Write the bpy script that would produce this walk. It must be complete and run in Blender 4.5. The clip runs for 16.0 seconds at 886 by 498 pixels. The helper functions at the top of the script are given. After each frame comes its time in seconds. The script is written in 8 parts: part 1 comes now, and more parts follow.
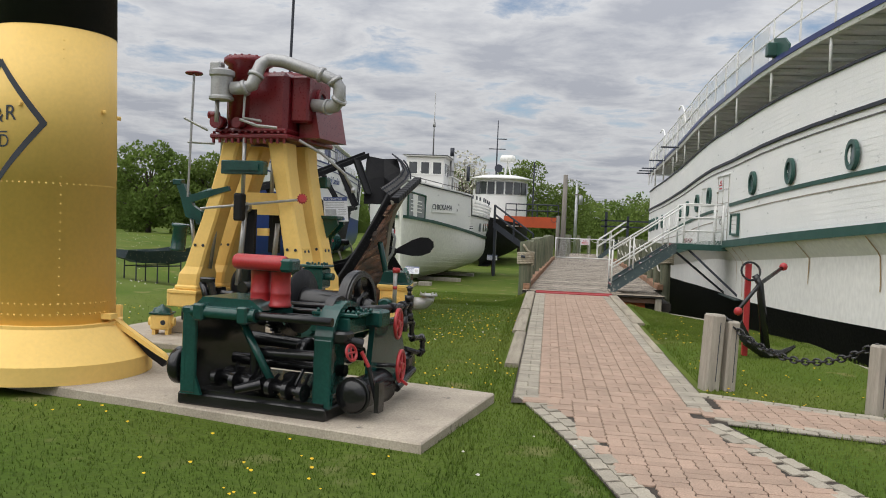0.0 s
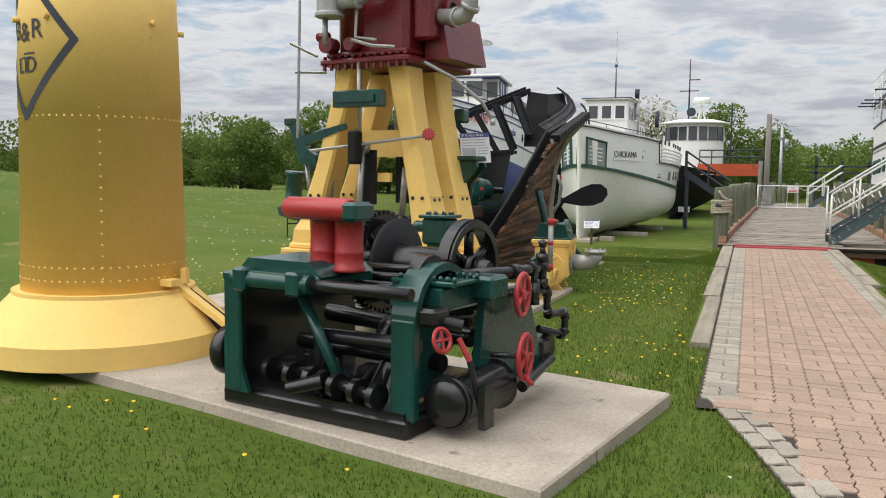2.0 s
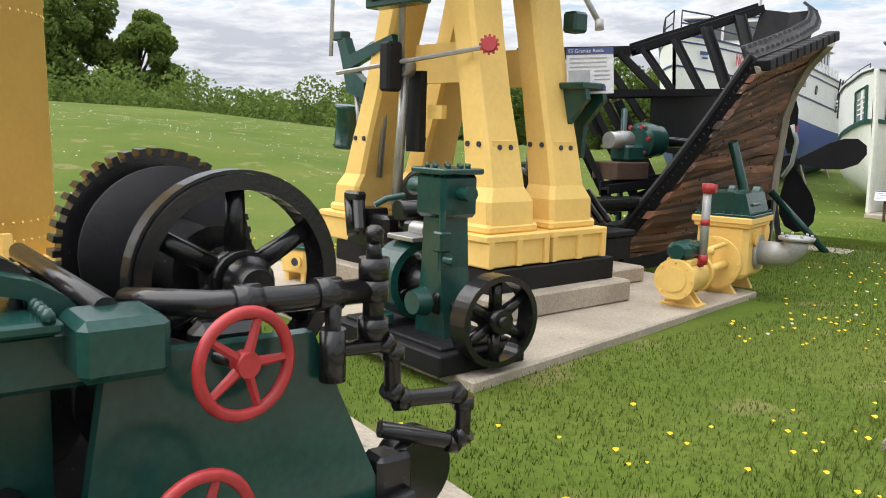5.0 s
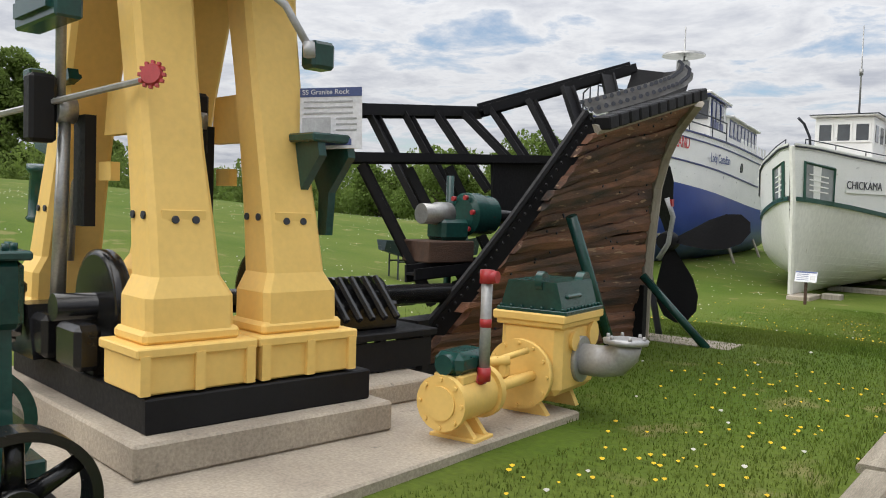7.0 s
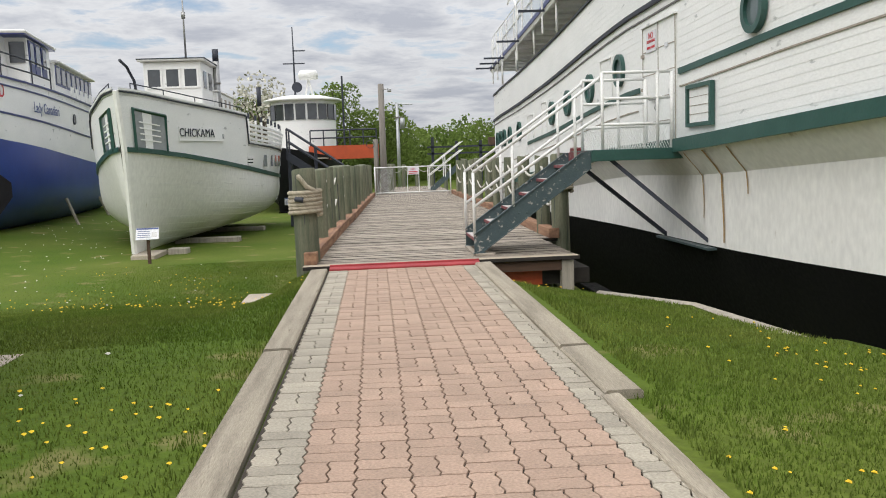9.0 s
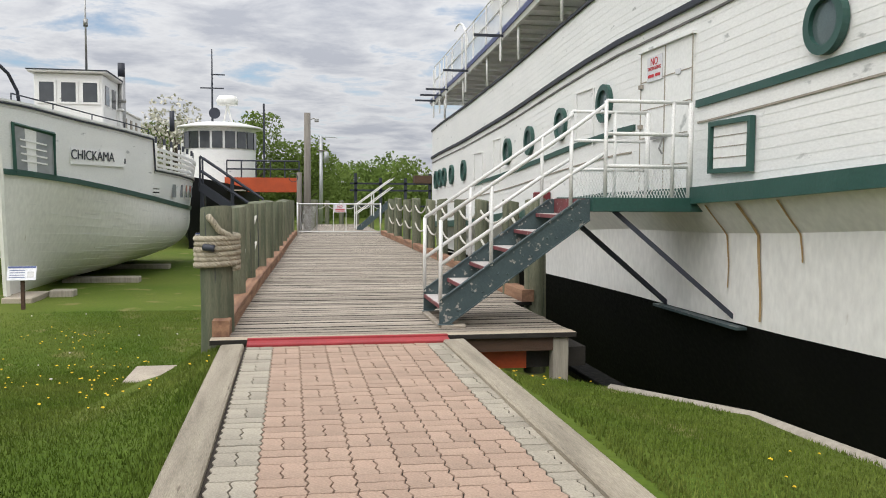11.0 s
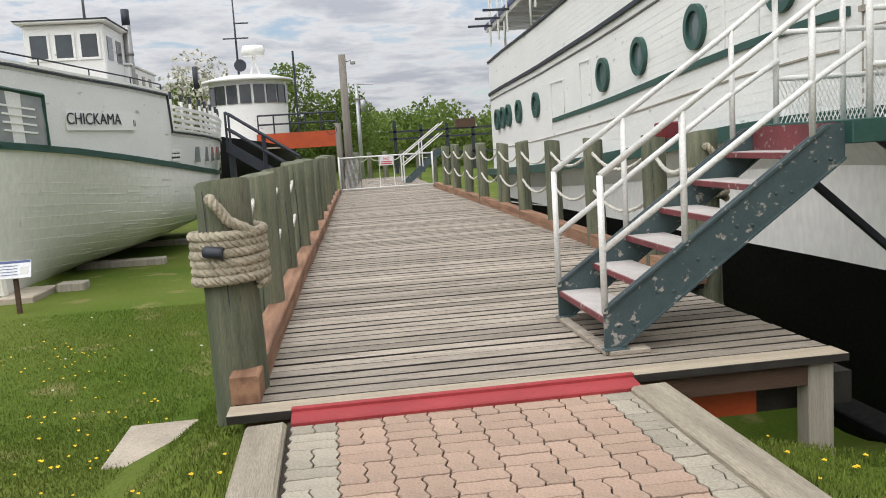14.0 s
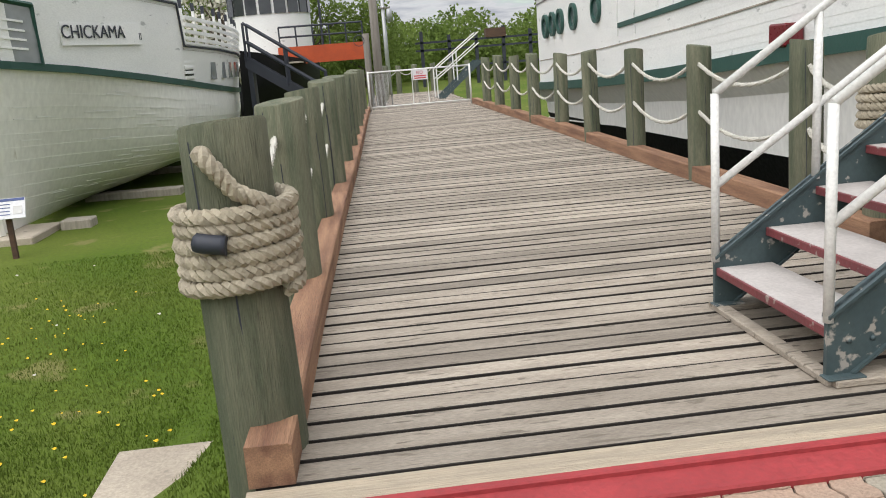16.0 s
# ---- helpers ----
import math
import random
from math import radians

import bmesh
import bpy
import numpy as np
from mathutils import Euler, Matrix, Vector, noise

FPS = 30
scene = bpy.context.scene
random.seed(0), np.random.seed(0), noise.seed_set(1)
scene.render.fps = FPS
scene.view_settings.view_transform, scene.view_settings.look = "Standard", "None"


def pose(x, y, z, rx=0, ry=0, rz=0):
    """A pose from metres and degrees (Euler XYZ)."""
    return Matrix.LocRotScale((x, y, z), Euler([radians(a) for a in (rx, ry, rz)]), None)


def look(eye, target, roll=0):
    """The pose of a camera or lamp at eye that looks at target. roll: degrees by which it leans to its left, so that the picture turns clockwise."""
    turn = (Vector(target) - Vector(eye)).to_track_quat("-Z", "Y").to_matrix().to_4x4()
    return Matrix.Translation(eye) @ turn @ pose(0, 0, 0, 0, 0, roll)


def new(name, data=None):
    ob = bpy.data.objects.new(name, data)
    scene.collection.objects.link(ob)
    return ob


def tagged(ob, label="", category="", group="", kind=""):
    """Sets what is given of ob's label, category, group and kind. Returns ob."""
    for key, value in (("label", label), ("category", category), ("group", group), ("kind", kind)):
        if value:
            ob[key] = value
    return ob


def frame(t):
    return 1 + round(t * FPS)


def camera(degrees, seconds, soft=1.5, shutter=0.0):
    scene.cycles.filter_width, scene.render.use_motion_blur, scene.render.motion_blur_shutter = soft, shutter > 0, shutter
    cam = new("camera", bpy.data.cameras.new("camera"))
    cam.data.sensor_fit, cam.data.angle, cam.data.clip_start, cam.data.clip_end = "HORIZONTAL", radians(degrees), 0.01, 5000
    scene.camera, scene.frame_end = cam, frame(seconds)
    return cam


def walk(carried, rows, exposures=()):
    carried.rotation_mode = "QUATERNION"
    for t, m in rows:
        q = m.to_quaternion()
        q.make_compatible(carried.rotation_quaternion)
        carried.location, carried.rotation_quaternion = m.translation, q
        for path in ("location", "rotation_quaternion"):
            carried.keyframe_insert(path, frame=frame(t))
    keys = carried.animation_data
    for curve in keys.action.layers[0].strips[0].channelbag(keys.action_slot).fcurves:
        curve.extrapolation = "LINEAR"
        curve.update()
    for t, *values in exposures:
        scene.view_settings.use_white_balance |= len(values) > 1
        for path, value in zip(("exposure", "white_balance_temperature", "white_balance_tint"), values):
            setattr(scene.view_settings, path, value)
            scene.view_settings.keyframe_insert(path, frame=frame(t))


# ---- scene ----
cam = camera(55.8, 16.0, soft=1.0)
PATH = [
    (0, (0.274, -21.345, 1.667), (0.024, -19.362, 1.605), 2.3),
    (0.5, (0.265, -20.785, 1.613), (-0.054, -18.811, 1.572), 0.2),
    (1, (0.219, -20.227, 1.562), (-0.212, -18.279, 1.415), 0.5),
    (1.5, (0.228, -19.579, 1.522), (-0.291, -17.663, 1.279), -0.4),
    (2, (0.257, -19.008, 1.486), (-0.425, -17.136, 1.309), 0.6),
    (2.5, (0.256, -18.377, 1.464), (-0.62, -16.583, 1.352), 3.0),
    (3, (0.327, -17.779, 1.422), (-0.68, -16.055, 1.308), 1.3),
    (3.2, (0.3, -17.504, 1.372), (-0.744, -15.802, 1.253), 0.8),
    (5.3, (0.632, -15.023, 1.322), (-0.641, -13.512, 1.009), 1.6),
    (5.5, (0.653, -14.827, 1.294), (-0.605, -13.306, 0.966), 1.8),
    (6, (0.668, -14.229, 1.326), (-0.592, -12.701, 1.046), 1.5),
    (6.5, (0.717, -13.664, 1.338), (-0.546, -12.118, 1.218), 0.3),
    (7, (0.626, -13.029, 1.315), (-0.575, -11.432, 1.216), 1.9),
    (7.5, (0.635, -12.441, 1.296), (-0.34, -10.701, 1.14), 1.2),
    (8, (0.594, -11.843, 1.263), (-0.005, -9.947, 1.051), -2.1),
    (8.5, (0.611, -11.186, 1.266), (0.483, -9.198, 1.087), -1.0),
    (9, (0.609, -10.526, 1.315), (0.765, -8.543, 1.106), -2.0),
    (9.2, (0.555, -10.199, 1.317), (0.833, -8.231, 1.101), -1.6),
    (11.3, (0.338, -7.475, 1.377), (0.695, -5.51, 1.278), 0.3),
    (11.5, (0.274, -7.19, 1.346), (0.609, -5.221, 1.259), 0.2),
    (12, (0.229, -6.638, 1.38), (0.543, -4.664, 1.297), -0.2),
    (12.5, (0.277, -6.08, 1.425), (0.58, -4.106, 1.324), -0.8),
    (13, (0.21, -5.476, 1.425), (0.5, -3.502, 1.293), -1.6),
    (13.5, (0.292, -4.93, 1.382), (0.565, -2.957, 1.196), -2.5),
    (14, (0.299, -4.366, 1.402), (0.554, -2.398, 1.152), -3.7),
    (14.5, (0.243, -3.874, 1.425), (0.485, -1.913, 1.113), -4.8),
    (15, (0.298, -3.349, 1.451), (0.531, -1.396, 1.087), -5.4),
    (15.5, (0.223, -2.887, 1.452), (0.436, -0.938, 1.055), -5.5),
    (16, (0.151, -2.44, 1.43), (0.328, -0.498, 0.983), -4.6),
]
walk(cam, [(t, look(eye, target, roll)) for t, eye, target, roll in PATH], exposures=((0, 0.10, 6500, 10), (1.5, 0.33, 6500, 10), (3, 0.37, 6500, 10), (5.5, 0.85, 6500, 10), (6.2, 0.68, 6500, 10), (6.6, 0.5, 6500, 10), (7.2, 0.44, 6500, 10), (8.5, 0.38, 6500, 10), (12.5, 0.37, 6500, 10), (16, 0.42, 6500, 10)))

# ---------------------------------------------------------------- light
w = bpy.data.worlds.new("sky")
scene.world = w
w.use_nodes = True
nt = w.node_tree
nt.nodes.clear()
out = nt.nodes.new("ShaderNodeOutputWorld")
bg = nt.nodes.new("ShaderNodeBackground")
sky = nt.nodes.new("ShaderNodeTexSky")
sky.sky_type, sky.sun_disc = "NISHITA", False
sky.sun_elevation, sky.sun_rotation = radians(57), radians(223)
tc = nt.nodes.new("ShaderNodeTexCoord")
sep = nt.nodes.new("ShaderNodeSeparateXYZ")
nt.links.new(tc.outputs["Generated"], sep.inputs[0])


def wmath(op, a, b=None):
    n = nt.nodes.new("ShaderNodeMath")
    n.operation = op
    for k, v in enumerate((a, b)):
        if v is None:
            continue
        if isinstance(v, (int, float)):
            n.inputs[k].default_value = v
        else:
            nt.links.new(v, n.inputs[k])
    return n.outputs[0]


# clouds lie on a flat layer, so they crowd together towards the horizon
den = wmath("MAXIMUM", wmath("ADD", sep.outputs[2], 0.10), 0.03)
comb = nt.nodes.new("ShaderNodeCombineXYZ")
nt.links.new(wmath("DIVIDE", sep.outputs[0], den), comb.inputs[0])
nt.links.new(wmath("DIVIDE", sep.outputs[1], den), comb.inputs[1])


def wnoise(scale, detail, rough, dist=0.0):
    n = nt.nodes.new("ShaderNodeTexNoise")
    n.inputs["Scale"].default_value, n.inputs["Detail"].default_value = scale, detail
    n.inputs["Roughness"].default_value, n.inputs["Distortion"].default_value = rough, dist
    nt.links.new(comb.outputs[0], n.inputs["Vector"])
    return n.outputs["Fac"]


def wramp(fac, *stops):
    n = nt.nodes.new("ShaderNodeValToRGB")
    e = n.color_ramp.elements
    while len(e) < len(stops):
        e.new(0.5)
    for k, (p, c) in enumerate(stops):
        e[k].position, e[k].color = p, (*c, 1)
    nt.links.new(fac, n.inputs[0])
    return n.outputs[0]


puffs = wnoise(2.1, 8, 0.62, 0.25)
broad = wnoise(0.5, 5, 0.55)
cover = wramp(wmath("ADD", wmath("MULTIPLY", puffs, 0.75), wmath("MULTIPLY", broad, 0.45)),
              (0.42, (0, 0, 0)), (0.56, (1, 1, 1)))
cloud = wramp(wmath("ADD", wmath("MULTIPLY", puffs, 0.7), wmath("MULTIPLY", broad, 0.5)),
              (0.40, (3.4, 3.9, 4.8)), (0.56, (6.1, 6.2, 6.4)), (0.70, (4.0, 4.2, 4.7)))
mix = nt.nodes.new("ShaderNodeMix")
mix.data_type = "RGBA"
nt.links.new(cover, mix.inputs[0])
nt.links.new(sky.outputs[0], mix.inputs[6])
high = nt.nodes.new("ShaderNodeVectorMath")
high.operation = "SCALE"
nt.links.new(cloud, high.inputs[0])
nt.links.new(wmath("ADD", 0.78, wmath("MULTIPLY", wmath("MAXIMUM", sep.outputs[2], 0.0), 1.15)), high.inputs["Scale"])
nt.links.new(high.outputs[0], mix.inputs[7])
nt.links.new(mix.outputs[2], bg.inputs[0])
bg.inputs[1].default_value = 0.10
nt.links.new(bg.outputs[0], out.inputs[0])

sun = new("sun", bpy.data.lights.new("sun", "SUN"))
sun.data.energy, sun.data.angle, sun.data.color = 2.3, radians(85), (1.0, 0.965, 0.91)
sun.matrix_world = look((0, 0, 30), (13, 14, 0))


# ---------------------------------------------------------------- materials
def rgb(h):
    return tuple(((int(h[k:k + 2], 16) / 255) ** 2.2) for k in (0, 2, 4))


def material(name, a, b=None, rough=0.6, metal=0.0, scale=3.0, fine=60.0, bump=0.2, dirt=None, dirt_at=0.62, stretch=(1, 1, 1), vary=0.0, spec=0.5, coords="Object", grain=0.55):
    """Two tones in large patches, a fine grain with relief, and dirt or wear where a third noise peaks."""
    m = bpy.data.materials.new(name)
    m.use_nodes = True
    t = m.node_tree
    p = t.nodes["Principled BSDF"]
    p.inputs["Metallic"].default_value = metal
    p.inputs["Specular IOR Level"].default_value = spec
    c = t.nodes.new("ShaderNodeTexCoord")
    mp = t.nodes.new("ShaderNodeMapping")
    mp.inputs["Scale"].default_value = stretch
    t.links.new(c.outputs[coords], mp.inputs[0])

    def nz(s, d=4):
        n = t.nodes.new("ShaderNodeTexNoise")
        n.inputs["Scale"].default_value, n.inputs["Detail"].default_value = s, d
        t.links.new(mp.outputs[0], n.inputs["Vector"])
        return n.outputs["Fac"]

    def rp(f, *stops):
        n = t.nodes.new("ShaderNodeValToRGB")
        e = n.color_ramp.elements
        while len(e) < len(stops):
            e.new(0.5)
        for k, (q, col) in enumerate(stops):
            e[k].position, e[k].color = q, (*col, 1)
        t.links.new(f, n.inputs[0])
        return n.outputs[0]

    def mx(kind, f, x, y):
        n = t.nodes.new("ShaderNodeMix")
        n.data_type, n.blend_type = "RGBA", kind
        for k, v in ((0, f), (6, x), (7, y)):
            if isinstance(v, float):
                n.inputs[k].default_value = v
            else:
                t.links.new(v, n.inputs[k])
        return n.outputs[2]

    b = b or tuple(v * 0.8 for v in a)
    big, small = nz(scale), nz(fine, 6)
    col = rp(big, (0.35, a), (0.68, b))
    col = mx("MULTIPLY", grain, col, rp(small, (0.3, (0.72, 0.72, 0.72)), (0.7, (1.12, 1.12, 1.12))))
    if vary:
        oi = t.nodes.new("ShaderNodeObjectInfo")
        gi = t.nodes.new("ShaderNodeNewGeometry")
        ad = t.nodes.new("ShaderNodeMath")
        ad.operation = "ADD"
        t.links.new(oi.outputs["Random"], ad.inputs[0])
        t.links.new(gi.outputs["Random Per Island"], ad.inputs[1])
        fr = t.nodes.new("ShaderNodeMath")
        fr.operation = "FRACT"
        t.links.new(ad.outputs[0], fr.inputs[0])
        col = mx("MULTIPLY", 1.0, col, rp(fr.outputs[0], (0.0, (1 - vary,) * 3), (1.0, (1 + vary,) * 3)))
    if dirt:
        k = rp(nz(scale * 3.7, 8), (dirt_at, (0, 0, 0)), (dirt_at + 0.06, (1, 1, 1)))
        col = mx("MIX", k, col, rp(small, (0.0, dirt), (1.0, dirt)))
    t.links.new(col, p.inputs["Base Color"])
    t.links.new(rp(small, (0.2, (rough * 0.8,) * 3), (0.8, (min(1, rough * 1.2),) * 3)), p.inputs["Roughness"])
    if bump:
        bn = t.nodes.new("ShaderNodeBump")
        bn.inputs["Strength"].default_value, bn.inputs["Distance"].default_value = bump, 0.01
        t.links.new(small, bn.inputs["Height"])
        t.links.new(bn.outputs[0], p.inputs["Normal"])
    return m


YELLOW = material("yellow_paint", (0.87, 0.59, 0.19), (0.81, 0.545, 0.165), 0.6, spec=0.3, grain=0.18, scale=1.5, fine=25, bump=0.08, dirt=(0.25, 0.13, 0.04), dirt_at=0.74)
GREEN = material("dark_green_paint", (0.012, 0.066, 0.055), (0.009, 0.045, 0.040), 0.22, scale=4, fine=40, bump=0.06, dirt=(0.03, 0.04, 0.035), dirt_at=0.68)
BLACK = material("black_paint", (0.008, 0.008, 0.009), (0.014, 0.014, 0.015), 0.24, scale=5, fine=60, bump=0.08)
MATBLACK = material("matt_black_paint", (0.008, 0.008, 0.01), (0.012, 0.012, 0.014), 0.6, spec=0.25, scale=2, fine=30, bump=0.2)
RED = material("red_paint", (0.42, 0.03, 0.035), (0.36, 0.028, 0.03), 0.35, scale=4, fine=40, bump=0.08)
MAROON = material("maroon_paint", (0.165, 0.012, 0.018), (0.13, 0.01, 0.015), 0.3, scale=3, fine=40, bump=0.08)
SILVER = material("silver_paint", (0.42, 0.42, 0.42), (0.34, 0.34, 0.34), 0.4, 0.35, scale=4, fine=50, bump=0.1)
STEEL = material("grey_steel", (0.42, 0.42, 0.41), (0.3, 0.3, 0.29), 0.35, 0.6, scale=6, fine=70, bump=0.05)
CONCRETE = material("concrete", (0.46, 0.40, 0.32), (0.35, 0.30, 0.24), 0.9, grain=0.9, scale=2.2, fine=60, bump=0.35, dirt=(0.2, 0.18, 0.15), dirt_at=0.66)
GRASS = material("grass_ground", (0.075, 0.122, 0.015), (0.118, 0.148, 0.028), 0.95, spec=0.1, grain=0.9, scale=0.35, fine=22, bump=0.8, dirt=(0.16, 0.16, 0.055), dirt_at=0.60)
WHITE = material("white_paint", (0.84, 0.84, 0.82), (0.78, 0.785, 0.77), 0.5, grain=0.3, scale=0.8, fine=22, bump=0.12, dirt=(0.42, 0.43, 0.42), dirt_at=0.67, stretch=(1, 1, 2.5))
OLDWHITE = material("weathered_white_paint", (0.86, 0.85, 0.81), (0.79, 0.78, 0.74), 0.6, grain=0.35, scale=0.5, fine=14, bump=0.2, dirt=(0.36, 0.31, 0.22), dirt_at=0.70, stretch=(1, 1, 0.5))
NAVY = material("navy_paint", (0.028, 0.065, 0.30), (0.022, 0.05, 0.24), 0.35, scale=1, fine=20, bump=0.05)
HULLBLACK = material("black_hull", (0.004, 0.004, 0.0045), (0.007, 0.007, 0.007), 0.7, spec=0.15, scale=0.7, fine=20, bump=0.2)
TRIM = material("green_trim", (0.02, 0.075, 0.06), (0.03, 0.09, 0.075), 0.45, scale=3, fine=30, bump=0.2, dirt=(0.2, 0.2, 0.18), dirt_at=0.73)
PAVER = material("pink_paver", (0.43, 0.305, 0.232), (0.36, 0.262, 0.20), 0.9, spec=0.3, grain=0.9, scale=3.0, fine=70, bump=0.7, vary=0.09, dirt=(0.30, 0.24, 0.19), dirt_at=0.70)
GREYPAVER = material("grey_paver", (0.40, 0.36, 0.29), (0.32, 0.29, 0.235), 0.9, spec=0.3, grain=0.9, scale=3.0, fine=70, bump=0.7, vary=0.14, dirt=(0.22, 0.20, 0.16), dirt_at=0.68)
SAND = material("joint_sand", (0.05, 0.038, 0.028), (0.032, 0.025, 0.018), 0.95, scale=4, fine=120, bump=0.3)
PLANK = material("weathered_plank", (0.40, 0.35, 0.29), (0.29, 0.25, 0.205), 0.85, spec=0.3, scale=1.2, fine=26, bump=0.8, grain=1.0, vary=0.26, dirt=(0.18, 0.155, 0.125), dirt_at=0.60, stretch=(1.3, 7, 7))
POSTWOOD = material("greenish_post_wood", (0.215, 0.215, 0.15), (0.115, 0.135, 0.09), 0.9, spec=0.25, grain=1.0, scale=2.2, fine=34, bump=1.0, stretch=(6, 6, 0.5), vary=0.12, dirt=(0.10, 0.10, 0.07), dirt_at=0.66)
GREYPOST = material("grey_post_wood", (0.40, 0.36, 0.30), (0.30, 0.27, 0.225), 0.85, scale=3, fine=30, bump=0.5, stretch=(6, 6, 0.5))
KERBWOOD = material("kerb_timber", (0.42, 0.37, 0.29), (0.29, 0.255, 0.20), 0.9, spec=0.25, grain=1.0, scale=2, fine=34, bump=1.0, stretch=(7, 0.6, 7), vary=0.08, dirt=(0.20, 0.17, 0.13), dirt_at=0.67)
CEDAR = material("cedar_curb", (0.38, 0.22, 0.135), (0.20, 0.105, 0.068), 0.8, spec=0.3, grain=1.0, scale=2, fine=34, bump=0.8, stretch=(7, 0.6, 7), vary=0.08)
HULLWOOD = material("old_hull_planking", (0.235, 0.105, 0.058), (0.036, 0.03, 0.026), 0.85, grain=1.0, scale=0.9, fine=16, bump=1.0, dirt=(0.36, 0.24, 0.15), dirt_at=0.63, stretch=(5, 0.8, 7), vary=0.5)
ROPE = material("old_rope", (0.42, 0.37, 0.28), (0.33, 0.29, 0.22), 0.9, scale=8, fine=120, bump=0.6, vary=0.1)
WHITEROPE = material("white_rope", (0.62, 0.60, 0.54), (0.5, 0.49, 0.44), 0.85, scale=8, fine=120, bump=0.5)
GRATE = material("grey_green_paint", (0.06, 0.09, 0.095), (0.048, 0.074, 0.082), 0.5, scale=5, fine=40, bump=0.35, dirt=(0.33, 0.31, 0.28), dirt_at=0.62)
TREAD = material("worn_grey_tread", (0.50, 0.47, 0.45), (0.42, 0.39, 0.375), 0.75, scale=4, fine=60, bump=0.25, dirt=(0.30, 0.14, 0.12), dirt_at=0.78)
OLDIRON = material("grey_old_iron", (0.16, 0.155, 0.15), (0.10, 0.095, 0.09), 0.6, scale=6, fine=50, bump=0.3)
NEWPLANK = material("pale_new_plank", (0.52, 0.44, 0.33), (0.40, 0.34, 0.26), 0.8, grain=1.0, scale=2.6, fine=30, bump=0.8, stretch=(0.35, 9, 9))
NOSING = material("worn_maroon_edge", (0.20, 0.045, 0.05), (0.15, 0.04, 0.045), 0.6, scale=5, fine=50, bump=0.3, dirt=(0.30, 0.24, 0.22), dirt_at=0.6)
# Near black: the shade between the boards is put into this colour.
GAPSHADE = material("gap_shade", (0.018, 0.015, 0.013), (0.03, 0.025, 0.02), 0.9, scale=6, fine=40, bump=0.3)
REDWOOD = material("worn_red_board", (0.36, 0.05, 0.055), (0.29, 0.04, 0.045), 0.65, spec=0.3, scale=3, fine=40, bump=0.35, dirt=(0.45, 0.30, 0.24), dirt_at=0.76)
ORANGE = material("orange_paint", (0.48, 0.075, 0.018), (0.38, 0.06, 0.016), 0.5, fine=30)
BARK = material("bark", (0.10, 0.075, 0.055), (0.06, 0.048, 0.036), 0.9, scale=4, fine=40, bump=0.8, stretch=(4, 4, 0.6))
LEAF = material("leaf_mid", (0.16, 0.23, 0.05), (0.115, 0.175, 0.04), 0.8, spec=0.2, scale=0.12, fine=3, bump=0, vary=0.22)
LEAF2 = material("leaf_light", (0.17, 0.235, 0.055), (0.13, 0.185, 0.045), 0.8, spec=0.2, scale=0.12, fine=3, bump=0, vary=0.22)


def let_light_through(m, share):
    """Thin leaves: part of the light passes and scatters on the far side."""
    t = m.node_tree
    p, o = t.nodes["Principled BSDF"], t.nodes["Material Output"]
    thin, both = t.nodes.new("ShaderNodeBsdfTranslucent"), t.nodes.new("ShaderNodeMixShader")
    t.links.new(p.inputs["Base Color"].links[0].from_socket, thin.inputs[0])
    both.inputs[0].default_value = share
    t.links.new(p.outputs[0], both.inputs[1])
    t.links.new(thin.outputs[0], both.inputs[2])
    t.links.new(both.outputs[0], o.inputs[0])


let_light_through(LEAF, 0.4)
let_light_through(LEAF2, 0.5)
BLOSSOM = material("blossom", (0.55, 0.52, 0.44), (0.38, 0.38, 0.30), 0.8, scale=2, fine=8, bump=0, vary=0.3)
DANDELION = material("dandelion", (0.80, 0.55, 0.02), (0.75, 0.47, 0.02), 0.8, fine=80, bump=0)
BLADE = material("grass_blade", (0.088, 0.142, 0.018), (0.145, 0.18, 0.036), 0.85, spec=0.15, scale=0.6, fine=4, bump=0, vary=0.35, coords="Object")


def darker_towards(m, y_dark, y_plain, tint):
    """Tints the lawn's colour darker and greener towards one end."""
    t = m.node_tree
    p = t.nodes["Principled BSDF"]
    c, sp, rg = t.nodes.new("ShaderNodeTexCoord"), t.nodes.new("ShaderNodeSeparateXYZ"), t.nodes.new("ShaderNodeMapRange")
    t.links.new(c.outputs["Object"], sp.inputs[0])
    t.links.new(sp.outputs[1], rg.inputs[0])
    rg.inputs[1].default_value, rg.inputs[2].default_value = y_plain, y_dark
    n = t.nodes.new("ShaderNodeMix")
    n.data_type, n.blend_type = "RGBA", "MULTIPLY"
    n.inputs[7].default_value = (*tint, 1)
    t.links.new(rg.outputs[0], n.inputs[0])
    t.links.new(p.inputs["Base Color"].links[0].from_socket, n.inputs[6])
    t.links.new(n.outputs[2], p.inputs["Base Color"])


darker_towards(GRASS, -16.5, -13.0, (0.62, 0.74, 0.66))
darker_towards(BLADE, -16.5, -13.0, (0.62, 0.74, 0.66))
PAPER = material("printed_board", (0.72, 0.72, 0.74), (0.66, 0.66, 0.69), 0.5, scale=2, fine=30, bump=0)
INK = material("dark_ink", (0.03, 0.035, 0.05), None, 0.6, bump=0)
BLUEINK = material("blue_ink", (0.06, 0.09, 0.24), None, 0.6, bump=0)
REDINK = material("red_ink", (0.55, 0.03, 0.04), None, 0.6, bump=0)
POLE = material("pole_wood", (0.22, 0.20, 0.175), (0.16, 0.145, 0.125), 0.9, scale=3, fine=30, bump=0.4, stretch=(5, 5, 0.4))
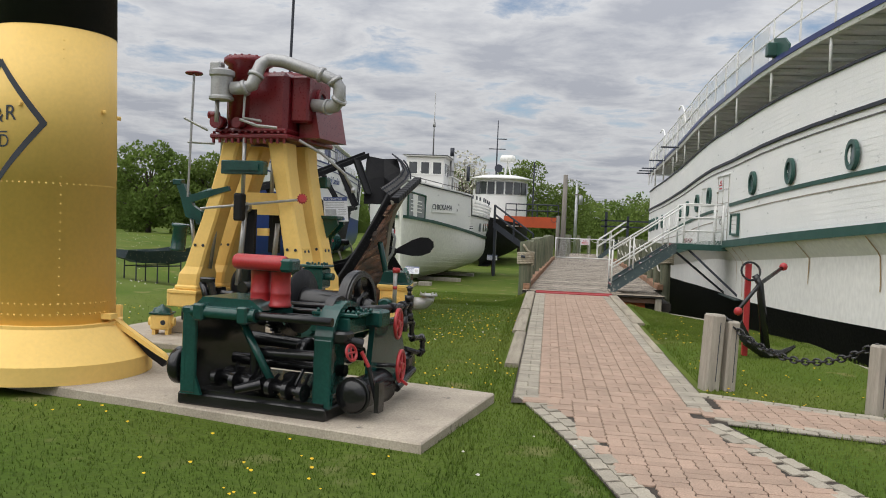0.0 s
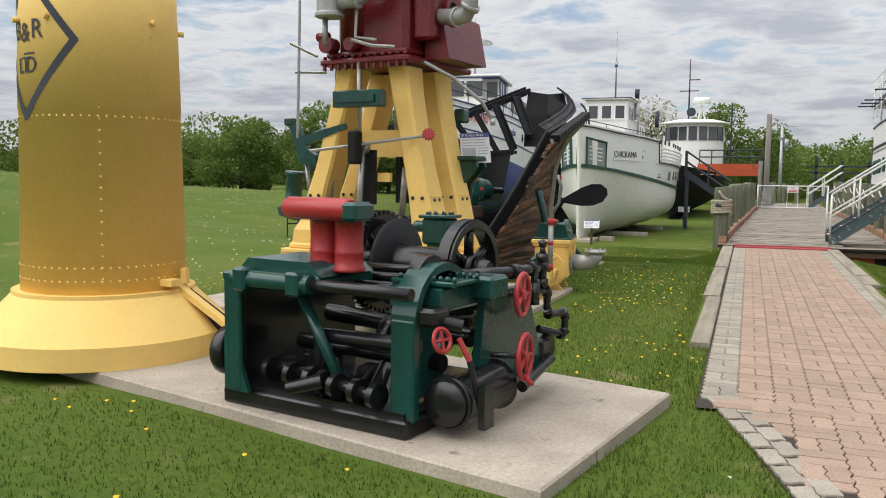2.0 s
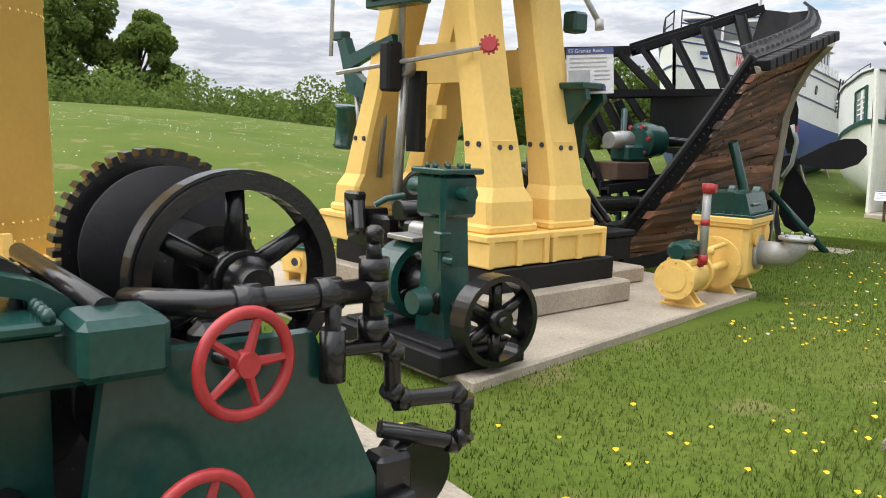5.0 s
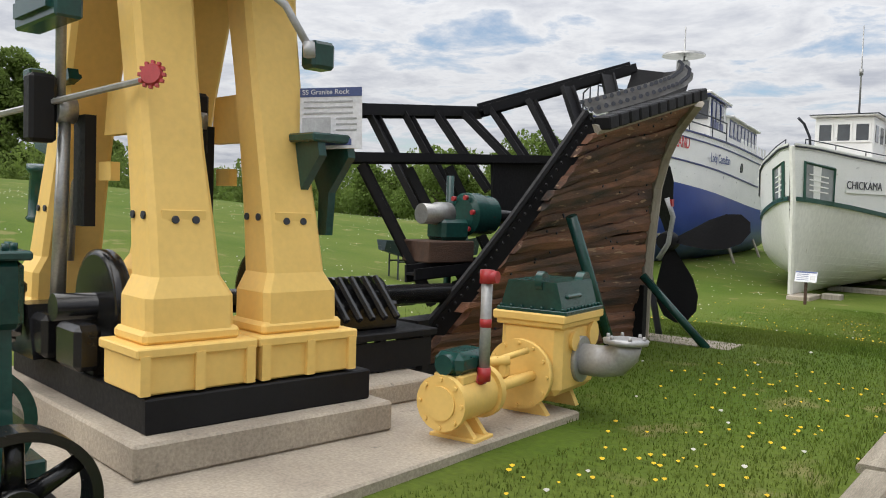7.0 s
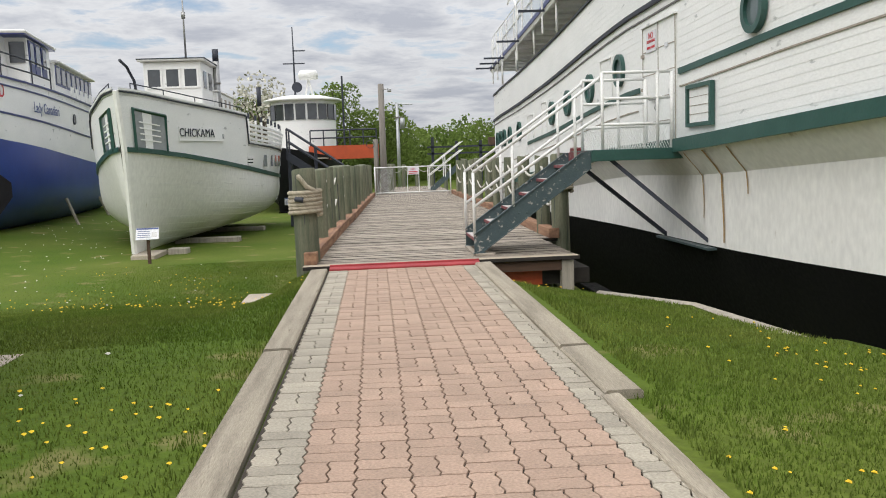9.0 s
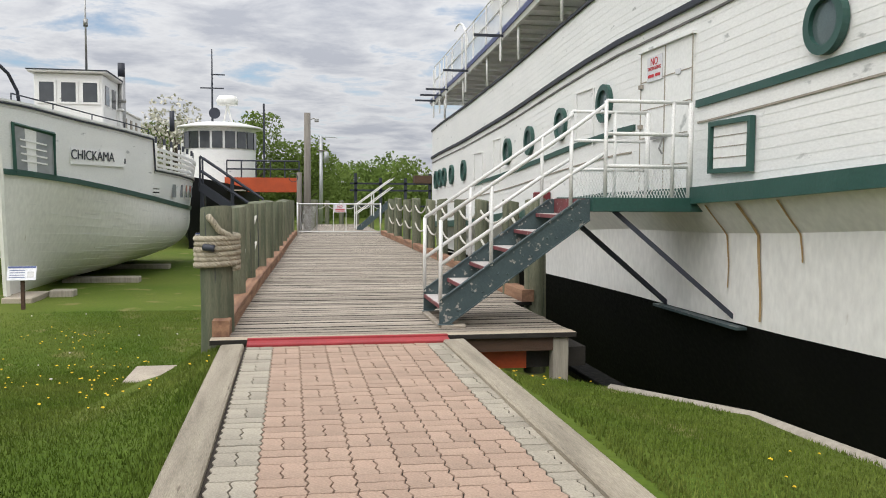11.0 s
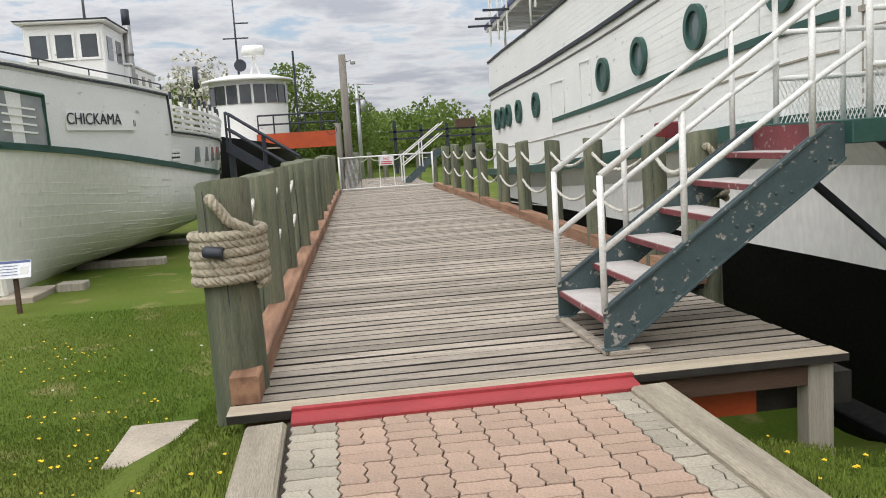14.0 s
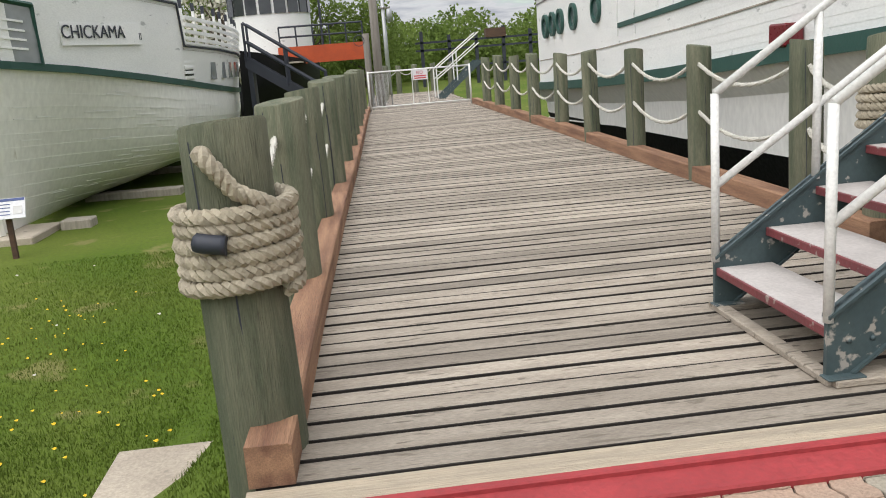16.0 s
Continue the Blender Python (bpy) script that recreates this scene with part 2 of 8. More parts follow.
BLUETRIM = material("blue_trim", (0.02, 0.035, 0.16), None, 0.4, bump=0)
RUST = material("rust_stain", (0.40, 0.25, 0.10), (0.5, 0.34, 0.17), 0.8, fine=40)
WHITEPAINT2 = material("glossy_white_paint", (0.78, 0.78, 0.76), (0.7, 0.7, 0.68), 0.35, scale=4, fine=60, bump=0.1, dirt=(0.3, 0.2, 0.14), dirt_at=0.75)
GLASS = material("dark_window_glass", (0.05, 0.055, 0.06), (0.07, 0.075, 0.08), 0.08, scale=1, fine=5, bump=0, spec=0.9)
GLASS.node_tree.nodes["Principled BSDF"].inputs["Roughness"].default_value = 0.05
# Bright reflections and interior behind the bow panes are put into this colour.
PALEGLASS = material("pale_window_glass", (0.30, 0.32, 0.33), (0.22, 0.24, 0.25), 0.1, scale=1.2, fine=5, bump=0, spec=0.9)
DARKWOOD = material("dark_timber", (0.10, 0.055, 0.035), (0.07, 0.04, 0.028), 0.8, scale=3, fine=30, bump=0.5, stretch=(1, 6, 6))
GALV = material("galvanised", (0.45, 0.46, 0.47), (0.38, 0.39, 0.4), 0.45, 0.5, fine=60)


NETTING = material("white_netting", (0.78, 0.79, 0.80), (0.70, 0.71, 0.73), 0.8, scale=3, fine=60, bump=0)
NETTING.node_tree.nodes["Principled BSDF"].inputs["Alpha"].default_value = 0.42


# ---------------------------------------------------------------- mesh helpers
I4 = Matrix.Identity(4)


def box(bm, c, s, m=I4, bevel=0.0):
    r = bmesh.ops.create_cube(bm, size=1.0, matrix=m @ Matrix.Translation(c) @ Matrix.Diagonal((*s, 1)))
    if bevel:
        es = list({e for v in r["verts"] for e in v.link_edges})
        bmesh.ops.bevel(bm, geom=es, offset=bevel, segments=1, affect="EDGES", clamp_overlap=True)


def prism(bm, pts, d0, d1, m=I4):
    """A closed polygon of (a, b) pairs in the plane x, z, given depth from y = d0 to y = d1."""
    f = [bm.verts.new(m @ Vector((a, d0, b))) for a, b in pts]
    k = [bm.verts.new(m @ Vector((a, d1, b))) for a, b in pts]
    n = len(pts)
    fs = [bm.faces.new(f), bm.faces.new(k[::-1])]
    for i in range(n):
        fs.append(bm.faces.new((f[(i + 1) % n], f[i], k[i], k[(i + 1) % n])))
    bmesh.ops.recalc_face_normals(bm, faces=fs)


def tube(bm, pts, r, seg=10, m=I4, close=True):
    """A round bar or pipe along pts; r is one radius or one for each point."""
    pts = [m @ Vector(p) for p in pts]
    rs = r if isinstance(r, (list, tuple)) else [r] * len(pts)
    rings, side = [], None
    for i, p in enumerate(pts):
        a = pts[max(i - 1, 0)]
        b = pts[min(i + 1, len(pts) - 1)]
        d = (b - a).normalized() if (b - a).length > 1e-9 else Vector((0, 0, 1))
        if side is None:
            side = d.orthogonal().normalized()
        side = (side - d * side.dot(d)).normalized()
        up = d.cross(side)
        rings.append([bm.verts.new(p + rs[i] * (math.cos(2 * math.pi * k / seg) * side + math.sin(2 * math.pi * k / seg) * up)) for k in range(seg)])
    for a, b in zip(rings, rings[1:]):
        for k in range(seg):
            f = bm.faces.new((a[k], a[(k + 1) % seg], b[(k + 1) % seg], b[k]))
            f.smooth = seg > 6
    if close:
        bm.faces.new(rings[0][::-1])
        bm.faces.new(rings[-1])


def lathe(bm, prof, seg=24, m=I4, smooth=True, full=True):
    """Turns (radius, height) pairs round the z axis of m."""
    rings = []
    for r, z in prof:
        rings.append([bm.verts.new(m @ Vector((max(r, 1e-4) * math.cos(2 * math.pi * k / seg), max(r, 1e-4) * math.sin(2 * math.pi * k / seg), z))) for k in range(seg)])
    fs = []
    for a, b in zip(rings, rings[1:]):
        for k in range(seg):
            f = bm.faces.new((a[k], a[(k + 1) % seg], b[(k + 1) % seg], b[k]))
            f.smooth = smooth
            fs.append(f)
    fs += [bm.faces.new(rings[0][::-1]), bm.faces.new(rings[-1])]
    return fs


def ring(bm, r_in, r_out, width, seg=36, m=I4):
    """A flat-sided hoop round the z axis of m, width along it."""
    h = width / 2
    rs = []
    for r, z in ((r_in, -h), (r_out, -h), (r_out, h), (r_in, h)):
        rs.append([bm.verts.new(m @ Vector((r * math.cos(2 * math.pi * k / seg), r * math.sin(2 * math.pi * k / seg), z))) for k in range(seg)])
    for a, b in zip(rs, rs[1:] + rs[:1]):
        for k in range(seg):
            bm.faces.new((a[k], a[(k + 1) % seg], b[(k + 1) % seg], b[k])).smooth = False


def torus(bm, R, r, m=I4, seg=28, sub=8):
    pts = [(R * math.cos(2 * math.pi * k / seg), R * math.sin(2 * math.pi * k / seg), 0) for k in range(seg + 1)]
    tube(bm, pts, r, sub, m, close=False)


def grid_mesh(bm, rows, m=I4, smooth=True, flip=False):
    """Faces between neighbouring rows of points."""
    vs = [[bm.verts.new(m @ Vector(p)) for p in row] for row in rows]
    for a, b in zip(vs, vs[1:]):
        for k in range(len(a) - 1):
            q = (a[k], a[k + 1], b[k + 1], b[k])
            f = bm.faces.new(q[::-1] if flip else q)
            f.smooth = smooth
    return vs


def along(p0, p1):
    """A pose at p0 whose z axis points to p1, and the distance."""
    d = Vector(p1) - Vector(p0)
    return Matrix.Translation(p0) @ d.to_track_quat("Z", "Y").to_matrix().to_4x4(), d.length


RX90 = pose(0, 0, 0, 90, 0, 0)
RY90 = pose(0, 0, 0, 0, 90, 0)


def at(x=0, y=0, z=0):
    return Matrix.Translation((x, y, z))


def mesh_of(name, bm, mat):
    """Turns a bmesh into a mesh; edges that bend by more than 40 degrees stay crisp."""
    for e in bm.edges:
        if len(e.link_faces) == 2 and e.calc_face_angle(0.0) > 0.7:
            e.smooth = False
    me = bpy.data.meshes.new(name)
    bm.to_mesh(me)
    bm.free()
    me.materials.append(mat)
    return me


def part(name, bm, mat, parent, label="", m=None):
    ob = new(name, mesh_of(name, bm, mat))
    ob.parent = parent
    if m is not None:
        ob.matrix_basis = m
    return tagged(ob, label) if label else ob


def parts(name, fns, mat, parent, label="", m=None):
    """Several alike pieces, each a part of its own."""
    for fn in fns:
        part(name, q(fn), mat, parent, label, m)


def thing(name, label, category, m=I4, group="", kind=""):
    ob = new(name)
    ob.empty_display_size = 0.2
    ob.matrix_basis = m
    return tagged(ob, label, category, group, kind)


def solid(name, bm, mat, label, category, m=I4, group="", kind=""):
    ob = new(name, mesh_of(name, bm, mat))
    ob.matrix_basis = m
    return tagged(ob, label, category, group, kind)


def q(*fn):
    """A fresh bmesh, filled by calls of (function, arguments...)."""
    bm = bmesh.new()
    for f, *a in fn:
        f(bm, *a)
    return bm


def letters(text, size, mat, m, parent, name="lettering", depth=0.004, stretch=1.0):
    cu = bpy.data.curves.new(name, "FONT")
    cu.body, cu.size, cu.extrude, cu.align_x, cu.align_y = text, size, depth, "CENTER", "CENTER"
    tmp = bpy.data.objects.new("tmp", cu)
    me = bpy.data.meshes.new_from_object(tmp)
    bpy.data.objects.remove(tmp)
    me.materials.clear()
    me.materials.append(mat)
    ob = new(name, me)
    ob.parent = parent
    ob.matrix_basis = m @ Matrix.Diagonal((stretch, 1, 1, 1))
    return ob


def sm(a, b, x):
    t = min(1.0, max(0.0, (x - a) / (b - a)))
    return t * t * (3 - 2 * t)


# ---------------------------------------------------------------- ground
def edge_of_pit(y):
    return float(np.interp(y, (-30, -9, -6, -3.2, -1.6, -0.6, 0.0, 40), (5.4, 4.75, 4.4, 4.1, 3.9, 3.2, 2.4, 2.1)))


def ground_z(x, y):
    z = -0.03
    fall = -0.82 * sm(-4.0, 4.5, y)
    z += fall * sm(-0.1, -1.15, x) if y < 1.0 else fall * (sm(-0.1, -1.15, x) + (1 - sm(-0.1, -1.15, x)) * sm(1.0, 4.0, y))
    far = math.hypot(x + 2, y + 10)
    z += 0.75 * sm(-6.5, -16, x) * sm(8, 20, far) * (1 - sm(8, 40, y) * 0.35) + 1.9 * sm(-14, -48, x) * sm(35, 5, y)
    z += 0.5 * sm(-10, -26, x) * sm(-20, 10, y)
    e = edge_of_pit(y)
    if y < 60:
        dip = sm(e - 0.05, e + 0.45, x) * sm(-32, -24, y) if y < 0 else sm(e - 0.05, e + 0.6, x)
        z += -1.25 * dip * (1 - sm(14, 22, x)) * (1 - sm(36, 56, y))
        z -= 0.28 * sm(e - 2.2, e, x) * sm(-8, -1.0, y) * (1 - dip) * (1 if x > 1.95 else 0)
    return z


def ground_sheet():
    def axis(lo, hi, step, far):
        a = list(np.arange(lo, hi + 1e-6, step))
        left, right, s = [], [], step
        while (left[-1] if left else lo) > -far:
            s *= 1.35
            left.append((left[-1] if left else lo) - s)
        s = step
        while (right[-1] if right else hi) < far:
            s *= 1.35
            right.append((right[-1] if right else hi) + s)
        return left[::-1] + a + right
    xs, ys = axis(-9, 7.5, 0.3, 900), axis(-24, 14, 0.4, 900)
    vs = [(x, y, ground_z(x, y) + 0.025 * noise.noise((x * 0.5, y * 0.5, 0))) for y in ys for x in xs]
    n = len(xs)
    fs = [(j * n + i, j * n + i + 1, (j + 1) * n + i + 1, (j + 1) * n + i) for j in range(len(ys) - 1) for i in range(n - 1)]
    me = bpy.data.meshes.new("ground")
    me.from_pydata(vs, [], fs)
    me.polygons.foreach_set("use_smooth", [True] * len(fs))
    me.materials.append(GRASS)
    return tagged(new("ground", me), "mown green lawn with dry patches", "lawn", kind="structure")


ground_sheet()

# ---------------------------------------------------------------- big steamer on the right
SHIP_X, KEEL_X = 4.8, 10.3


def sheer(y):
    return float(np.interp(y, (-18, -10, -7, -5.6, -3.4, -1.4, 0, 3.4, 5.4, 7.2, 8.8, 13.3, 18, 24), (1.3, 0.68, 0.44, 0.34, 0.2, 0.08, 0.0, -0.06, -0.19, -0.33, -0.45, -0.70, -0.88, -1.05)))


def ship_side(y):
    """The hull bends inwards at both ends."""
    return SHIP_X + 0.0175 * max(0.0, 0.3 - y) ** 2 + 2.0 * sm(17.6, 23, y) ** 1.5 + 3.4 * sm(22, 27, y)


ship = thing("steamship", "large white wooden passenger steamer with green trim and black bottom", "ship")
Y0, Y1 = -17.4, 27.0
YS = [-17.4, -17, -16.4, -15.6, -14.6, -13.5, -12.2, -10.8] + [round(-9.5 + 1.25 * k, 3) for k in range(22)] + [18.6, 19.6, 20.8, 22, 23, 24, 25, 26, 27]


def stations(y0, y1):
    return [y0] + [y for y in YS if y0 < y < y1] + [y1]


def strake(name, z0, z1, out0, out1, mat, label="", y0=Y0, y1=Y1, thick=0.06, rows=1, follow=(1.0, 1.0), both=False):
    """A band of the hull from height z0 to z1, standing out from the side by out0 below and out1 above; follow says how far each edge keeps to the sheer."""
    ys = stations(y0, y1)
    bm = bmesh.new()
    for hand in ((1, -1) if both else (1,)):
        def spot(y, out, z, f):
            x = min(ship_side(y) - out, KEEL_X - 0.02)
            return (x if hand > 0 else 2 * KEEL_X - x, y, z + sheer(y) * (follow[0] + (follow[1] - follow[0]) * f))
        front = [[spot(y, out0 + (out1 - out0) * k / rows, z0 + (z1 - z0) * k / rows, k / rows) for y in ys] for k in range(rows + 1)]
        back = [[spot(y, out1 - thick, z1, 1) for y in ys], [spot(y, out0 - thick, z0, 0) for y in ys]]
        grid_mesh(bm, front + back + front[:1], smooth=False)
        for k in (0, -1):
            bm.faces.new([bm.verts.new(r[k]) for r in front + back])
    bmesh.ops.recalc_face_normals(bm, faces=bm.faces)
    return part(name, bm, mat, ship, label)


def clapboards(name, z0, z1, n, mat, label="", y0=Y0, y1=Y1):
    """Lapped boards, each tipped out a little at its foot, in one mesh."""
    ys = stations(y0, y1)
    bm = bmesh.new()
    h = (z1 - z0) / n
    for hand in (1, -1):
        def spot(y, o, z):
            x = min(ship_side(y) - o, KEEL_X - 0.02)
            return (x if hand > 0 else 2 * KEEL_X - x, y, z + sheer(y))
        rows = []
        for k in range(n):
            for o, z in ((0.0025, z0 + k * h), (0.0, z0 + (k + 1) * h)):
                rows.append([spot(y, o, z) for y in ys])
        rows += [[spot(y, -0.06, z) for y in ys] for z in (z1, z0)]
        grid_mesh(bm, rows + rows[:1], smooth=False)
    bmesh.ops.recalc_face_normals(bm, faces=bm.faces)
    return part(name, bm, mat, ship, label)


def ship_deck(name, z, inset, y0, y1, mat, label="", thick=0.05):
    """A deck from one side of the ship to the other."""
    bm = bmesh.new()
    ys = stations(y0, y1)
    rows = [[(ship_side(y) + inset, y, z + sheer(y)), (2 * KEEL_X - ship_side(y) - inset, y, z + sheer(y))] for y in ys]
    low = [[(x, y, zz - thick) for x, y, zz in r[::-1]] for r in rows]
    grid_mesh(bm, [r + l + r[:1] for r, l in zip(rows, low)], smooth=False)
    for r, l in ((rows[0], low[0]), (rows[-1], low[-1])):
        bm.faces.new([bm.verts.new(p) for p in r + l])
    bmesh.ops.recalc_face_normals(bm, faces=bm.faces)
    return part(name, bm, mat, ship, label)


strake("bottom_planking", -2.4, 0.09, -1.1, -0.16, HULLBLACK, "matt black bottom", rows=4, follow=(0.0, 0.25), both=True)
strake("lower_side", 0.09, 1.02, -0.16, -0.14, OLDWHITE, "weathered off-white lower side with rust streaks", rows=3, follow=(0.25, 1.0), both=True)
strake("guard_soffit", 1.02, 1.34, -0.14, 0.14, OLDWHITE, "off-white flare under the guard", rows=3, both=True)
strake("lower_ledge", 0.60, 0.625, -0.16, -0.16, OLDWHITE)
strake("guard_rail", 1.34, 1.51, 0.20, 0.20, TRIM, "dark green rubbing strake", thick=0.3, both=True)
strake("guard_lip", 1.335, 1.365, 0.215, 0.215, TRIM, thick=0.05, y1=0.42)
clapboards("main_side", 1.50, 3.52, 19, WHITE, "white board-clad side")
strake("window_band", 2.39, 2.47, 0.03, 0.03, TRIM, "dark green band", y1=0.72)
strake("window_band", 2.30, 2.38, 0.03, 0.03, TRIM, "dark green band", y0=2.4, y1=12.0)
strake("thin_moulding", 2.215, 2.235, 0.015, 0.015, GREYPOST, y1=0.7)
strake("thin_moulding", 2.02, 2.04, 0.015, 0.015, GREYPOST, y0=2.5, y1=22)
strake("thin_moulding", 3.365, 3.39, 0.022, 0.022, OLDIRON)
strake("upper_moulding", 3.51, 3.575, 0.05, 0.05, INK, "thin black moulding", thick=0.1, both=True)
clapboards("bulwark", 3.57, 4.38, 8, WHITE)
strake("bulwark_cap", 4.38, 4.425, 0.04, 0.04, INK, "black cap rail", thick=0.14, both=True)
ship_deck("main_deck", 3.95, 0.05, Y0, Y1, WHITE)
strake("deckhouse_wall", 3.95, 5.10, -1.5, -1.5, WHITE, y0=-11, y1=13.5, both=True)
strake("upper_deck_edge", 5.10, 5.21, 0.22, 0.22, BLUETRIM, "navy blue deck edge", thick=0.12, y0=-16.8, y1=17.5, both=True)
strake("deck_fascia", 5.02, 5.10, 0.17, 0.2, WHITE, "white board under the deck edge", thick=0.05, y0=-16.8, y1=17.5, both=True)
ship_deck("upper_deck", 5.19, -0.12, -16.8, 17.5, WHITE, "white upper deck")
for y in np.arange(-13, 17.4, 0.62):
    bm = q((box, (0, 0, 0), (1.62, 0.07, 0.075), pose(ship_side(y) + 0.62, y, 5.09 + sheer(y))))
    part("deck_beam", bm, WHITE, ship)
for k, y in enumerate(np.arange(-13, 17.5, 2.6)):
    x, z = ship_side(y), sheer(y)
    part("stanchion", q((tube, [(x - 0.1, y, z + 4.4), (x - 0.1, y, z + 5.12)], 0.03, 8)), WHITEPAINT2, ship)
    if k % 2:
        win = part("deckhouse_window", q((box, (x + 1.485, y + 0.7, z + 4.62), (0.05, 0.50, 0.42))), WHITE, ship)
        part("pane", q((box, (x + 1.46, y + 0.7, z + 4.62), (0.03, 0.40, 0.32))), GLASS, win)
for y in np.arange(-12, 17.2, 1.3):
    x, z = ship_side(y) - 0.2, sheer(y) + 5.2
    part("rail_post", q((tube, [(x, y, z), (x, y, z + 0.86)], 0.02, 6)), WHITEPAINT2, ship)
for h in (0.45, 0.86):
    ys = [y for y in YS if -12.5 < y < 17.4]
    part("rail", q((tube, [(ship_side(y) - 0.2, y, sheer(y) + 5.2 + h) for y in ys], 0.018, 6)), WHITEPAINT2, ship)
strake("rail_netting", 5.23, 6.0, 0.185, 0.185, NETTING, "fine white netting along the rail", thick=0.012, y0=-2.6, y1=15)
board_z = 5.21 + sheer(-3.4)
light_board = part("light_board", q((prism, [(-0.45, 0.0), (0.45, 0.0), (0.45, 0.42), (-0.2, 0.3), (-0.45, 0.12)], -0.02, 0.02, at(ship_side(-3.4) - 0.2, -3.3, board_z) @ pose(0, 0, 0, 0, 0, 96))), TRIM, ship, "dark green side light board on the rail")
part("lamp_box", q((box, (ship_side(-3.4) - 0.32, -3.0, board_z + 0.15), (0.2, 0.24, 0.28), I4, 0.02)), TRIM, light_board)
strake("upper_house_wall", 5.19, 7.25, -1.1, -1.1, WHITE, "white upper deckhouse", y0=-12, y1=-4.6, both=True)
ship_deck("upper_house_roof", 7.32, 0.9, -12.2, -4.4, WHITE, thick=0.08)
for f in range(5):
    y = -5.3 - 1.3 * f
    x, z = ship_side(y) + 1.08, sheer(y) + 6.35
    fr = part("upper_window", q((box, (x, y, z), (0.06, 0.95, 1.0), pose(0, 0, 0))), BLUETRIM, ship, "navy lattice window")
    for j in range(5):
        part("lattice_bar", q((box, (x - 0.035, y - 0.38 + 0.19 * j, z), (0.02, 0.03, 0.94))), WHITE, fr)
        part("lattice_bar", q((box, (x - 0.037, y, z - 0.4 + 0.2 * j), (0.02, 0.9, 0.03))), WHITE, fr)
for y in (8.5, 13.2):
    x, z = ship_side(y) - 0.2, sheer(y) + 5.2
    pts = [(x, y - 1.3 * math.cos(a), z + 1.25 * math.sin(a)) for a in np.linspace(0.4, 1.9, 9)]
    part("awning_hoop", q((tube, pts, 0.03, 6)), WHITEPAINT2, ship)
for y in (8.6, 12.0, 14.6, 15.6, 16.6):
    x, z = ship_side(y), sheer(y) + 5.05
    part("davit_arm", q((box, (x - 0.5, y, z), (0.6, 0.05, 0.05))), INK, ship)
    part("davit_post", q((tube, [(x - 0.25, y, z - 0.5), (x - 0.25, y, z + 0.9)], 0.025, 6)), WHITEPAINT2, ship)
lb = bmesh.new()
grid_mesh(lb, [[(0.55 * w * math.cos(a), L, 0.45 * w * math.sin(a) - 0.0) for a in np.linspace(math.pi, 2 * math.pi, 9)]
               for L, w in ((-2.2, 0.05), (-1.8, 0.55), (-1, 0.9), (0, 1), (1, 0.9), (1.8, 0.55), (2.2, 0.05))])
bmesh.ops.solidify(lb, geom=lb.faces[:], thickness=0.04)
part("lifeboat", lb, OLDWHITE, ship, "white lifeboat on the upper deck", m=pose(5.3, 9.6, 5.85))


def hull_pose(y, z, out=0.0):
    """On the ship's side: x along the ship towards the bow, y up, z outwards."""
    return Matrix(((0, 0, -1, ship_side(y) - out), (-1, 0, 0, y), (0, 1, 0, z + sheer(y)), (0, 0, 0, 1)))


for y in (-10.9, -8.4, -5.93, -3.63, -1.45, 3.45, 5.39, 7.24, 8.83, 13.26, 14.9, 16.0, 16.7, 17.4):
    rim = part("porthole", q((ring, 0.19, 0.27, 0.07, 28, at(0, 0, 0.03))), TRIM, ship, "dark green porthole rim", m=hull_pose(y, 2.78))
    part("pane", q((lathe, [(0.2, 0.0), (0.2, 0.022)], 28)), material("porthole_glass", (0.10, 0.14, 0.14), None, 0.12, bump=0) if y < -10 else bpy.data.materials["porthole_glass"], rim, "grey-green glass")
hatch = part("hatch", q((box, (0, 0, 0.01), (0.70, 0.44, 0.03))), WHITE, ship, "boarded hatch with a dark green frame", m=hull_pose(-0.04, 1.915))
for c, s in (((0, 0.245, 0.03), (0.82, 0.05, 0.06)), ((0, -0.245, 0.03), (0.82, 0.05, 0.06)), ((0.385, 0, 0.03), (0.05, 0.44, 0.06)), ((-0.385, 0, 0.03), (0.05, 0.44, 0.06))):
    part("frame", q((box, c, s)), TRIM, hatch)
for k in range(3):
    part("slat", q((box, (0, -0.11 + 0.11 * k, 0.026), (0.69, 0.008, 0.008))), GREYPOST, hatch)
door = part("double_door", q((box, (0, 0, 0.008), (1.38, 1.72, 0.03))), WHITE, ship, "white boarded double door with iron latch", m=hull_pose(1.51, 2.36))
for x in (-0.69, 0.0, 0.69):
    part("door_seam", q((box, (x, 0, 0.026), (0.018, 1.72, 0.008))), GREYPOST, door)
part("lintel", q((box, (0, 0.88, 0.03), (1.46, 0.03, 0.06))), WHITE, door)
for z in (-0.55, -0.2, 0.15, 0.5):
    part("door_seam", q((box, (0, z, 0.0255), (1.36, 0.012, 0.006))), GREYPOST, door)
part("latch", q((box, (-0.1, -0.22, 0.05), (0.42, 0.03, 0.02)), (tube, [(0.02, -0.24, 0.05), (0.02, -0.36, 0.09), (0.02, -0.42, 0.05)], 0.012, 6)), STEEL, door)
for z in (0.45, -0.05):
    part("hinge", q((box, (-0.66, z, 0.04), (0.1, 0.05, 0.03))), GREYPOST, door)
sign = part("warning_sign", q((box, (-0.27, 0.63, 0.035), (0.42, 0.30, 0.012))), PAPER, door, "white warning sign with red lettering")
letters("NO", 0.13, REDINK, at(-0.27, 0.71, 0.044), sign, depth=0.002)
letters("TRESPASSING", 0.062, REDINK, at(-0.27, 0.63, 0.044), sign, depth=0.002)
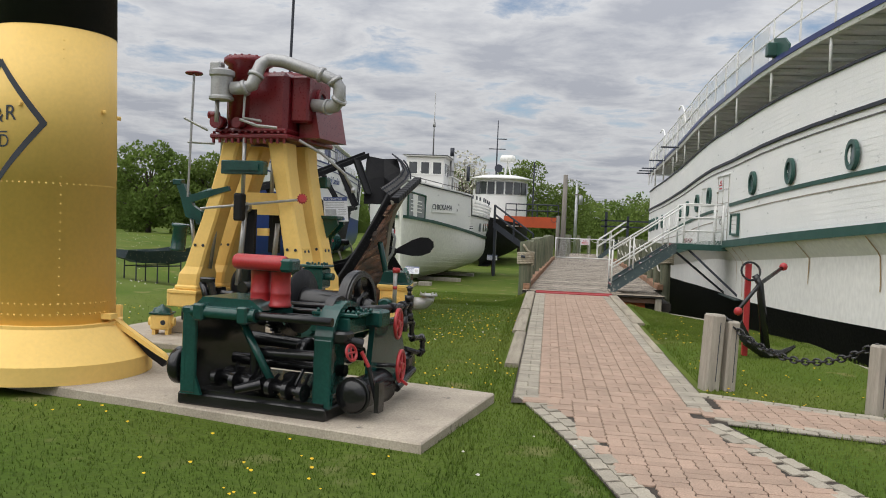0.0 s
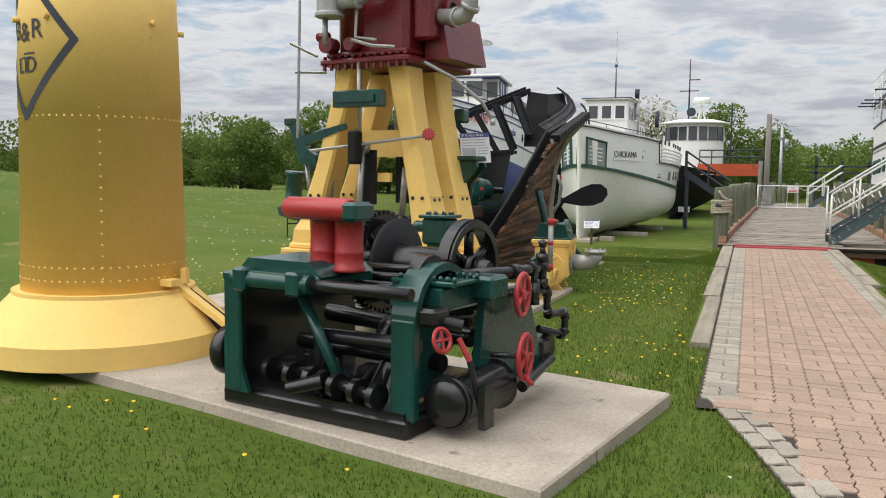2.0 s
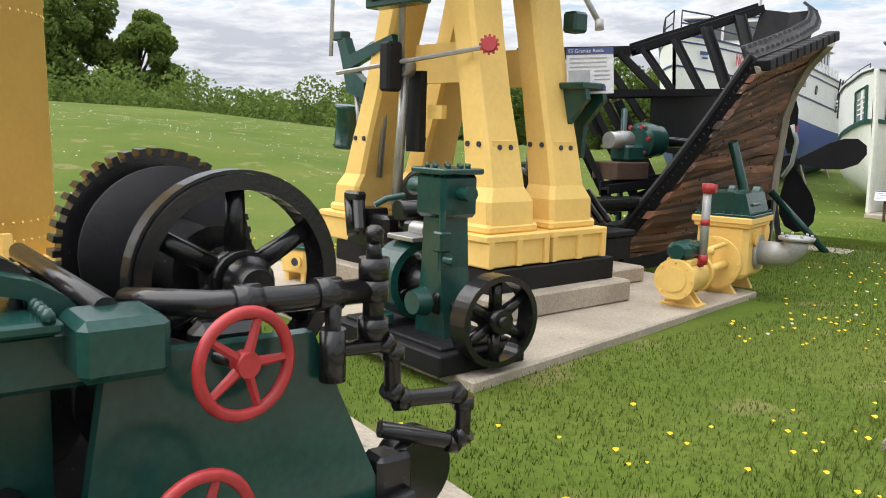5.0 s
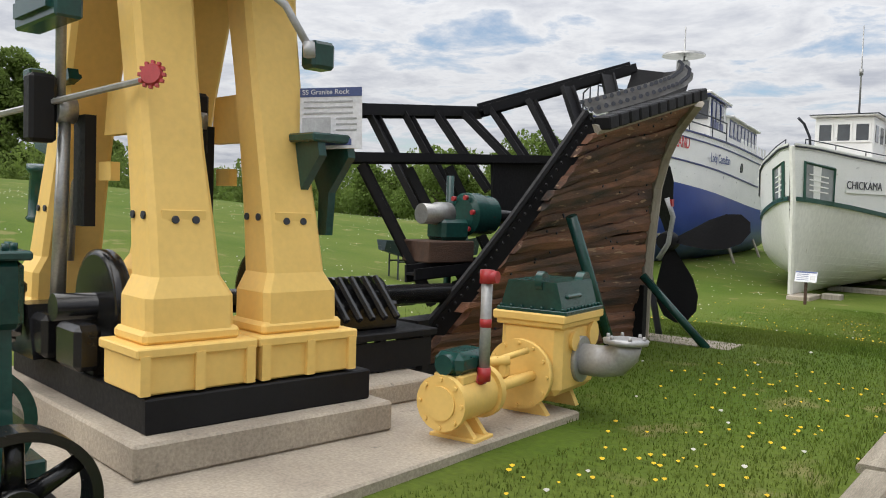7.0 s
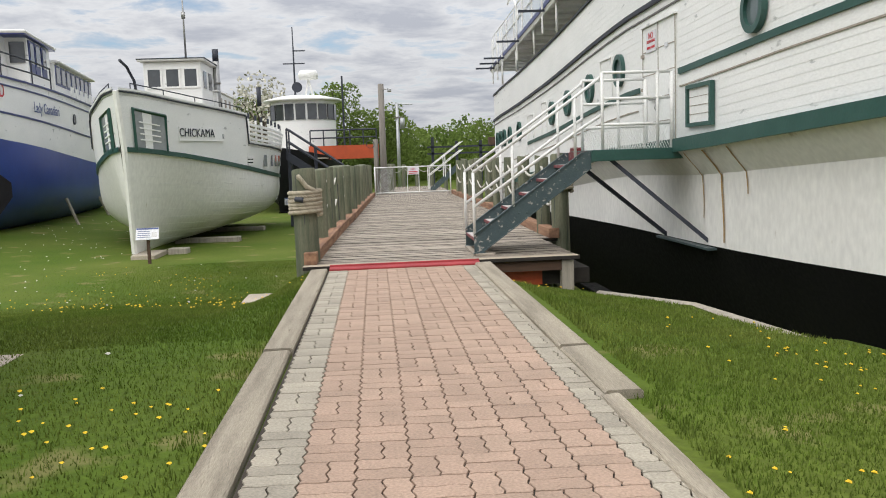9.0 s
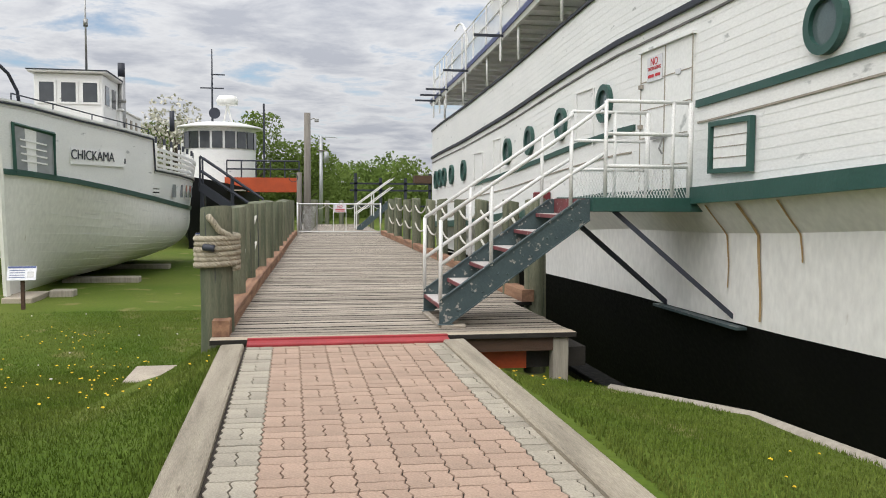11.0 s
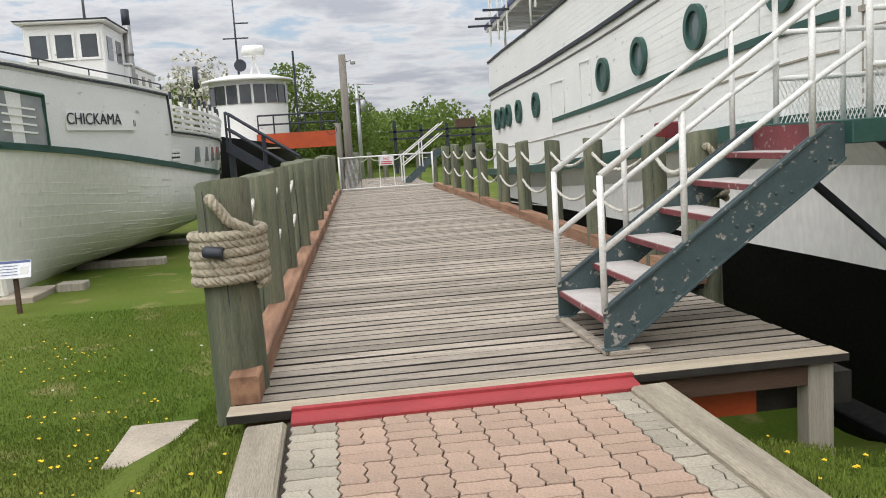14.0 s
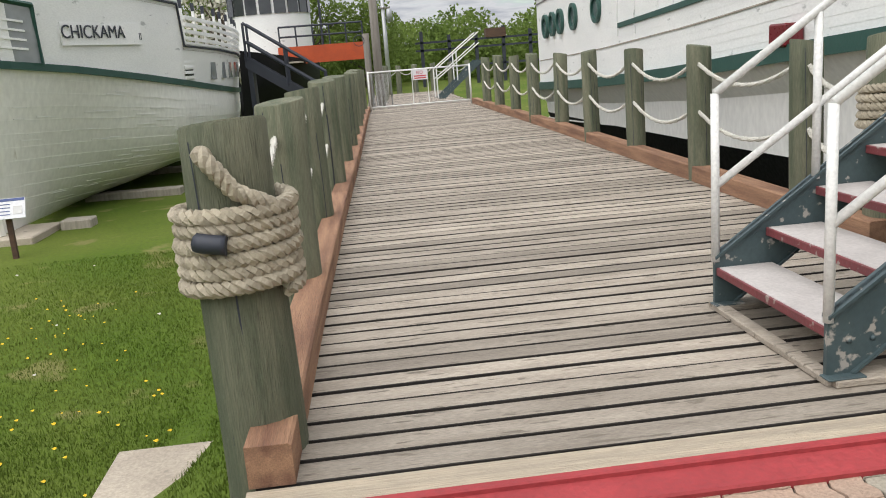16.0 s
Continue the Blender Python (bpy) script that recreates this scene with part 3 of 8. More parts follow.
for dx, wdt in ((-0.1, 0.14), (0.09, 0.16)):
    part("line_of_writing", q((box, (-0.27 - dx, 0.545, 0.043), (wdt, 0.035, 0.004))), REDINK, sign)
part("plate", q((box, (0.36, 0.5, 0.035), (0.12, 0.06, 0.01))), PAPER, door)
for y, w2, z, h in ((4.3, 0.75, 2.7, 0.85), (9.8, 0.6, 2.75, 0.8), (11.6, 0.9, 2.6, 0.9)):
    for dy in (-w2 / 2, w2 / 2):
        part("panel_edge", q((box, (dy, 0, 0.016), (0.02, h, 0.02))), WHITE, ship, m=hull_pose(y, z))
    part("panel_edge", q((box, (0, h / 2, 0.016), (w2, 0.02, 0.02))), WHITE, ship, m=hull_pose(y, z))
# rust runs down the flare and the lower side
for y, z1, wdt in ((-0.35, 0.15, 0.03), (0.25, 0.45, 0.018), (-1.0, 0.75, 0.02), (-4.3, 0.5, 0.03), (-6.6, 0.4, 0.03)):
    rows = []
    for f in np.linspace(0, 1, 12):
        z = 1.32 + (z1 - 1.32) * f
        o = float(np.interp(z, (0.09, 1.02, 1.34), (-0.16, -0.14, 0.14))) + 0.008
        w2, j = wdt * (1 - 0.4 * f), 0.02 * math.sin(6 * f + y)
        rows.append([(ship_side(y) - o, y - w2 + j, z + sheer(y)), (ship_side(y) - o, y + w2 + j, z + sheer(y))])
    bm = bmesh.new()
    grid_mesh(bm, rows)
    part("rust_streak", bm, RUST, ship)

# ---------------------------------------------------------------- boardwalk
def left_edge(y):
    return float(np.interp(y, (0, 2, 5, 10, 20, 24, 40), (-0.18, -0.13, -0.03, 0.17, 0.52, 0.70, 1.2)))


def right_edge(y):
    return float(np.interp(y, (0, 3.7, 6.4, 11.5, 20, 24, 40), (3.30, 3.33, 3.40, 3.50, 3.55, 3.60, 3.9)))


def curb(name, edge, side, y0, y1):
    """A squared cedar beam along one edge of the deck, in lengths."""
    cuts = [y0] + [y for y in np.arange(y0 + 2.6, y1 - 1, 3.1)] + [y1]
    for a, b in zip(cuts, cuts[1:]):
        bm = bmesh.new()
        ys = np.linspace(a + 0.004, b - 0.004, 4)
        rows = []
        for y in ys:
            x = edge(y)
            o = x + side * 0.16
            rows.append([(x, y, 0.047), (x, y, 0.19), (x + side * 0.012, y, 0.20), (o, y, 0.20), (o, y, 0.047), (x, y, 0.047)])
        vs = grid_mesh(bm, rows, smooth=False)
        bm.faces.new([v for v in vs[0][:5]])
        bm.faces.new([v for v in vs[-1][:5]][::-1])
        bmesh.ops.recalc_face_normals(bm, faces=bm.faces)
        solid("curb_beam", bm, CEDAR, "reddish cedar curb beam along the boardwalk edge", "beam", group="curb beams")


curb("curb", left_edge, -1, 0.22, 22.0)
curb("curb", right_edge, 1, 2.45, 22.0)


def post(x, y, r, z0, z1, mat=POSTWOOD, label="weathered greenish round timber post beside the boardwalk", seed=0):
    rnd = random.Random(seed)
    a, b, c = rnd.uniform(0, 6.3), rnd.uniform(0, 6.3), rnd.uniform(-0.012, 0.012)
    prof = []
    bm = bmesh.new()
    n, hs = 18, list(np.linspace(z0, z1 - 0.012, 9)) + [z1]
    rows = []
    for h in hs:
        f = (h - z0) / (z1 - z0)
        row = []
        for k in range(n + 1):
            t = 2 * math.pi * (k % n) / n
            rr = r * (1 + 0.035 * math.sin(2 * t + a) + 0.02 * math.sin(5 * t + b) + 0.02 * math.sin(7 * f + t)) * (1 - 0.05 * f)
            if h == z1:
                rr *= 0.95
            row.append((x + c * 3 * f + rr * math.cos(t), y + rr * math.sin(t), h + (0.03 * math.cos(t - a) * (f > 0.98) * 0.6)))
        rows.append(row)
    vs = grid_mesh(bm, rows)
    bmesh.ops.remove_doubles(bm, verts=bm.verts, dist=1e-5)
    bmesh.ops.holes_fill(bm, edges=[e for e in bm.edges if e.is_boundary])
    ob = solid("post", bm, mat, label, "post", group="boardwalk posts")
    # drying cracks down the trunk
    for j in range(2):
        t = rnd.uniform(3.6, 5.6)
        bm = bmesh.new()
        rr = r * 1.005
        hh = np.linspace(z0 + 0.3, z1 - 0.05 - 0.3 * j, 9)
        rows = [[(x + c * 3 * (h - z0) / (z1 - z0) + rr * math.cos(t + 0.06 * math.sin(3 * h) + d), y + rr * math.sin(t + 0.06 * math.sin(3 * h) + d), h) for d in (-0.02, 0.02)] for h in hh]
        grid_mesh(bm, rows)
        part("crack", bm, INK, ob)
    return ob


LEFT_POSTS = [(left_edge(y) - (0.14 if y < 1 else 0.19), y) for y in [0.56 + 2.03 * k for k in range(11)]]
RIGHT_POSTS = [(right_edge(y) + 0.12, y) for y in [3.42 + 2.05 * k for k in range(9)]]
for k, (x, y) in enumerate(LEFT_POSTS):
    post(x, y, 0.165 if k == 0 else 0.15, ground_z(x, y) - 0.1 if y < 6 else -0.9, 1.27 + 0.02 * math.sin(k * 5), seed=k)
for k, (x, y) in enumerate(RIGHT_POSTS):
    post(x, y, 0.118, -0.9, 1.34 + 0.02 * math.sin(k * 3), seed=40 + k)
post(3.55, 2.62, 0.15, -0.9, 1.36, seed=77)


def twisted(bm, pts, r, pitch=0.09, strands=3, seg=5):
    """Strands wound round a smooth line of points."""
    pts = [Vector(p) for p in pts]
    run, lines = 0.0, [[] for _ in range(strands)]
    side = None
    for i, p in enumerate(pts):
        d = (pts[min(i + 1, len(pts) - 1)] - pts[max(i - 1, 0)]).normalized()
        if side is None:
            side = d.orthogonal().normalized()
        side = (side - d * side.dot(d)).normalized()
        up = d.cross(side)
        if i:
            run += (p - pts[i - 1]).length
        for s in range(strands):
            a = 2 * math.pi * (run / pitch + s / strands)
            lines[s].append(p + r * 0.52 * (math.cos(a) * side + math.sin(a) * up))
    for ln in lines:
        tube(bm, ln, r * 0.55, seg)


def coil(x, y, r, z0, z1, turns, rope_r, n=90, label="coil of thick old rope wound round a post"):
    bm = bmesh.new()
    pts = []
    N = int(turns * n)
    for i in range(N):
        a = 2 * math.pi * i / n
        z = z0 + (z1 - z0) * i / N + 0.004 * math.sin(a * 1.3)
        rr = r + rope_r + 0.004 * math.sin(a * 0.37)
        pts.append((x + rr * math.cos(a - 0.6), y + rr * math.sin(a - 0.6), z))
    twisted(bm, pts, rope_r, 0.10)
    # the loose end comes up to a hole near the head of the post
    end = pts[-1]
    t = -1.9
    hole = (x + r * 0.98 * math.cos(t), y + r * 0.98 * math.sin(t), z1 + 0.17)
    mid = (x + (r + 0.05) * math.cos(t + 0.25), y + (r + 0.05) * math.sin(t + 0.25), z1 + 0.13)
    line = [Vector(hole), Vector((hole[0] * 1 + 0.02 * math.cos(t), hole[1] + 0.05 * math.sin(t), hole[2] + 0.01)), Vector(mid)]
    line += [Vector((x + (r + rope_r) * math.cos(t + s), y + (r + rope_r) * math.sin(t + s), z1 + 0.1 - 0.1 * s)) for s in (0.5, 0.8, 1.1, 1.4)]
    fine = []
    for a, b in zip(line, line[1:]):
        fine += [a.lerp(b, f) for f in np.linspace(0, 1, 8)[:-1]]
    twisted(bm, fine, rope_r, 0.10)
    ob = solid("rope_coil", bm, ROPE, label, "rope")
    return ob


rc = coil(LEFT_POSTS[0][0], LEFT_POSTS[0][1], 0.165, 0.68, 1.0, 6.4, 0.031)
part("tape", q((tube, [(LEFT_POSTS[0][0] + 0.232 * math.cos(a), LEFT_POSTS[0][1] + 0.232 * math.sin(a), 0.89 - 0.03 * (a + 2)) for a in np.linspace(-2.05, -1.6, 6)], 0.034, 8)), INK, rc, "black tape round the rope")
coil(3.55, 2.62, 0.15, 0.77, 1.06, 5.3, 0.03)


def swag(a, b, sag, r=0.022):
    bm = bmesh.new()
    pts = []
    for f in np.linspace(0, 1, 44):
        p = Vector(a).lerp(Vector(b), f)
        p.z -= sag * 4 * f * (1 - f)
        pts.append(p)
    twisted(bm, pts, r, 0.075, 3, 5)
    solid("rope", bm, WHITEROPE, "white rope hanging between two boardwalk posts", "rope", group="boardwalk ropes")


for a, b in zip([(3.55, 2.62)] + RIGHT_POSTS, RIGHT_POSTS):
    for h in (1.17, 0.72):
        swag((a[0] - 0.06, a[1] + 0.09, h), (b[0] - 0.06, b[1] - 0.09, h), 0.17)
for a, b in zip(LEFT_POSTS[:8], LEFT_POSTS[1:8]):
    for h in (1.05, 0.62):
        swag((a[0] - 0.02, a[1] + 0.12, h), (b[0] - 0.02, b[1] - 0.12, h), 0.14)

# front edge of the deck, threshold and supports
solid("threshold_board", q((box, (0.95, -0.035, 0.012), (1.9, 0.15, 0.05), pose(0, 0, 0, 6, 0, 0), 0.008), (box, (0.95, 0.035, 0.045), (1.9, 0.04, 0.03), I4, 0.006)), REDWOOD, "worn red threshold board where the paving meets the boardwalk", "board")
solid("deck_support", q((box, (3.06, 0.14, -0.34), (0.16, 0.14, 0.66), I4, 0.01)), GREYPOST, "grey painted timber block under the deck corner", "support")
solid("deck_joist", q((box, (1.4, 0.12, -0.075), (3.3, 0.07, 0.13))), DARKWOOD, "dark timber joist under the deck front", "beam")
solid("deck_joist", q((box, (2.45, 0.30, -0.21), (0.62, 0.04, 0.28))), ORANGE, "orange board under the deck", "board")
# Solid sheet under the gaps; shade below the deck is put into its colour.
solid("deck_beam", q((box, (1.75, 12.5, -0.25), (3.3, 24.4, 0.2))), GAPSHADE, "timber frame under the boardwalk, coloured near black as gap shade", "frame")

solid("loose_timber", q((box, (3.75, 0.55, -0.62), (0.25, 2.4, 0.07), pose(0, 0, 0), 0.01)), HULLBLACK, "dark loose timber lying beside the steamer's bottom", "timber")

# ---------------------------------------------------------------- boarding stair
stair = thing("boarding_stair", "grey-green steel stair with white pipe rails, leading to the steamer", "stair")
X0, X1, Z0, Z1, YN, YF = 1.90, 3.50, 0.075, 1.38, 0.52, 1.56
RISE, SLOPE = 0.186, 0.71
for y in (YN, YF):
    pts = [(X0, Z0), (X0 + 0.1, Z0), (X1, Z1 - 0.235), (X1, Z1 - 0.01), (X0 + (Z1 - 0.33) / SLOPE, Z1 - 0.01), (X0, 0.33)]
    part("stringer", q((prism, pts, y - 0.012, y + 0.012), (prism, [(X0, 0.316), (X0, 0.33), (X0 + (Z1 - 0.33) / SLOPE, Z1 - 0.01), (X0 + (Z1 - 0.33) / SLOPE + 0.01, Z1 - 0.024)], y - 0.03, y + 0.03),
                       (prism, [(X0 + 0.1, Z0), (X0 + 0.1, Z0 + 0.014), (X1, Z1 - 0.221), (X1, Z1 - 0.235)], y - 0.03, y + 0.03)), GRATE, stair, "grey-green steel stringer with flaking paint")
    for k in range(6):
        for d in (-0.05, 0.05):
            part("rivet", q((lathe, [(0.013, 0), (0.01, 0.008), (0.002, 0.01)], 8, at(X0 + 0.14 + d + 0.262 * k, y - 0.012, 0.22 + RISE * k) @ RX90)), GRATE, stair)
for k in range(6):
    x, z = X0 + 0.012 + 0.262 * k, 0.255 + RISE * k
    tr = part("tread", q((box, (x + 0.15, (YN + YF) / 2, z), (0.29, YF - YN - 0.03, 0.035), I4, 0.006)), TREAD, stair, "worn pale grey tread with red nosing")
    part("nosing", q((box, (x, (YN + YF) / 2, z - 0.004), (0.014, YF - YN - 0.035, 0.042), I4, 0.004)), NOSING, tr)
part("foot_board", q((box, (X0 + 0.02, (YN + YF) / 2, 0.062), (0.07, YF - YN + 0.08, 0.034), I4, 0.006)), PLANK, stair, "worn grey timber under the stair foot")
for y in (YN, YF):
    part("foot_block", q((box, (X0 + 0.14, y - 0.01, 0.061), (0.26, 0.12, 0.032), I4, 0.006)), PLANK, stair)
    part("foot_plate", q((box, (X0 + 0.06, y - 0.03, 0.08), (0.16, 0.07, 0.008), I4, 0.002)), GRATE, stair)
part("top_riser", q((box, (X1 - 0.05, (YN + YF) / 2, Z1 - 0.09), (0.02, YF - YN - 0.03, 0.17))), NOSING, stair)
plat = part("platform", q((box, (4.14, 1.04, Z1 - 0.065), (1.28, 1.22, 0.15), I4, 0.006)), TRIM, stair, "dark green landing platform")
for y in (YN, YF):
    for x, z, top in ((X0 + 0.01, 0.30, 1.15), (X0 + 0.54, 0.68, 1.50), (X0 + 1.39, 1.28, 2.09)):
        part("rail_post", q((tube, [(x, y, z), (x, y, top)], 0.021, 10)), WHITEPAINT2, stair)
    for drop in (0.0, 0.46):
        part("hand_rail", q((tube, [(X0 + 0.01, y, 1.15 - drop), (X0 + 1.39, y, 2.09 - drop), (3.66, y, 2.36 - drop * 1.1)], 0.021, 10)), WHITEPAINT2, stair)
ytop = 2.40
for y, posts in ((0.50, (3.66, 4.41, 4.61)), (1.6, (3.66, 4.2, 4.61))):
    for x in posts:
        part("rail_post", q((tube, [(x, y, Z1 - 0.02), (x, y, ytop)], 0.022 if x != 4.61 else 0.034, 8)), WHITEPAINT2, stair)
    for h in (1.02, 0.68, 0.34):
        part("hand_rail", q((tube, [(posts[0], y, Z1 + h), (posts[-1], y, Z1 + h)], 0.02, 8)), WHITEPAINT2, stair)
    bm = bmesh.new()
    for k in range(24):
        for s in (1, -1):
            x0 = posts[0] + 0.035 * k
            a, b = (x0, x0 + 0.15) if s > 0 else (x0 + 0.15, x0)
            za, zb = Z1 + 0.01, Z1 + 0.34
            lo, hi = posts[0], posts[-1]
            if min(a, b) < lo or max(a, b) > hi:
                continue
            tube(bm, [(a, y, za), (b, y, zb)], 0.004, 4)
    part("wire_mesh", bm, WHITEPAINT2, stair)
for a, b in (((3.50, 1.44, 1.25), (4.98, 1.74, 0.09)), ((3.80, 0.6, 1.25), (4.98, 0.17, 0.14))):
    m, ln = along(a, b)
    part("strut", q((box, (0, 0, ln / 2), (0.05, 0.05, ln), m)), INK, stair, "black steel bracing strut")
part("strut_bracket", q((box, (4.92, 0.9, 0.06), (0.12, 2.0, 0.03))), GRATE, stair)
solid("bollard", q((box, (4.68, 6.1, 1.37), (0.22, 0.34, 0.24), I4, 0.02)), MAROON, "dark red iron bollard on the steamer's guard", "bollard")

# ---------------------------------------------------------------- gate across the boardwalk
gate = thing("gate", "white pipe gate across the boardwalk with a warning sign", "gate")
GY = 22.0
gx0, gx1 = left_edge(GY) + 0.02, right_edge(GY) - 0.02
for x in (gx0, gx1):
    part("gate_post", q((tube, [(x, GY, 0.05), (x, GY, 1.18)], 0.026, 8)), WHITEPAINT2, gate)
for z in (0.16, 1.14):
    part("rail", q((tube, [(gx0, GY, z), (gx1, GY, z)], 0.022, 8)), WHITEPAINT2, gate)
for x in (gx0 + 1.25, gx0 + 1.7):
    part("bar", q((tube, [(x, GY, 0.16), (x, GY, 1.14)], 0.012, 6)), WHITEPAINT2, gate)
gs = part("warning_sign", q((box, (gx0 + 1.48, GY - 0.03, 0.98), (0.42, 0.015, 0.28))), PAPER, gate, "white sign with red lettering")
letters("NO", 0.12, REDINK, at(gx0 + 1.48, GY - 0.042, 1.04) @ RX90, gs, depth=0.002)
for z in (0.95, 0.89):
    part("line_of_writing", q((box, (gx0 + 1.48, GY - 0.04, z), (0.34, 0.006, 0.03))), REDINK, gs)
mesh = bmesh.new()
for k in range(13):
    for s in (1, -1):
        for j in range(0, 1):
            x0 = gx0 + 0.06 * k
            a, b = x0, x0 + s * 0.5
            if gx0 <= min(a, b) and max(a, b) <= gx0 + 0.75:
                tube(mesh, [(a, GY + 0.3, 0.15), (b, GY + 0.3, 1.1)], 0.005, 4)
part("wire_mesh", mesh, STEEL, gate)
wing = thing("fence", "grey wire fence panel beside the gate", "fence")
part("frame", q((tube, [(gx0 + 0.1, GY + 0.4, 0.06), (gx0 + 0.1, GY + 0.4, 1.12), (gx0 + 0.75, GY + 2.6, 1.12), (gx0 + 0.75, GY + 2.6, 0.06)], 0.024, 6)), STEEL, wing)
bm = bmesh.new()
for k in range(14):
    f = k / 14
    for s in (0.25, -0.25):
        a, b = f, f + s
        if 0 <= b <= 1:
            tube(bm, [(gx0 + 0.1 + 0.65 * a, GY + 0.4 + 2.2 * a, 0.1), (gx0 + 0.1 + 0.65 * b, GY + 0.4 + 2.2 * b, 1.1)], 0.006, 4)
part("wire_mesh", bm, STEEL, wing)
for k in range(5):
    post(gx0 + 0.4 + 0.14 * k, GY + 3.0 + 2.0 * k, 0.14, -0.9, 1.25, seed=90 + k)
for k in range(6):
    post(1.4 + 0.75 * k, 34.2, 0.12, -0.9, 1.2, seed=100 + k)
for k in range(5):
    swag((1.4 + 0.75 * k, 34.1, 1.05), (2.15 + 0.75 * k, 34.1, 1.05), 0.25, 0.02)
far_stair = thing("far_stair", "small white-railed stair at the end of the boardwalk", "stair")
for y in (26.0, 27.0):
    part("stringer", q((prism, [(3.0, 0.06), (3.25, 0.06), (4.6, 1.2), (4.4, 1.25)], y, y + 0.03)), GRATE, far_stair)
    for h in (0.85, 0.5):
        part("hand_rail", q((tube, [(3.0, y, 0.2 + h), (4.5, y, 1.3 + h)], 0.022, 6)), WHITEPAINT2, far_stair)
    for x in (3.0, 3.7):
        part("rail_post", q((tube, [(x, y, 0.1 + (x - 3) * 0.75), (x, y, 1.05 + (x - 3) * 0.75)], 0.022, 6)), WHITEPAINT2, far_stair)

# ---------------------------------------------------------------- poles
p1 = thing("lamp_pole", "tall weathered timber pole with a small floodlight", "pole")
part("pole", q((tube, [(1.0, 23.9, -0.9), (1.02, 23.9, 4.5)], [0.15, 0.12], 12)), POLE, p1)
part("floodlight", q((tube, [(1.05, 23.85, 4.25), (1.3, 23.8, 4.3)], 0.02, 6), (box, (1.36, 23.75, 4.22), (0.16, 0.18, 0.12), I4, 0.02)), STEEL, p1)
part("short_pole", q((tube, [(0.72, 24.1, -0.9), (0.72, 24.1, 2.3)], [0.11, 0.1], 10)), POLE, p1)
part("hoop", q((torus, 0.16, 0.012, at(0.5, 24.0, 2.1) @ RX90, 18, 5)), INK, p1)
p2 = thing("utility_pole", "slender grey utility pole with a transformer and lamp arm", "pole")
part("pole", q((tube, [(2.35, 47.5, -0.9), (2.35, 47.5, 5.35)], [0.14, 0.1], 8)), GALV, p2)
part("lamp_arm", q((tube, [(2.35, 47.5, 5.3), (3.4, 47.4, 5.25)], 0.03, 6)), GALV, p2)
part("transformer", q((lathe, [(0.16, 0), (0.16, 0.7), (0.08, 0.75)], 10, at(2.68, 47.4, 3.6))), GALV, p2)
part("cross_bar", q((box, (2.4, 47.4, 4.4), (0.6, 0.08, 0.08))), POLE, p2)

# ---------------------------------------------------------------- kerbs, posts and anchor by the paving
def timber(name, pts, w, h, mat, label, category, group=""):
    bm = bmesh.new()
    rows = []
    for k, (x, y) in enumerate(pts):
        a = pts[max(k - 1, 0)]
        b = pts[min(k + 1, len(pts) - 1)]
        d = Vector((b[0] - a[0], b[1] - a[1])).normalized()
        n = Vector((d.y, -d.x)) * w / 2
        j = 0.006 * math.sin(7 * k)
        rows.append([(x - n.x, y - n.y, -0.12), (x - n.x, y - n.y, h - 0.015 + j), (x - n.x * 0.85, y - n.y * 0.85, h + j), (x + n.x * 0.85, y + n.y * 0.85, h - j), (x + n.x, y + n.y, h - 0.015), (x + n.x, y + n.y, -0.12)])
    vs = grid_mesh(bm, rows, smooth=False)
    bm.faces.new(vs[0])
    bm.faces.new(vs[-1][::-1])
    bmesh.ops.recalc_face_normals(bm, faces=bm.faces)
    return solid(name, bm, mat, label, category, group=group)


def run(x, ys, n=6):
    return [(x, y) for y in np.linspace(*ys, n)]


KERB = "bleached grey timber kerb beside the brick path"
timber("kerb_timber", run(-0.125, (-4.62, -0.13)), 0.21, 0.035, KERBWOOD, KERB, "kerb", "kerb timbers")
timber("kerb_timber", run(-0.135, (-8.15, -4.65)), 0.2, 0.025, KERBWOOD, KERB, "kerb", "kerb timbers")
timber("kerb_timber", run(-0.105, (-11.3, -8.2)), 0.17, 0.018, KERBWOOD, KERB, "kerb", "kerb timbers")
timber("kerb_timber", run(1.93, (-4.95, -0.13)), 0.21, 0.035, KERBWOOD, KERB, "kerb", "kerb timbers")
timber("kerb_timber", run(1.935, (-6.1, -4.98)), 0.22, 0.025, KERBWOOD, KERB, "kerb", "kerb timbers")
timber("kerb_timber", run(1.85, (-9.6, -6.12)), 0.12, 0.012, KERBWOOD, KERB, "kerb", "kerb timbers")
for x, y, r, h, tilt in ((2.06, -11.98, 0.115, 0.80, 3), (2.27, -11.94, 0.085, 0.73, 2), (3.47, -12.84, 0.095, 0.66, 2), (6.2, -14.2, 0.1, 0.7, 0)):
    m = pose(x, y, -0.1, 0, tilt, 20)
    ob = solid("chain_post", q((box, (0, 0, (h + 0.1) / 2), (r * 1.55, r * 1.55, h + 0.1), m, 0.02)), GREYPOST, "squared weathered grey timber post in the grass", "post", group="chain posts")
    part("crack", q((box, (0.2 * r, -r * 0.78, (h + 0.1) * 0.55), (0.008, 0.004, h * 0.8), m)), INK, ob)


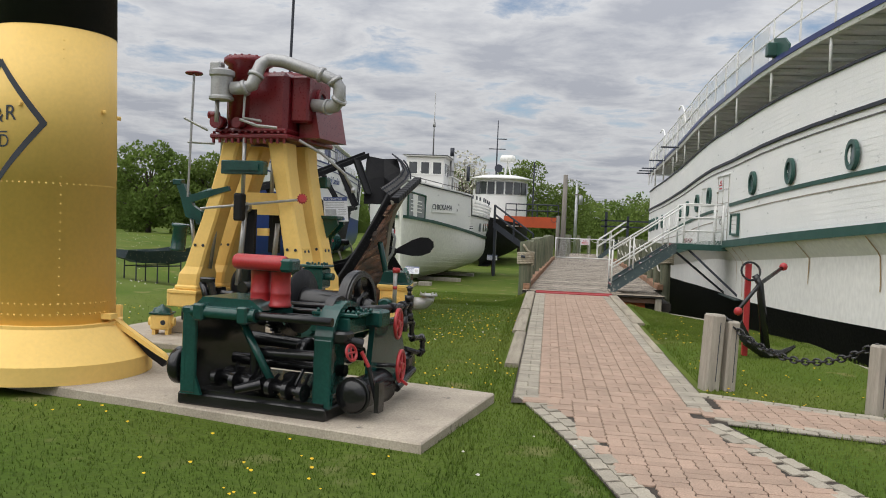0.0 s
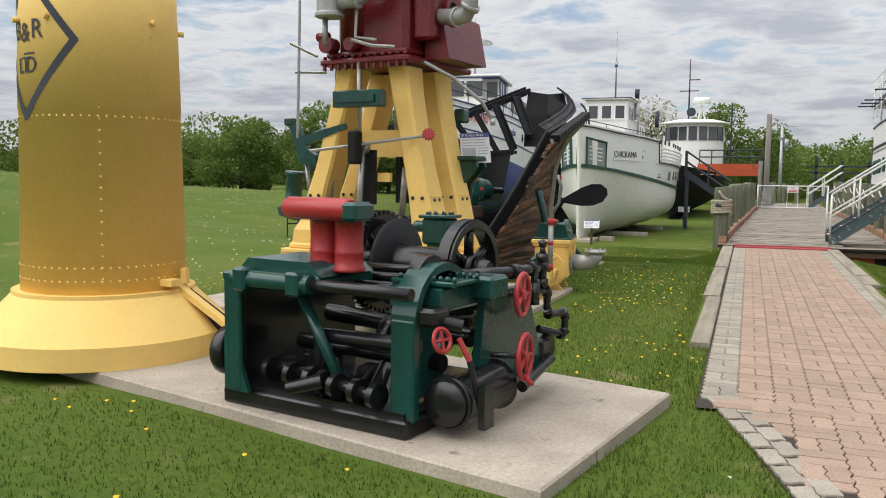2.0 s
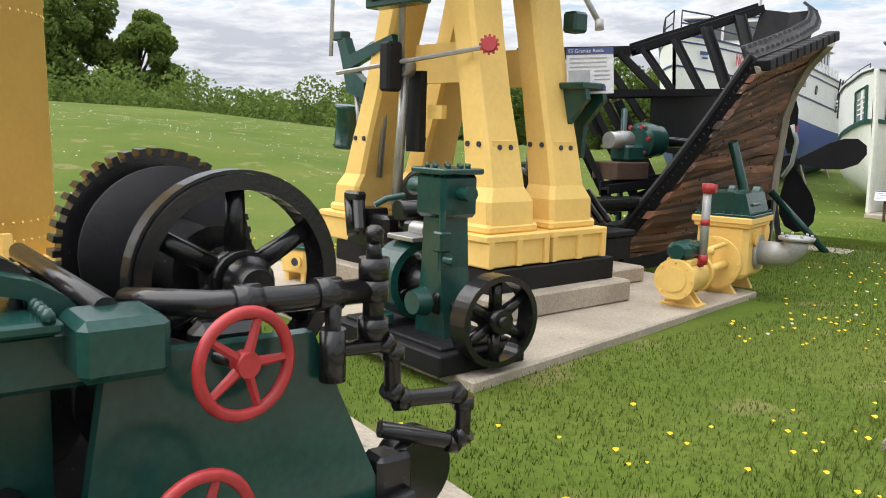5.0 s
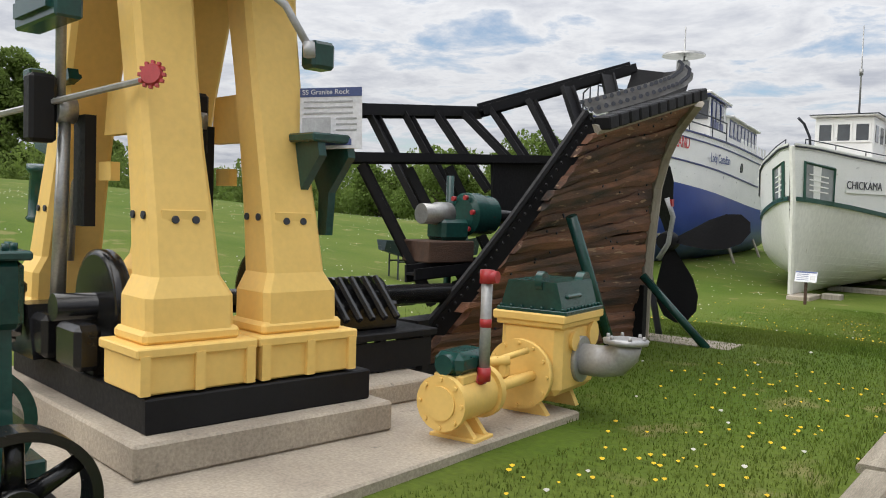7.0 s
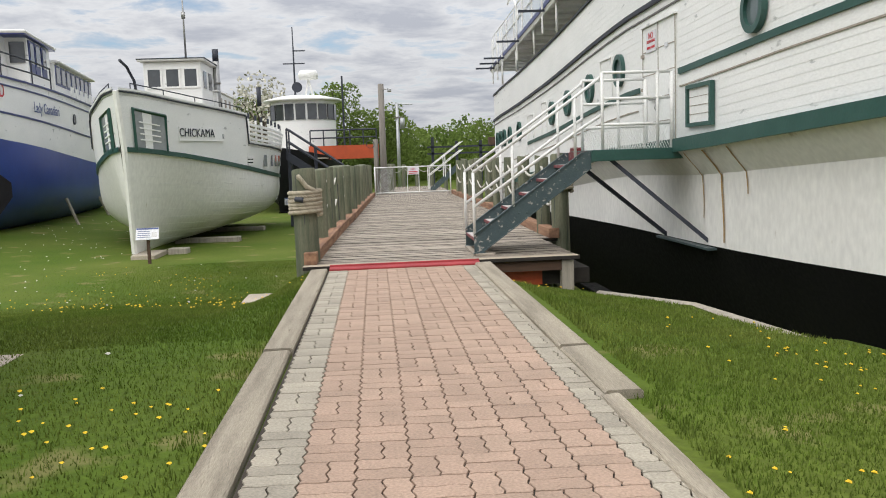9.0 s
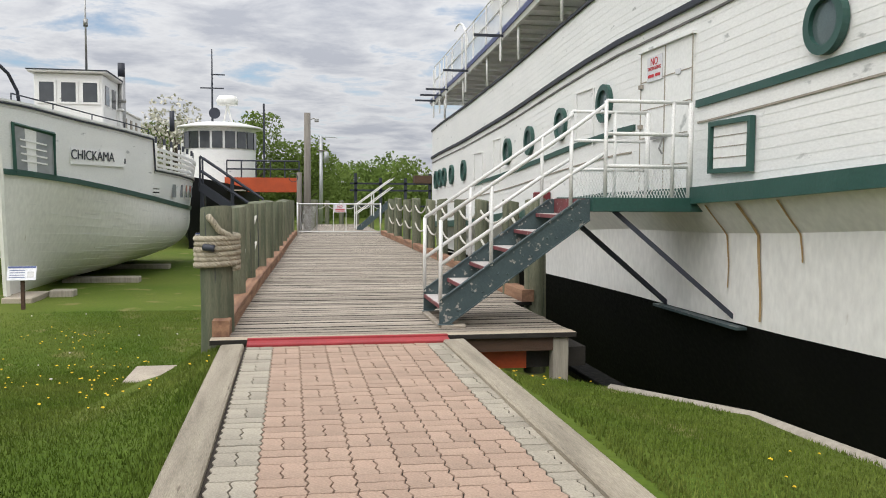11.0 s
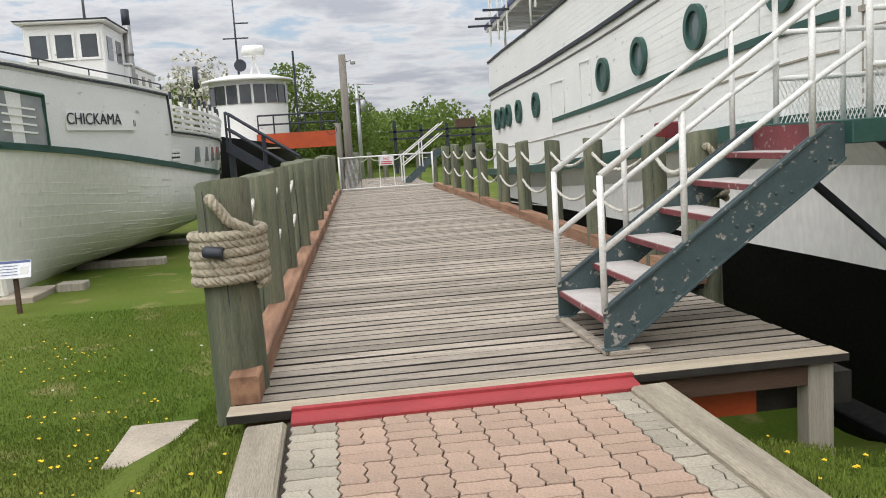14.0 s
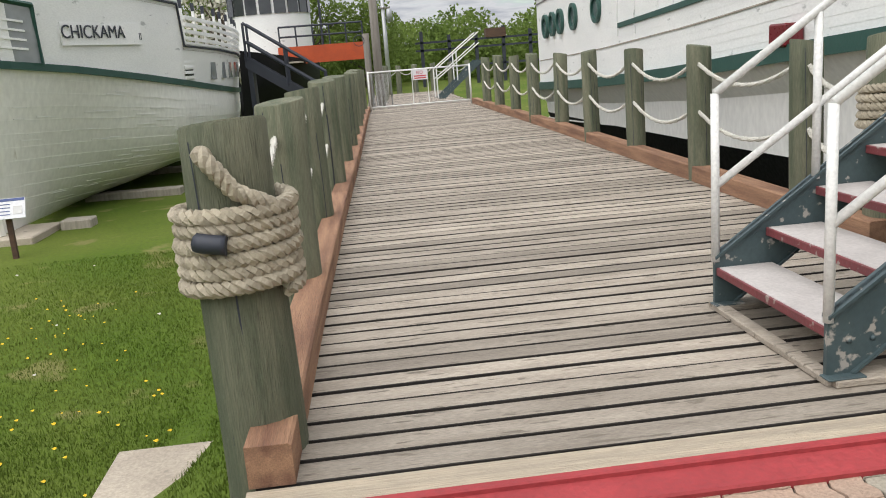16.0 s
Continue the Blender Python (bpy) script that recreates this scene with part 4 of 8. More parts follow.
def chain(a, b, sag, link=0.085):
    a, b = Vector(a), Vector(b)
    n = max(4, int((b - a).length * 1.06 / (link * 0.72)))
    ch = thing("chain", "heavy black iron chain hung between two posts", "chain", group="chains")
    pts = []
    for k in range(n + 1):
        f = k / n
        p = a.lerp(b, f)
        p.z -= sag * 4 * f * (1 - f)
        pts.append(p)
    for k in range(n):
        m, ln = along(pts[k], pts[k + 1])
        m = m @ pose(0, 0, ln / 2, 0, 0, 90 * (k % 2))
        loop = [(0.032 * math.cos(t), 0, (link / 2) * math.sin(t)) for t in np.linspace(0, 2 * math.pi, 11)]
        part("link", q((tube, loop, 0.011, 5, m)), BLACK, ch)


chain((2.2, -11.9, 0.78), (3.47, -12.8, 0.66), 0.32)
chain((3.47, -12.8, 0.66), (6.2, -14.2, 0.68), 0.32)
anchor = thing("anchor", "old black anchor with red ball ends on a red post", "anchor")
AY = -9.2
part("support_post", q((box, (3.06, AY, 0.62), (0.075, 0.075, 1.3), I4, 0.005)), RED, anchor, "red painted post")
part("shank", q((tube, [(3.13, AY - 0.08, 1.12), (3.2, AY - 0.1, 1.0), (3.32, AY - 0.12, 0.06)], [0.045, 0.05, 0.065], 10)), BLACK, anchor)
part("stock", q((tube, [(2.84, AY - 0.5, 0.66), (3.2, AY - 0.1, 1.0), (3.62, AY + 0.4, 1.22)], 0.028, 8)), BLACK, anchor)
for p in ((2.84, AY - 0.5, 0.64), (3.64, AY + 0.42, 1.235)):
    part("ball", q((lathe, [(0.001, -0.06), (0.043, -0.043), (0.06, 0), (0.043, 0.043), (0.001, 0.06)], 14, at(*p))), RED, anchor)
part("arms", q((tube, [(2.94, AY - 0.2, 0.42), (3.05, AY - 0.18, 0.2), (3.3, AY - 0.12, 0.04), (3.55, AY - 0.02, 0.03), (3.75, AY + 0.06, 0.14)], [0.03, 0.07, 0.075, 0.06, 0.02], 10)), BLACK, anchor)
part("fluke", q((prism, [(2.86, 0.3), (2.94, 0.5), (3.06, 0.28), (3.0, 0.16)], AY - 0.32, AY - 0.27)), BLACK, anchor)
part("ring", q((torus, 0.13, 0.016, at(3.07, AY - 0.1, 1.17) @ pose(0, 0, 0, 70, 20, 0), 20, 6)), BLACK, anchor)
solid("border_log", q((tube, [(3.2, -0.9, -0.33), (3.95, -2.0, -0.33), (4.15, -4, -0.3), (4.45, -6.4, -0.25), (4.8, -9.5, -0.15), (5.1, -13, -0.1)], 0.06, 8)), GREYPOST, "weathered log edging along the lawn beside the steamer", "edging")
solid("concrete_slab", q((box, (-0.97, 1.58, -0.62), (0.74, 0.9, 0.12), I4, 0.012)), CONCRETE, "small concrete slab in the grass beside the boardwalk", "slab")

# ---------------------------------------------------------------- boats ashore
class Hull:
    """A hull with its stem at the origin and its length along +y. Tables give half breadth, keel, rail and top by distance from the stem."""

    def __init__(self, s, b, keel, rail, top, rake, full=0.5, bilge=2.6):
        self.t = dict(b=b, keel=keel, rail=rail, top=top)
        self.s, self.rake, self.full, self.bilge = s, rake, full, bilge

    def v(self, key, s):
        return float(np.interp(s, self.s, self.t[key]))

    def skew(self, s, z):
        """The stem leans forward with height; the lean dies out aft."""
        return -self.rake * max(0.0, z - self.v("keel", 0)) * (1 - sm(0, 4.5, s))

    def low(self, s, u):
        """A point of the bottom, u from 0 at the keel to 1 at the rail."""
        k, r, b = self.v("keel", s), self.v("rail", s), self.v("b", s)
        g = self.full * sm(0.2, 4.6, s)
        x = b * ((1 - g) * u ** 0.95 + g * (1 - (1 - u) ** self.bilge))
        z = k + (r - k) * u
        return Vector((x, s + self.skew(s, z), z))

    def side(self, s, z, out=0.0):
        b, r, tp = self.v("b", s), self.v("rail", s), self.v("top", s)
        f = (z - r) / max(0.01, tp - r)
        db = (self.v("b", s + 0.2) - self.v("b", s - 0.2)) / 0.4 if s > 0.2 else 0.9
        n = Vector((1, -db, 0)).normalized()
        return Vector((b * (1 + 0.05 * f), s + self.skew(s, z), z)) + n * out


def hull_parts(h, root, bottom, above, ss, low_name="bottom_planking", top_name="topside", low_label="", top_label=""):
    for name, mat, label, pick in ((low_name, bottom, low_label, lambda s, f: h.low(s, f)),
                                   (top_name, above, top_label, lambda s, f: h.side(s, h.v("rail", s) + (h.v("top", s) - h.v("rail", s)) * f))):
        bm = bmesh.new()
        us = np.linspace(0, 1, 11 if pick(1, 0).z < h.v("rail", 1) - 0.01 else 4)
        for sgn in (1, -1):
            grid_mesh(bm, [[(sgn * pick(s, u).x, pick(s, u).y, pick(s, u).z) for u in us] for s in ss], flip=sgn < 0)
        a = [pick(ss[-1], u) for u in us]
        vs = [bm.verts.new(p) for p in a] + [bm.verts.new((-p.x, p.y, p.z)) for p in a[::-1]]
        bm.faces.new(vs)
        bmesh.ops.remove_doubles(bm, verts=bm.verts, dist=0.002)
        bmesh.ops.recalc_face_normals(bm, faces=bm.faces)
        part(name, bm, mat, root, label)
    bm = bmesh.new()
    row = [[(-h.side(s, h.v("top", s)).x, h.side(s, h.v("top", s)).y, h.v("top", s) - 0.12), (h.side(s, h.v("top", s)).x, h.side(s, h.v("top", s)).y, h.v("top", s) - 0.12)] for s in ss]
    grid_mesh(bm, row)
    part("deck", bm, GREYPOST, root)


def hull_band(h, root, name, at_z, hgt, out, mat, ss, label="", sides=(1, -1)):
    bm = bmesh.new()
    for sgn in sides:
        rows = []
        for s in ss:
            z = at_z(s)
            p = [h.side(s, z, -0.02), h.side(s, z, out), h.side(s, z + hgt, out), h.side(s, z + hgt, -0.02)]
            rows.append([(sgn * a.x, a.y, z + (0 if k in (0, 1) else hgt)) for k, a in enumerate(p)])
        grid_mesh(bm, rows, smooth=False)
    bmesh.ops.recalc_face_normals(bm, faces=bm.faces)
    return part(name, bm, mat, root, label)


def on_side(h, s, z, out=0.01, sgn=1):
    """A pose on the right side of the hull: x aft, y up, z outwards."""
    p, a = h.side(s, z, out), h.side(s + 0.3, z, out)
    d = (a - p).normalized()
    if sgn < 0:
        p, d = Vector((-p.x, p.y, p.z)), Vector((d.x, -d.y, d.z))
    up = Vector((0, 0, 1))
    up = (up - d * up.dot(d)).normalized()
    n = d.cross(up)
    return Matrix(((d.x, up.x, n.x, p.x), (d.y, up.y, n.y, p.y), (d.z, up.z, n.z, p.z), (0, 0, 0, 1)))


SS = [0, 0.15, 0.35, 0.6, 0.9, 1.3, 1.7, 2.2, 2.7, 3.2, 3.8, 4.3, 4.4, 5.0, 5.8, 6.6, 7.6, 8.6, 9.6, 11.0]
ch = Hull((0, 0.5, 1.7, 3.0, 4.3, 4.4, 6.5, 9.0, 11.0), (0.05, 0.42, 1.0, 1.62, 2.08, 2.1, 2.42, 2.5, 2.3), (-0.70, -0.72, -0.74, -0.76, -0.78, -0.78, -0.78, -0.76, -0.72),
          (1.78, 1.74, 1.62, 1.44, 1.27, 1.26, 1.08, 0.95, 0.92), (3.16, 3.12, 3.0, 2.9, 2.8, 2.02, 1.95, 1.88, 1.85), 0.16, 1.0, 4.2)
boat = thing("white_fishing_boat", "white wooden fishing boat with green rub rail, chocked on the lawn", "boat", m=pose(-5.48, 11.0, 0.0, 0, 0, 0) @ Matrix.Diagonal((1.046, 1.046, 1.046, 1)))
hull_parts(ch, boat, OLDWHITE, WHITE, SS, low_label="off-white lapped planking", top_label="white topside")
hull_band(ch, boat, "rub_rail", lambda s: ch.v("rail", s) - 0.05, 0.11, 0.05, TRIM, SS, "dark green rub rail")
hull_band(ch, boat, "cap_rail", lambda s: ch.v("top", s) - 0.02, 0.05, 0.04, WHITE, SS)
hull_band(ch, boat, "cap_line", lambda s: ch.v("top", s) - 0.07, 0.03, 0.045, INK, SS)
# plank seams that have opened along the bottom
rnd = random.Random(3)
bm = bmesh.new()
for _ in range(85):
    s, u, ln = rnd.uniform(0.5, 9.0), rnd.uniform(0.12, 0.88), rnd.uniform(0.15, 0.55)
    pts = [ch.low(s + f * ln, u) + Vector((0.004, -0.002, 0)) for f in (0, 0.5, 1)]
    tube(bm, pts, 0.006, 4)
tagged(part("seam_splits", bm, WHITEPAINT2, boat), kind="stuff")
bm = bmesh.new()
for u in np.linspace(0.1, 0.93, 11):
    tube(bm, [ch.low(s, u) for s in SS[1:]], 0.005, 4)
tagged(part("plank_laps", bm, OLDWHITE, boat), kind="stuff")
part("stem_post", q((tube, [ch.low(0, 0) + Vector((0, -0.03, 0)), ch.low(0, 1) + Vector((0, -0.03, 0)), Vector((0, ch.skew(0, 2.98) - 0.03, 3.12))], 0.075, 6)), OLDWHITE, boat)
for sgn in (1, -1):
    for s0, s1 in (((0.25, 1.12),) if sgn > 0 else ((0.25, 1.1),)):
        z0, z1 = 1.80, 2.62
        quad = [ch.side(s0, z0, 0.03), ch.side(s1, z0 - 0.08, 0.03), ch.side(s1, z1 - 0.03, 0.03), ch.side(s0, z1 + 0.1, 0.03)]
        quad = [Vector((sgn * p.x, p.y, p.z)) for p in quad]
        wf = part("bow_window", q((tube, quad + quad[:1], 0.05, 4)), TRIM, boat, "large green-framed bow window")
        bm = bmesh.new()
        bm.faces.new([bm.verts.new(p) for p in quad])
        part("pane", bm, PALEGLASS, wf)
        bm = bmesh.new()
        for f in (0.25, 0.4, 0.55, 0.7):
            a, b = quad[0].lerp(quad[3], f), quad[1].lerp(quad[2], f)
            tube(bm, [a.lerp(b, 0.15), a.lerp(b, 0.8)], 0.022, 4)
        part("inner_slats", bm, WHITE, wf)
nm = letters("CHICKAMA", 0.30, INK, on_side(ch, 2.15, 2.2, 0.04), boat, name="name_lettering")
letters("II", 0.18, INK, on_side(ch, 3.12, 2.13, 0.04), boat, name="name_lettering")
part("name_board", q((box, (0.12, -0.02, -0.018), (2.0, 0.36, 0.02), on_side(ch, 2.25, 2.2, 0.03))), WHITE, boat)
for sgn in (1, -1):
    for k in range(4):
        part("lattice_slat", q((tube, [Vector((sgn * p.x, p.y, p.z)) for p in (ch.side(s, ch.v("top", s) + 0.1 + 0.13 * k, 0.0) for s in (4.45, 5.4, 6.4, 7.4, 8.4, 9.4, 10.6))], 0.045, 4)), WHITE, boat)
    for s in (4.5, 5.2, 5.8, 6.5, 7.2, 8.0, 8.8, 9.6, 10.5):
        p = ch.side(s, ch.v("top", s), 0)
        part("lattice_post", q((box, (sgn * p.x, p.y, ch.v("top", s) + 0.33), (0.05, 0.09, 0.66))), WHITE, boat)
        part("rail_block", q((box, (sgn * p.x, p.y, ch.v("top", s) + 0.74), (0.06, 0.09, 0.16))), INK, boat)
    for k in range(5):
        part("vent_slat", q((box, (0, 0.10 * k, 0.02), (0.55, 0.055, 0.03), on_side(ch, 4.72, 1.36, 0.01, sgn))), WHITE, boat)
        part("vent_gap", q((box, (0, 0.10 * k + 0.05, 0.006), (0.5, 0.04, 0.01), on_side(ch, 4.72, 1.36, 0.01, sgn))), GLASS, boat)
    for s in (6.2, 7.2, 8.0, 8.7, 9.4):
        part("side_window", q((box, (0, 0, 0.01), (0.3, 0.36, 0.03), on_side(ch, s, 1.46, 0.0, sgn))), PALEGLASS, boat)
wh = part("wheelhouse", q((box, (0, 5.0, 3.45), (1.66, 1.9, 1.9), I4, 0.03), (box, (0, 7.2, 2.9), (1.9, 3.0, 1.5), I4, 0.03)), WHITE, boat, "white wheelhouse with three front windows", m=at(0.1, 0.65, 0.0))
part("roof", q((box, (0, 4.98, 4.44), (1.9, 2.2, 0.06), I4, 0.02), (box, (0, 7.2, 3.68), (2.0, 3.1, 0.05), I4, 0.01)), WHITE, wh)
part("roof_edge", q((box, (0, 4.98, 4.475), (1.94, 2.24, 0.02))), INK, wh)
for x in (-0.52, 0, 0.52):
    w1 = part("window", q((box, (x, 4.04, 3.93), (0.36, 0.02, 0.5))), GLASS, wh)
    part("window_frame", q((box, (x, 4.035, 4.2), (0.46, 0.04, 0.05)), (box, (x, 4.035, 3.66), (0.46, 0.04, 0.05)), (box, (x - 0.2, 4.035, 3.93), (0.05, 0.04, 0.5)), (box, (x + 0.2, 4.035, 3.93), (0.05, 0.04, 0.5))), WHITE, wh)
for y in (4.5, 5.3):
    part("window", q((box, (0.835, y, 3.9), (0.02, 0.45, 0.5))), GLASS, wh)
for y in (6.3, 7.1, 7.9):
    part("window", q((box, (0.955, y, 3.2), (0.02, 0.3, 0.6))), GREYPOST, wh)
part("funnel_pipe", q((tube, [(0.92, 6.1, 2.4), (0.92, 6.1, 4.6)], 0.1, 12), (tube, [(0.92, 6.1, 3.9), (0.92, 6.1, 4.0)], 0.115, 12)), STEEL, boat, m=at(0.1, 0.5, 0.0))
part("funnel_top", q((tube, [(0.92, 6.1, 4.6), (0.92, 6.1, 4.98)], 0.095, 12)), INK, boat, m=at(0.1, 0.5, 0.0))
part("mast", q((tube, [(0.12, 5.6, 4.4), (0.12, 5.6, 7.4)], [0.035, 0.015], 8), (tube, [(0.12, 5.6, 5.85), (0.12, 5.6, 6.05)], 0.06, 8)), STEEL, boat, m=at(0.1, 0.5, 0.0))
part("bow_hook", q((tube, [(0.25, 0.3, 2.9), (0.22, 0.2, 3.4), (0.12, 0.0, 3.72), (0.02, -0.2, 3.86)], 0.035, 8)), INK, boat)
for sgn in (1, -1):
    pts = [ch.side(s, ch.v("top", s), -0.05) for s in (0.3, 1.2, 2.2, 3.2, 4.2)]
    part("bow_rail", q((tube, [(sgn * p.x, p.y, p.z + 0.17) for p in pts], 0.016, 6)), INK, boat)
    for p in pts:
        part("rail_post", q((tube, [(sgn * p.x, p.y, p.z), (sgn * p.x, p.y, p.z + 0.17)], 0.014, 5)), INK, boat)
for y in (9.4, 12.5, 16.5):
    solid("keel_block", q((box, (-5.2, y + 2.2, -0.84), (1.9 if y > 10 else 0.5, 0.35, 0.26), pose(0, 0, 0, 0, 0, -3), 0.02)), GREYPOST, "grey timber block under the boat's keel", "block", group="keel blocks")
solid("keel_block", q((box, (-5.2, 11.3, -0.83), (0.6, 1.3, 0.16), pose(0, 0, 0, 0, 0, 0), 0.02)), CONCRETE, "low concrete block under the bow", "block")


def info_board(x, y, z0, z1, rz, label="small white information board on a brown wooden stake"):
    t = thing("information_board", label, "sign", m=pose(x, y, 0, 0, 0, rz), group="information boards")
    part("stake", q((box, (0, 0.02, (z0 + z1) / 2), (0.07, 0.07, z1 - z0), I4, 0.005)), DARKWOOD, t)
    m = pose(0, -0.03, z1 + 0.08, 62, 0, 0)
    b = part("board", q((box, (0, 0, 0), (0.52, 0.3, 0.015), m)), PAPER, t)
    part("heading", q((box, (0, 0.125, 0.009), (0.5, 0.04, 0.004), m)), BLUEINK, b)
    part("picture", q((box, (0.16, -0.03, 0.009), (0.12, 0.12, 0.004), m)), STEEL, b)
    for k in range(4):
        part("line_of_writing", q((box, (-0.08, 0.06 - 0.05 * k, 0.009), (0.28, 0.012, 0.004), m)), BLUEINK, b)


info_board(-4.75, 9.55, -0.95, -0.22, 4)
info_board(-2.6, 22.0, -0.95, -0.1, 0)

# the blue and white excursion boat
no = Hull((0, 1.0, 3.0, 6.0, 9.0, 13.0, 17.0, 20.0), (0.06, 0.75, 1.65, 2.4, 2.7, 2.85, 2.85, 2.75), (-0.9,) * 8, (2.85, 2.75, 2.55, 2.3, 2.05, 1.8, 1.65, 1.6), (4.65, 4.6, 4.45, 4.3, 4.2, 4.1, 4.05, 4.05), 0.2, 1.0, 5.0)
SN = [0, 0.3, 0.8, 1.5, 2.5, 3.8, 5.2, 6.8, 8.5, 10.2, 12, 14, 16, 18, 20]
nb = thing("excursion_boat", "blue and white steel excursion boat propped on the lawn", "boat", m=pose(-12.2, 12.6, 0, 0, 0, 8))
hull_parts(no, nb, NAVY, WHITE, SN, "blue_hull", "white_topside", "deep blue steel hull")
for dz, hg in ((0.75, 0.06), (1.55, 0.05)):
    hull_band(no, nb, "blue_line", lambda s, d=dz: no.v("rail", s) + d * (no.v("top", s) - no.v("rail", s)) / 1.8, hg, 0.03, BLUETRIM, SN)
hull_band(no, nb, "top_rail", lambda s: no.v("top", s) - 0.03, 0.06, 0.05, BLUETRIM, SN, "navy rail")
letters("NORTHLAND", 0.62, REDINK, on_side(no, 3.0, 3.95, 0.04), nb, name="name_lettering", stretch=0.72)
letters("Lady Canadian", 0.5, BLUEINK, on_side(no, 6.9, 3.55, 0.05), nb, name="name_lettering", stretch=0.85)
part("emblem", q((box, (0, 0, 0), (0.4, 0.12, 0.01), on_side(no, 0.9, 4.1, 0.03)), (box, (0.05, -0.16, 0), (0.3, 0.06, 0.01), on_side(no, 0.9, 4.1, 0.03))), BLUEINK, nb)
part("porthole", q((ring, 0.14, 0.2, 0.05, 20, on_side(no, 10.2, 3.4, 0.01))), INK, nb)
part("porthole_pane", q((lathe, [(0.15, 0), (0.15, 0.02)], 20, on_side(no, 10.2, 3.4, 0.01))), GLASS, nb)
nw = part("wheelhouse", q((prism, [(-2.0, 4.1), (2.0, 4.1), (1.95, 6.15), (-1.95, 6.15)], 7.6, 11.0), (prism, [(-1.3, 4.1), (1.3, 4.1), (1.25, 6.15), (-1.25, 6.15)], 6.9, 7.65)), WHITE, nb, "white wheelhouse with blue-framed windows")
part("roof", q((box, (0, 9.1, 6.22), (4.3, 4.6, 0.12), I4, 0.04)), WHITE, nw)
part("roof_edge", q((box, (0, 9.1, 6.14), (4.22, 4.52, 0.06))), BLUETRIM, nw)
for x in (-0.9, 0, 0.9):
    part("window", q((box, (x, 6.86, 5.6), (0.78, 0.04, 0.72))), GLASS, nw)
for x in (-1.65, 1.65):
    part("window", q((box, (x, 7.56, 5.6), (0.5, 0.04, 0.72))), GLASS, nw)
for y in (8.1, 8.9, 9.9):
    part("window_frame", q((box, (1.985, y, 5.5), (0.04, 0.68, 1.1))), BLUETRIM, nw)
    part("window", q((box, (2.0, y, 5.6), (0.04, 0.48, 0.72))), GLASS, nw)
cb = part("cabin", q((box, (0, 14.8, 4.85), (4.2, 7.6, 1.6), I4, 0.03)), WHITE, nb, "white passenger cabin")
part("cabin_roof", q((box, (0, 14.8, 5.7), (4.6, 7.8, 0.1), I4, 0.03)), WHITE, cb)
for y in np.arange(11.5, 18.5, 0.95):
    part("window_frame", q((box, (2.1, y, 5.2), (0.03, 0.78, 0.78))), BLUETRIM, cb)
    part("window", q((box, (2.115, y, 5.2), (0.03, 0.56, 0.6))), GLASS, cb)
    part("side_slat", q((box, (2.6, y, 4.5), (0.03, 0.5, 0.5))), WHITE, cb)
part("mast", q((tube, [(0.6, 8.6, 6.2), (0.6, 8.6, 9.2)], [0.06, 0.025], 8)), STEEL, nb)
part("radar", q((box, (0.6, 8.5, 7.55), (0.5, 0.4, 0.42), I4, 0.05), (lathe, [(0.9, 0), (0.85, 0.1), (0.1, 0.22)], 16, pose(0.6, 8.5, 7.95))), STEEL, nb)
for sgn in (1, -1):
    pts = [no.side(s, no.v("top", s), -0.1) for s in (0.2, 1.2, 2.6, 4.2, 6.0, 7.8)]
    for hgt in (0.4, 0.8):
        part("bow_rail", q((tube, [(sgn * p.x, p.y, p.z + hgt) for p in pts], 0.03, 6)), INK, nb)
    for p in pts:
        part("rail_post", q((tube, [(sgn * p.x, p.y, p.z), (sgn * p.x, p.y, p.z + 0.8)], 0.025, 5)), INK, nb)
part("boarding_ladder", q((tube, [no.side(15.5, 2.6, 0.1), no.side(15.5, 4.2, 0.1)], 0.04, 6), (tube, [no.side(16.5, 2.6, 0.1), no.side(16.5, 4.2, 0.1)], 0.04, 6), (tube, [no.side(15.5, 2.9, 0.1), no.side(16.5, 2.9, 0.1)], 0.04, 6), (tube, [no.side(15.5, 3.3, 0.1), no.side(16.5, 3.3, 0.1)], 0.04, 6)), INK, nb)
for s, sg in ((3.0, 1), (9.0, 1), (15.0, 1), (9.0, -1)):
    p = no.low(s, 0.45)
    part("prop", q((tube, [(sg * p.x, p.y, p.z), (sg * (p.x + 0.5), p.y, -0.95)], 0.06, 6)), GREYPOST, nb)
solid("keel_block", q((box, (-13.6, 21.0, -0.9), (4.0, 14.0, 0.25), pose(0, 0, 0, 0, 0, 0))), HULLBLACK, "dark timber cradle under the blue boat", "cradle", m=I4)

# the tug with the white pilothouse
tb = thing("tug_boat", "black-hulled tug with a white pilothouse, beside the boardwalk", "boat")
th = Hull((0, 1.5, 4, 8, 12, 16), (0.1, 1.2, 2.0, 2.4, 2.4, 2.0), (-0.8,) * 6, (1.2, 1.1, 0.9, 0.8, 0.8, 0.9), (2.2, 2.0, 1.8, 1.7, 1.7, 1.8), 0.1, 0.6)
tug = part("hull", q((box, (-3.6, 35, -0.9), (0.6, 12, 0.2))), HULLBLACK, tb)
bm = bmesh.new()
ST = [0, 0.4, 1, 2, 3.5, 5, 7, 9, 12, 16]
for sgn in (1, -1):
    rows = [[(-3.8 + sgn * th.low(s, u).x, 28.5 + th.low(s, u).y, th.low(s, u).z) for u in np.linspace(0, 1, 7)] + [(-3.8 + sgn * th.side(s, th.v("top", s)).x, 28.5 + s, th.v("top", s))] for s in ST]
    grid_mesh(bm, rows, flip=sgn < 0)
part("hull_plating", bm, HULLBLACK, tb, "black steel hull")
